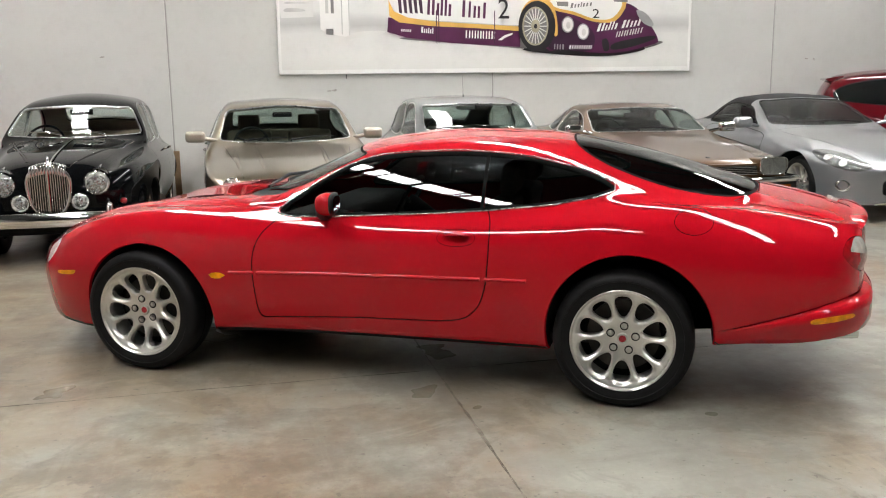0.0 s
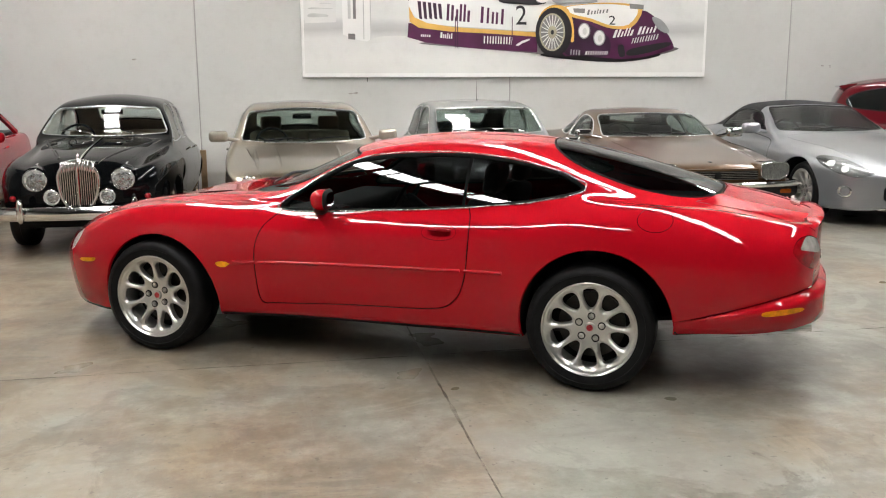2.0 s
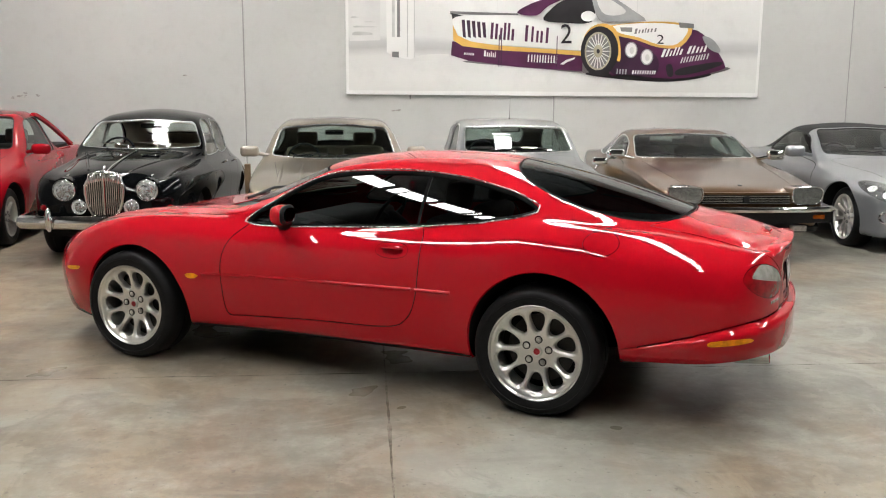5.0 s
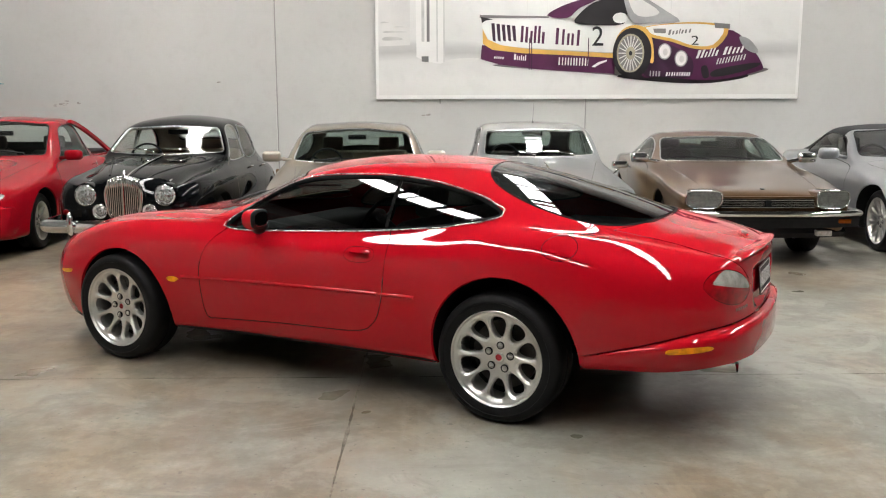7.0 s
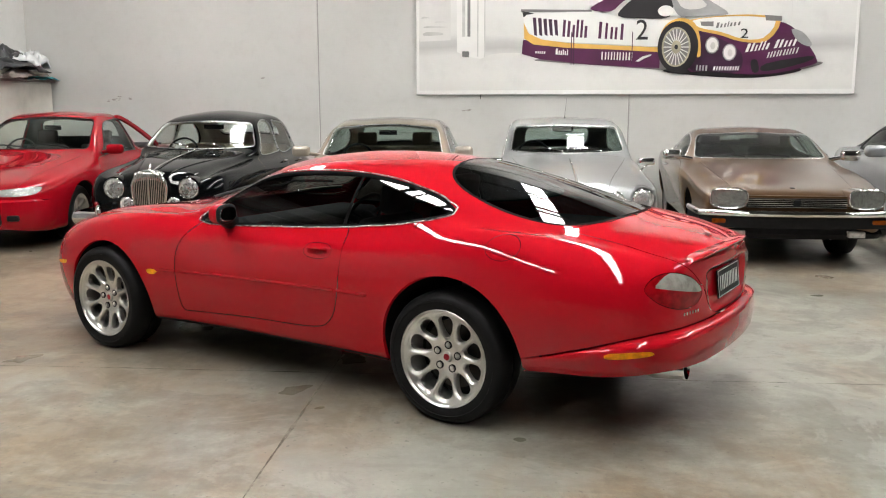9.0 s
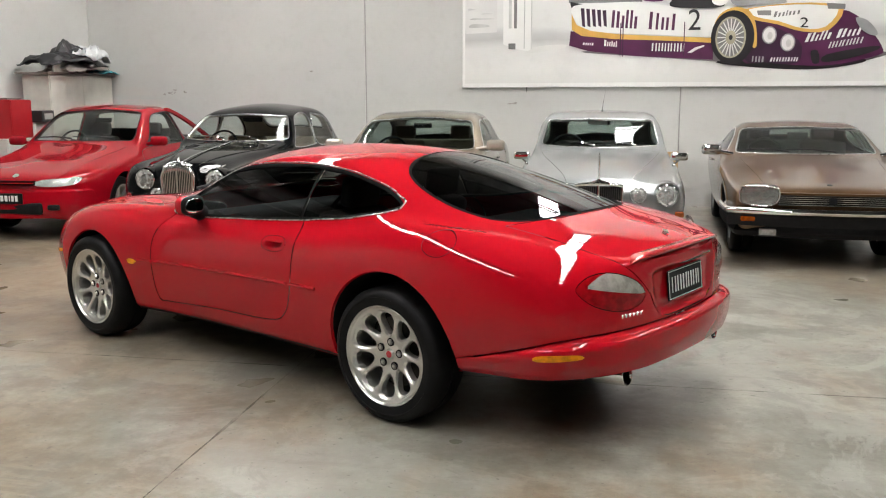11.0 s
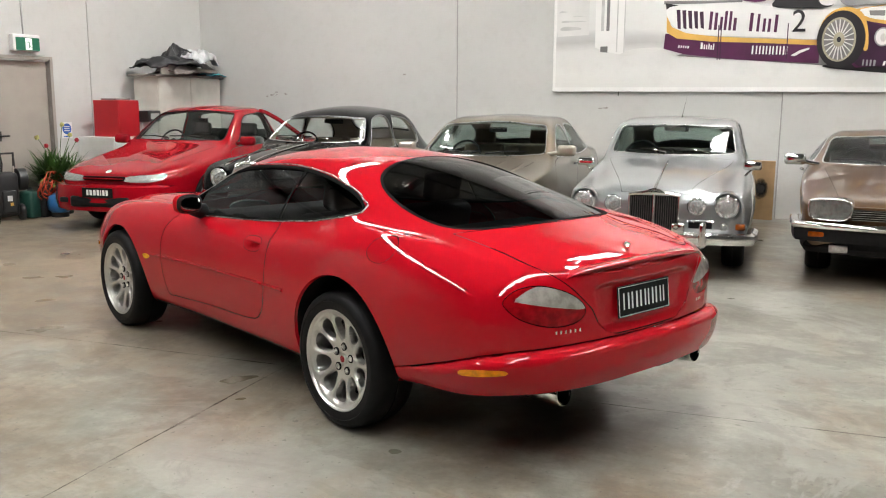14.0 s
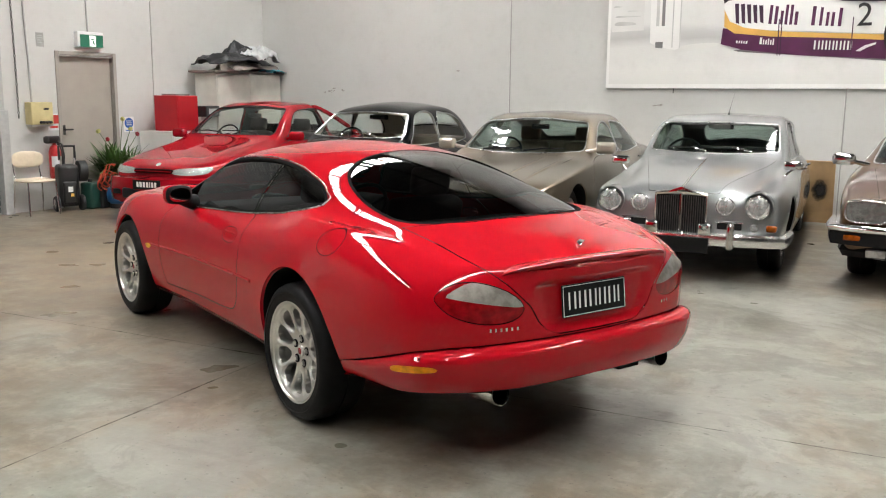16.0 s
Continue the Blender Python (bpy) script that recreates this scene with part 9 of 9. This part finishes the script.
def pressure_washer():
    p = thing("pressure_washer", pose(-5.53, 8.90, 0, 0, 0, -25), "black upright pressure washer on two wheels", "pressure washer")
    part("motor_body", box_bm(-0.12, 0.12, -0.13, 0.13, 0.06, 0.62, 0.06, 3), M["plastic_black"], p, smooth=60)
    part("front_panel", box_bm(0.10, 0.14, -0.09, 0.09, 0.10, 0.40, 0.03, 3), M["plastic_black"], p, smooth=60)
    part("label", box_bm(0.14, 0.143, -0.03, 0.03, 0.26, 0.33), M["sign_white"], p)
    part("label", box_bm(0.14, 0.143, -0.0, 0.04, 0.20, 0.24), M["print_yellow"], p)
    for sy in (-0.085, 0.085):
        part("handle_tube", tube_bm([(0.06, sy, 0.40), (0.07, sy, 0.70)], 0.012, 8), M["alloy"], p, smooth=60)
    part("handle", tube_bm([(0.06, -0.10, 0.68), (0.05, -0.10, 0.86), (0.05, 0.10, 0.86), (0.06, 0.10, 0.68)], 0.018, 8), M["plastic_black"], p, smooth=60)
    part("hose_reel", lathe_bm([(0.05, -0.05), (0.14, -0.05), (0.14, 0.05), (0.05, 0.05)], Matrix.Translation((-0.02, 0.20, 0.52)) @ Matrix.Rotation(radians(90), 4, "X"), 24), M["plastic_black"], p, smooth=40)
    for sy in (-0.16, 0.16):
        m = Matrix.Translation((0.06, sy, 0.105)) @ Matrix.Rotation(radians(90), 4, "X")
        part("wheel", lathe_bm([(0.0, -0.028), (0.095, -0.028), (0.105, -0.015), (0.105, 0.015), (0.095, 0.028), (0.0, 0.028)], m, 24), M["plastic_black"], p, smooth=40)
        m2 = Matrix.Translation((0.06, sy * 1.19, 0.105)) @ Matrix.Rotation(radians(90), 4, "X")
        part("wheel_hub", lathe_bm([(0.0, 0.004), (0.06, 0.004), (0.06, -0.004), (0.0, -0.004)], m2, 20), M["alloy_dull"], p, smooth=40)
        for k in range(3):
            b = box_bm(-0.008, 0.008, 0.0, 0.055, -0.006, 0.006)
            b.transform(m2 @ Matrix.Rotation(2 * math.pi * k / 3, 4, "Z"))
            part("wheel_spoke", b, M["alloy"], p)
    q = thing("spray_gun", pose(-5.72, 8.88, 0.72, 0, 0, 15), "black vacuum handle hanging on the wall", "tool")
    part("grip", box_bm(-0.05, 0.05, -0.16, 0.10, 0.17, 0.27, 0.04, 3), M["plastic_black"], q, smooth=60)
    part("tube", tube_bm([(0.0, 0.08, 0.20), (0.02, 0.14, 0.05), (0.02, 0.16, -0.15)], 0.02, 8), M["plastic_black"], q, smooth=60)


def hose_heap():
    p = thing("hose_coil", pose(-5.36, 9.40, 0), "tangled red air hose hung over a reel", "hose")
    rnd = random.Random(4)
    for k in range(7):
        cx, cz, r = rnd.uniform(-0.06, 0.06), 0.40 + rnd.uniform(-0.06, 0.06), 0.10 + rnd.uniform(-0.02, 0.05)
        pts = [(0.02 * k + 0.03 * math.sin(3 * a), cx + r * math.cos(a), cz + r * 1.15 * math.sin(a)) for a in [i * 0.4 for i in range(16)]]
        part("hose_turn", tube_bm(pts, 0.010, 6, closed=True), M["hose_red"], p, smooth=60)
    part("reel_stand", box_bm(-0.05, 0.05, -0.10, 0.10, 0.0, 0.42, 0.02), M["plastic_black"], p)
    q = thing("air_tank", pose(-5.20, 9.46, 0, 0, 0, 30), "blue plastic tank beside the hoses", "tank")
    part("tank", lathe_bm([(0.0, 0.05), (0.10, 0.055), (0.145, 0.10), (0.155, 0.18), (0.14, 0.27), (0.08, 0.31), (0.03, 0.32), (0.03, 0.36), (0.0, 0.36)], seg=28), M["plastic_blue"], q, smooth=50)
    part("foot", lathe_bm([(0.0, 0.0), (0.11, 0.0), (0.11, 0.06), (0.0, 0.06)], seg=20), M["plastic_black"], q, smooth=40)
    q = thing("canister", pose(-5.46, 9.22, 0, 0, 0, 10), "dark green plastic canister", "canister")
    part("body", box_bm(-0.10, 0.10, -0.10, 0.10, 0.0, 0.36, 0.04, 3), M["plastic_green"], q, smooth=60)
    part("cap", lathe_bm([(0.0, 0.40), (0.03, 0.40), (0.03, 0.35)], seg=16), M["plastic_black"], q, smooth=40)


def plant():
    p = thing("potted_plant", pose(-5.44, 9.74, 0, 0, 0, 0), "leafy green potted plant with pale flower heads", "plant")
    part("pot", lathe_bm([(0.0, 0.0), (0.15, 0.0), (0.19, 0.34), (0.20, 0.36), (0.18, 0.36), (0.17, 0.30), (0.0, 0.30)], seg=28), M["pot"], p, smooth=40)
    rnd = random.Random(9)
    verts, faces = [], []
    for k in range(420):
        az, tilt, ln = rnd.uniform(0, 6.283), rnd.uniform(0.25, 1.35), rnd.uniform(0.20, 0.42)
        w = rnd.uniform(0.018, 0.036)
        ox, oy, oz = rnd.uniform(-0.15, 0.15), rnd.uniform(-0.20, 0.20), rnd.uniform(0.0, 0.26)
        d = Vector((math.cos(az), math.sin(az), 0))
        sdir = Vector((-d.y, d.x, 0))
        base = len(verts)
        for i in range(6):
            t = i / 5
            out = ln * (t * math.sin(tilt) + 0.18 * t * t)
            up = ln * (t * math.cos(tilt) - 0.35 * t * t * math.sin(tilt)) * 1.15
            c = Vector((ox, oy, 0.32 + oz)) + d * out + Vector((0, 0, up))
            ww = w * (1 - t) ** 0.6 * (0.5 + min(t * 3, 0.5)) + 0.001
            verts += [c - sdir * ww + Vector((0, 0, 0.25 * ww)), c + sdir * ww + Vector((0, 0, 0.25 * ww))]
            if i:
                b = base + 2 * i
                faces.append((b - 2, b - 1, b + 1, b))
    tagged(mesh_object("leaves", verts, faces, M["leaf"], p, "arching green leaves of a bushy plant"), kind="stuff")
    for k, (x, y, h) in enumerate(((-0.05, -0.30, 1.04), (0.05, 0.05, 1.20), (0.02, 0.22, 1.06), (-0.1, -0.1, 0.92), (0.0, 0.36, 0.98))):
        st = part("flower_stem", tube_bm([(0, 0, 0.36), (x * 0.4, y * 0.4, 0.36 + (h - 0.36) * 0.6), (x, y, h)], 0.004, 5), M["leaf"], p)
        bm = bmesh.new()
        bmesh.ops.create_icosphere(bm, subdivisions=2, radius=0.03)
        for v in bm.verts:
            v.co *= 1 + 0.5 * noise.noise(v.co * 60 + Vector((k, 0, 0)))
        bm.transform(Matrix.Translation((x, y, h)))
        part("flower_head", bm, M["petal"] if k < 3 else M["badge_red"], st)


def storage():
    p = thing("storage_cabinet", Matrix.Translation((-5.02, 12.10, 0)), "tall cream steel cabinet against the wall, scuffed", "cabinet")
    part("carcass", box_bm(-0.38, 0.04, -0.80, 0.80, 0.0, 1.88, 0.008, 2), M["cream"], p)
    part("door_panel", box_bm(0.04, 0.055, -0.79, -0.002, 0.05, 1.86, 0.004, 1), M["cream"], p)
    part("door_panel", box_bm(0.04, 0.055, 0.002, 0.79, 0.05, 1.86, 0.004, 1), M["cream"], p)
    part("handle", tube_bm([(0.06, -0.03, 0.9), (0.075, -0.03, 0.95), (0.075, -0.03, 1.02), (0.06, -0.03, 1.07)], 0.007, 6), M["chrome"], p)
    part("shelf_top", box_bm(-0.42, 0.10, -0.90, 0.86, 1.881, 1.91, 0.004), M["sheet_brown"], p)
    # folded covers heaped on top
    rnd = random.Random(2)

    def cloth(name, label, mat, cx, cy, z, sx, sy, hgt, seed, rough=0.5):
        q = thing(name, pose(cx, cy, z, 0, 0, seed * 37 % 60 - 30), label, "cover")
        bm = bmesh.new()
        n = 26
        grid = []
        for i in range(n):
            row = []
            for j in range(n):
                u, v = -1 + 2 * i / (n - 1), -1 + 2 * j / (n - 1)
                f = max(0.0, 1 - (abs(u) ** 2.5 + abs(v) ** 2.5) * 0.75)
                h = hgt * f ** 0.6 * (0.7 + 0.9 * abs(noise.noise(Vector((u * 1.7 + seed, v * 1.7, seed * 0.7)))))
                h += 0.05 * abs(noise.noise(Vector((u * 5 + seed, v * 5, 3)))) * hgt / 0.15
                e = 1 + 0.25 * noise.noise(Vector((u * 2, v * 2, seed + 9)))
                row.append(bm.verts.new((u * sx * e, v * sy * e, max(h, 0.004))))
            grid.append(row)
        for i in range(n - 1):
            for j in range(n - 1):
                bm.faces.new((grid[i][j], grid[i + 1][j], grid[i + 1][j + 1], grid[i][j + 1]))
        ob = part("folds", bm, mat, q, smooth=35)
        sol = ob.modifiers.new("thick", "SOLIDIFY")
        sol.thickness = 0.008

    cloth("folded_cover", "crumpled brown-grey cloth on the cabinet", M["sheet_brown"], -5.05, 12.2, 1.912, 0.28, 0.75, 0.12, 1)
    cloth("folded_cover", "crumpled black plastic sheet on the cabinet", M["sheet_black"], -5.02, 11.75, 2.00, 0.30, 0.55, 0.16, 2)
    cloth("folded_cover", "crumpled silver-white car cover on the heap", M["sheet_white"], -5.00, 12.30, 2.08, 0.26, 0.46, 0.22, 3)
    cloth("folded_cover", "black plastic peak on the heap", M["sheet_black"], -5.08, 12.05, 2.10, 0.22, 0.30, 0.20, 5)
    cloth("folded_cover", "teal and white cloth at the shelf edge", M["teal"], -4.95, 12.62, 1.912, 0.16, 0.20, 0.06, 7)
    q = thing("panel_board", pose(-4.96, 11.62, 1.912, 0, 0, 8), "pale folded panel leaning on the heap", "board")
    part("sheet", box_bm(-0.01, 0.01, -0.30, 0.25, 0.0, 0.14, 0.003), M["cream"], q)

    p = thing("tool_cabinet", pose(-5.21, 10.47, 0.0, 0, 0, 0), "bright red steel cabinet on a white base unit", "cabinet")
    part("carcass", box_bm(-0.22, 0.21, -0.02, 0.42, 1.02, 1.53, 0.008, 2), M["red_box"], p)
    part("cabinet_door", box_bm(0.211, 0.222, -0.01, 0.41, 1.03, 1.52, 0.004, 1), M["red_box"], p)
    part("lid_items", box_bm(-0.15, 0.12, 0.06, 0.36, 1.531, 1.555, 0.008), M["sheet_brown"], p)
    p = thing("base_unit", pose(-5.22, 10.45, 0, 0, 0, 0), "low white laminate cupboard", "cabinet")
    part("carcass", box_bm(-0.40, 0.22, -0.12, 0.44, 0.0, 1.015, 0.006, 2), M["white_box"], p)
    part("cupboard_door", box_bm(0.221, 0.236, -0.11, 0.155, 0.05, 1.0, 0.003, 1), M["white_box"], p)
    part("cupboard_door", box_bm(0.221, 0.236, 0.165, 0.43, 0.05, 1.0, 0.003, 1), M["white_box"], p)
    p = thing("radio", pose(-5.02, 11.10, 1.22, 0, 0, 10), "dark box with a pale front on the cupboard", "radio")
    part("case", box_bm(-0.12, 0.12, -0.20, 0.18, 0.0, 0.16, 0.015, 2), M["plastic_black"], p)
    part("front", box_bm(0.12, 0.124, -0.13, 0.12, 0.04, 0.12), M["conduit"], p)
    p = thing("base_unit", pose(-5.12, 11.12, 0, 0, 0, 0), "tall white laminate cupboard", "cabinet")
    part("carcass", box_bm(-0.30, 0.14, -0.20, 0.16, 0.0, 1.215, 0.006, 2), M["white_box"], p)


M["old_timber"] = plain("old_timber", (0.22, 0.145, 0.08), 0.8, 0, 0.25, 14, 0.2)


def boards():
    p = thing("board", pose(3.50, 12.62, 0.0, 14, 0, 0), "brown board with a round soot mark, leaning on the wall", "board")
    part("panel", box_bm(-0.17, 0.19, -0.012, 0.012, 0.02, 0.83, 0.003), M["cardboard"], p)
    n = 24
    part("soot_mark", prism_bm([(0.02 + 0.165 * math.cos(2 * math.pi * k / n), 0.45 + 0.27 * math.sin(2 * math.pi * k / n)) for k in range(n)], 0.0, 0.003, Matrix(((1, 0, 0, 0), (0, 0, -1, -0.0125), (0, 1, 0, 0), (0, 0, 0, 1)))), M["soot"], p)
    p = thing("timber_post", pose(-0.80, 12.72, 0.0, 4, 0, 0), "short pale timber post against the wall", "timber")
    part("post", box_bm(-0.04, 0.04, -0.04, 0.04, 0.0, 0.68, 0.006), M["old_timber"], p)


HATCH = dict(
    zc=[(0, 0.5), (0.03, 0.68), (0.2, 0.80), (0.7, 0.92), (1.1, 1.02), (1.4, 1.22), (1.75, 1.46), (2.0, 1.56), (2.5, 1.64), (3.2, 1.67), (3.7, 1.645), (3.95, 1.61), (4.15, 1.555), (4.27, 1.40), (4.35, 1.08), (4.4, 0.6)],
    zs=[(0, 0.49), (0.03, 0.64), (0.2, 0.76), (0.8, 0.90), (1.5, 1.02), (3, 1.08), (4.0, 1.12), (4.3, 0.98), (4.4, 0.58)],
    ws=[(0, 0), (0.03, 0.5), (0.15, 0.68), (0.6, 0.78), (1.5, 0.82), (3.4, 0.81), (4.1, 0.74), (4.35, 0.45), (4.4, 0)],
    wm=[(0, 0), (0.03, 0.56), (0.15, 0.74), (0.6, 0.86), (1.5, 0.89), (3.4, 0.89), (4.1, 0.82), (4.35, 0.5), (4.4, 0)],
    zm=[(0, 0.45), (0.6, 0.62), (4, 0.65), (4.4, 0.55)],
    zb=[(0, 0.32), (0.1, 0.24), (1, 0.26), (3.8, 0.28), (4.4, 0.42)],
    wb=[(0, 0), (0.03, 0.5), (0.15, 0.68), (0.6, 0.8), (1.5, 0.83), (3.4, 0.83), (4.1, 0.76), (4.4, 0)],
    wr=[(0, 0), (0.03, 0.3), (0.2, 0.5), (0.9, 0.62), (1.2, 0.73), (1.6, 0.66), (2.0, 0.61), (3.0, 0.60), (3.8, 0.58), (4.1, 0.58), (4.35, 0.4), (4.4, 0)],
    zr=[(0, 0.495), (0.03, 0.66), (0.2, 0.775), (0.9, 0.945), (1.2, 1.05), (1.6, 1.34), (2.0, 1.48), (3.0, 1.575), (3.6, 1.55), (3.95, 1.51), (4.15, 1.44), (4.28, 1.26), (4.36, 0.95), (4.4, 0.59)],
    kx=[(0, 0.75), (4.4, 0.75)])


def build_hatch():
    root = thing("hatchback_car", pose(12.26, 9.9, 0, 0, 0, 150), "maroon hatchback parked askew by the wall", "car", "cars along the back wall")
    sk = other_car(root, HATCH, "maroon", (1.08, 1.25, 0.67, 1.85, 0.56, 1.92),
                   [[(1.55, 1.12), (1.75, 1.34), (2.05, 1.44), (2.55, 1.49), (2.6, 1.14), (2.5, 1.10)], [(2.66, 1.14), (2.70, 1.53), (3.3, 1.535), (3.75, 1.50), (4.06, 1.42), (4.15, 1.29), (3.9, 1.20)]],
                   None, [(0.85, 0.32, 0.37), (3.5, 0.32, 0.37)],
                   [(0.85, 0.70, 0.32, 0.322, 0.2, 0.2, 5, "spoke", M["alloy"]), (3.5, 0.70, 0.32, 0.322, 0.2, 0.2, 5, "spoke", M["alloy"])],
                   "liner_dark", "trim_black", [], (0.5, 0.7, 0.08, 1.05), glass_m="tinted")
    lip = prism_bm([(4.00, 1.575), (4.13, 1.560), (4.23, 1.540), (4.24, 1.525), (4.19, 1.50), (4.06, 1.50)], -0.42, 0.42, Matrix.Rotation(radians(90), 4, "X"))
    part("roof_spoiler", lip, M["maroon"], root)


for build in (service_door, exit_sign, wall_bits, extinguisher, stacking_chair, pressure_washer, hose_heap, plant, storage, boards, build_hatch):
    build()
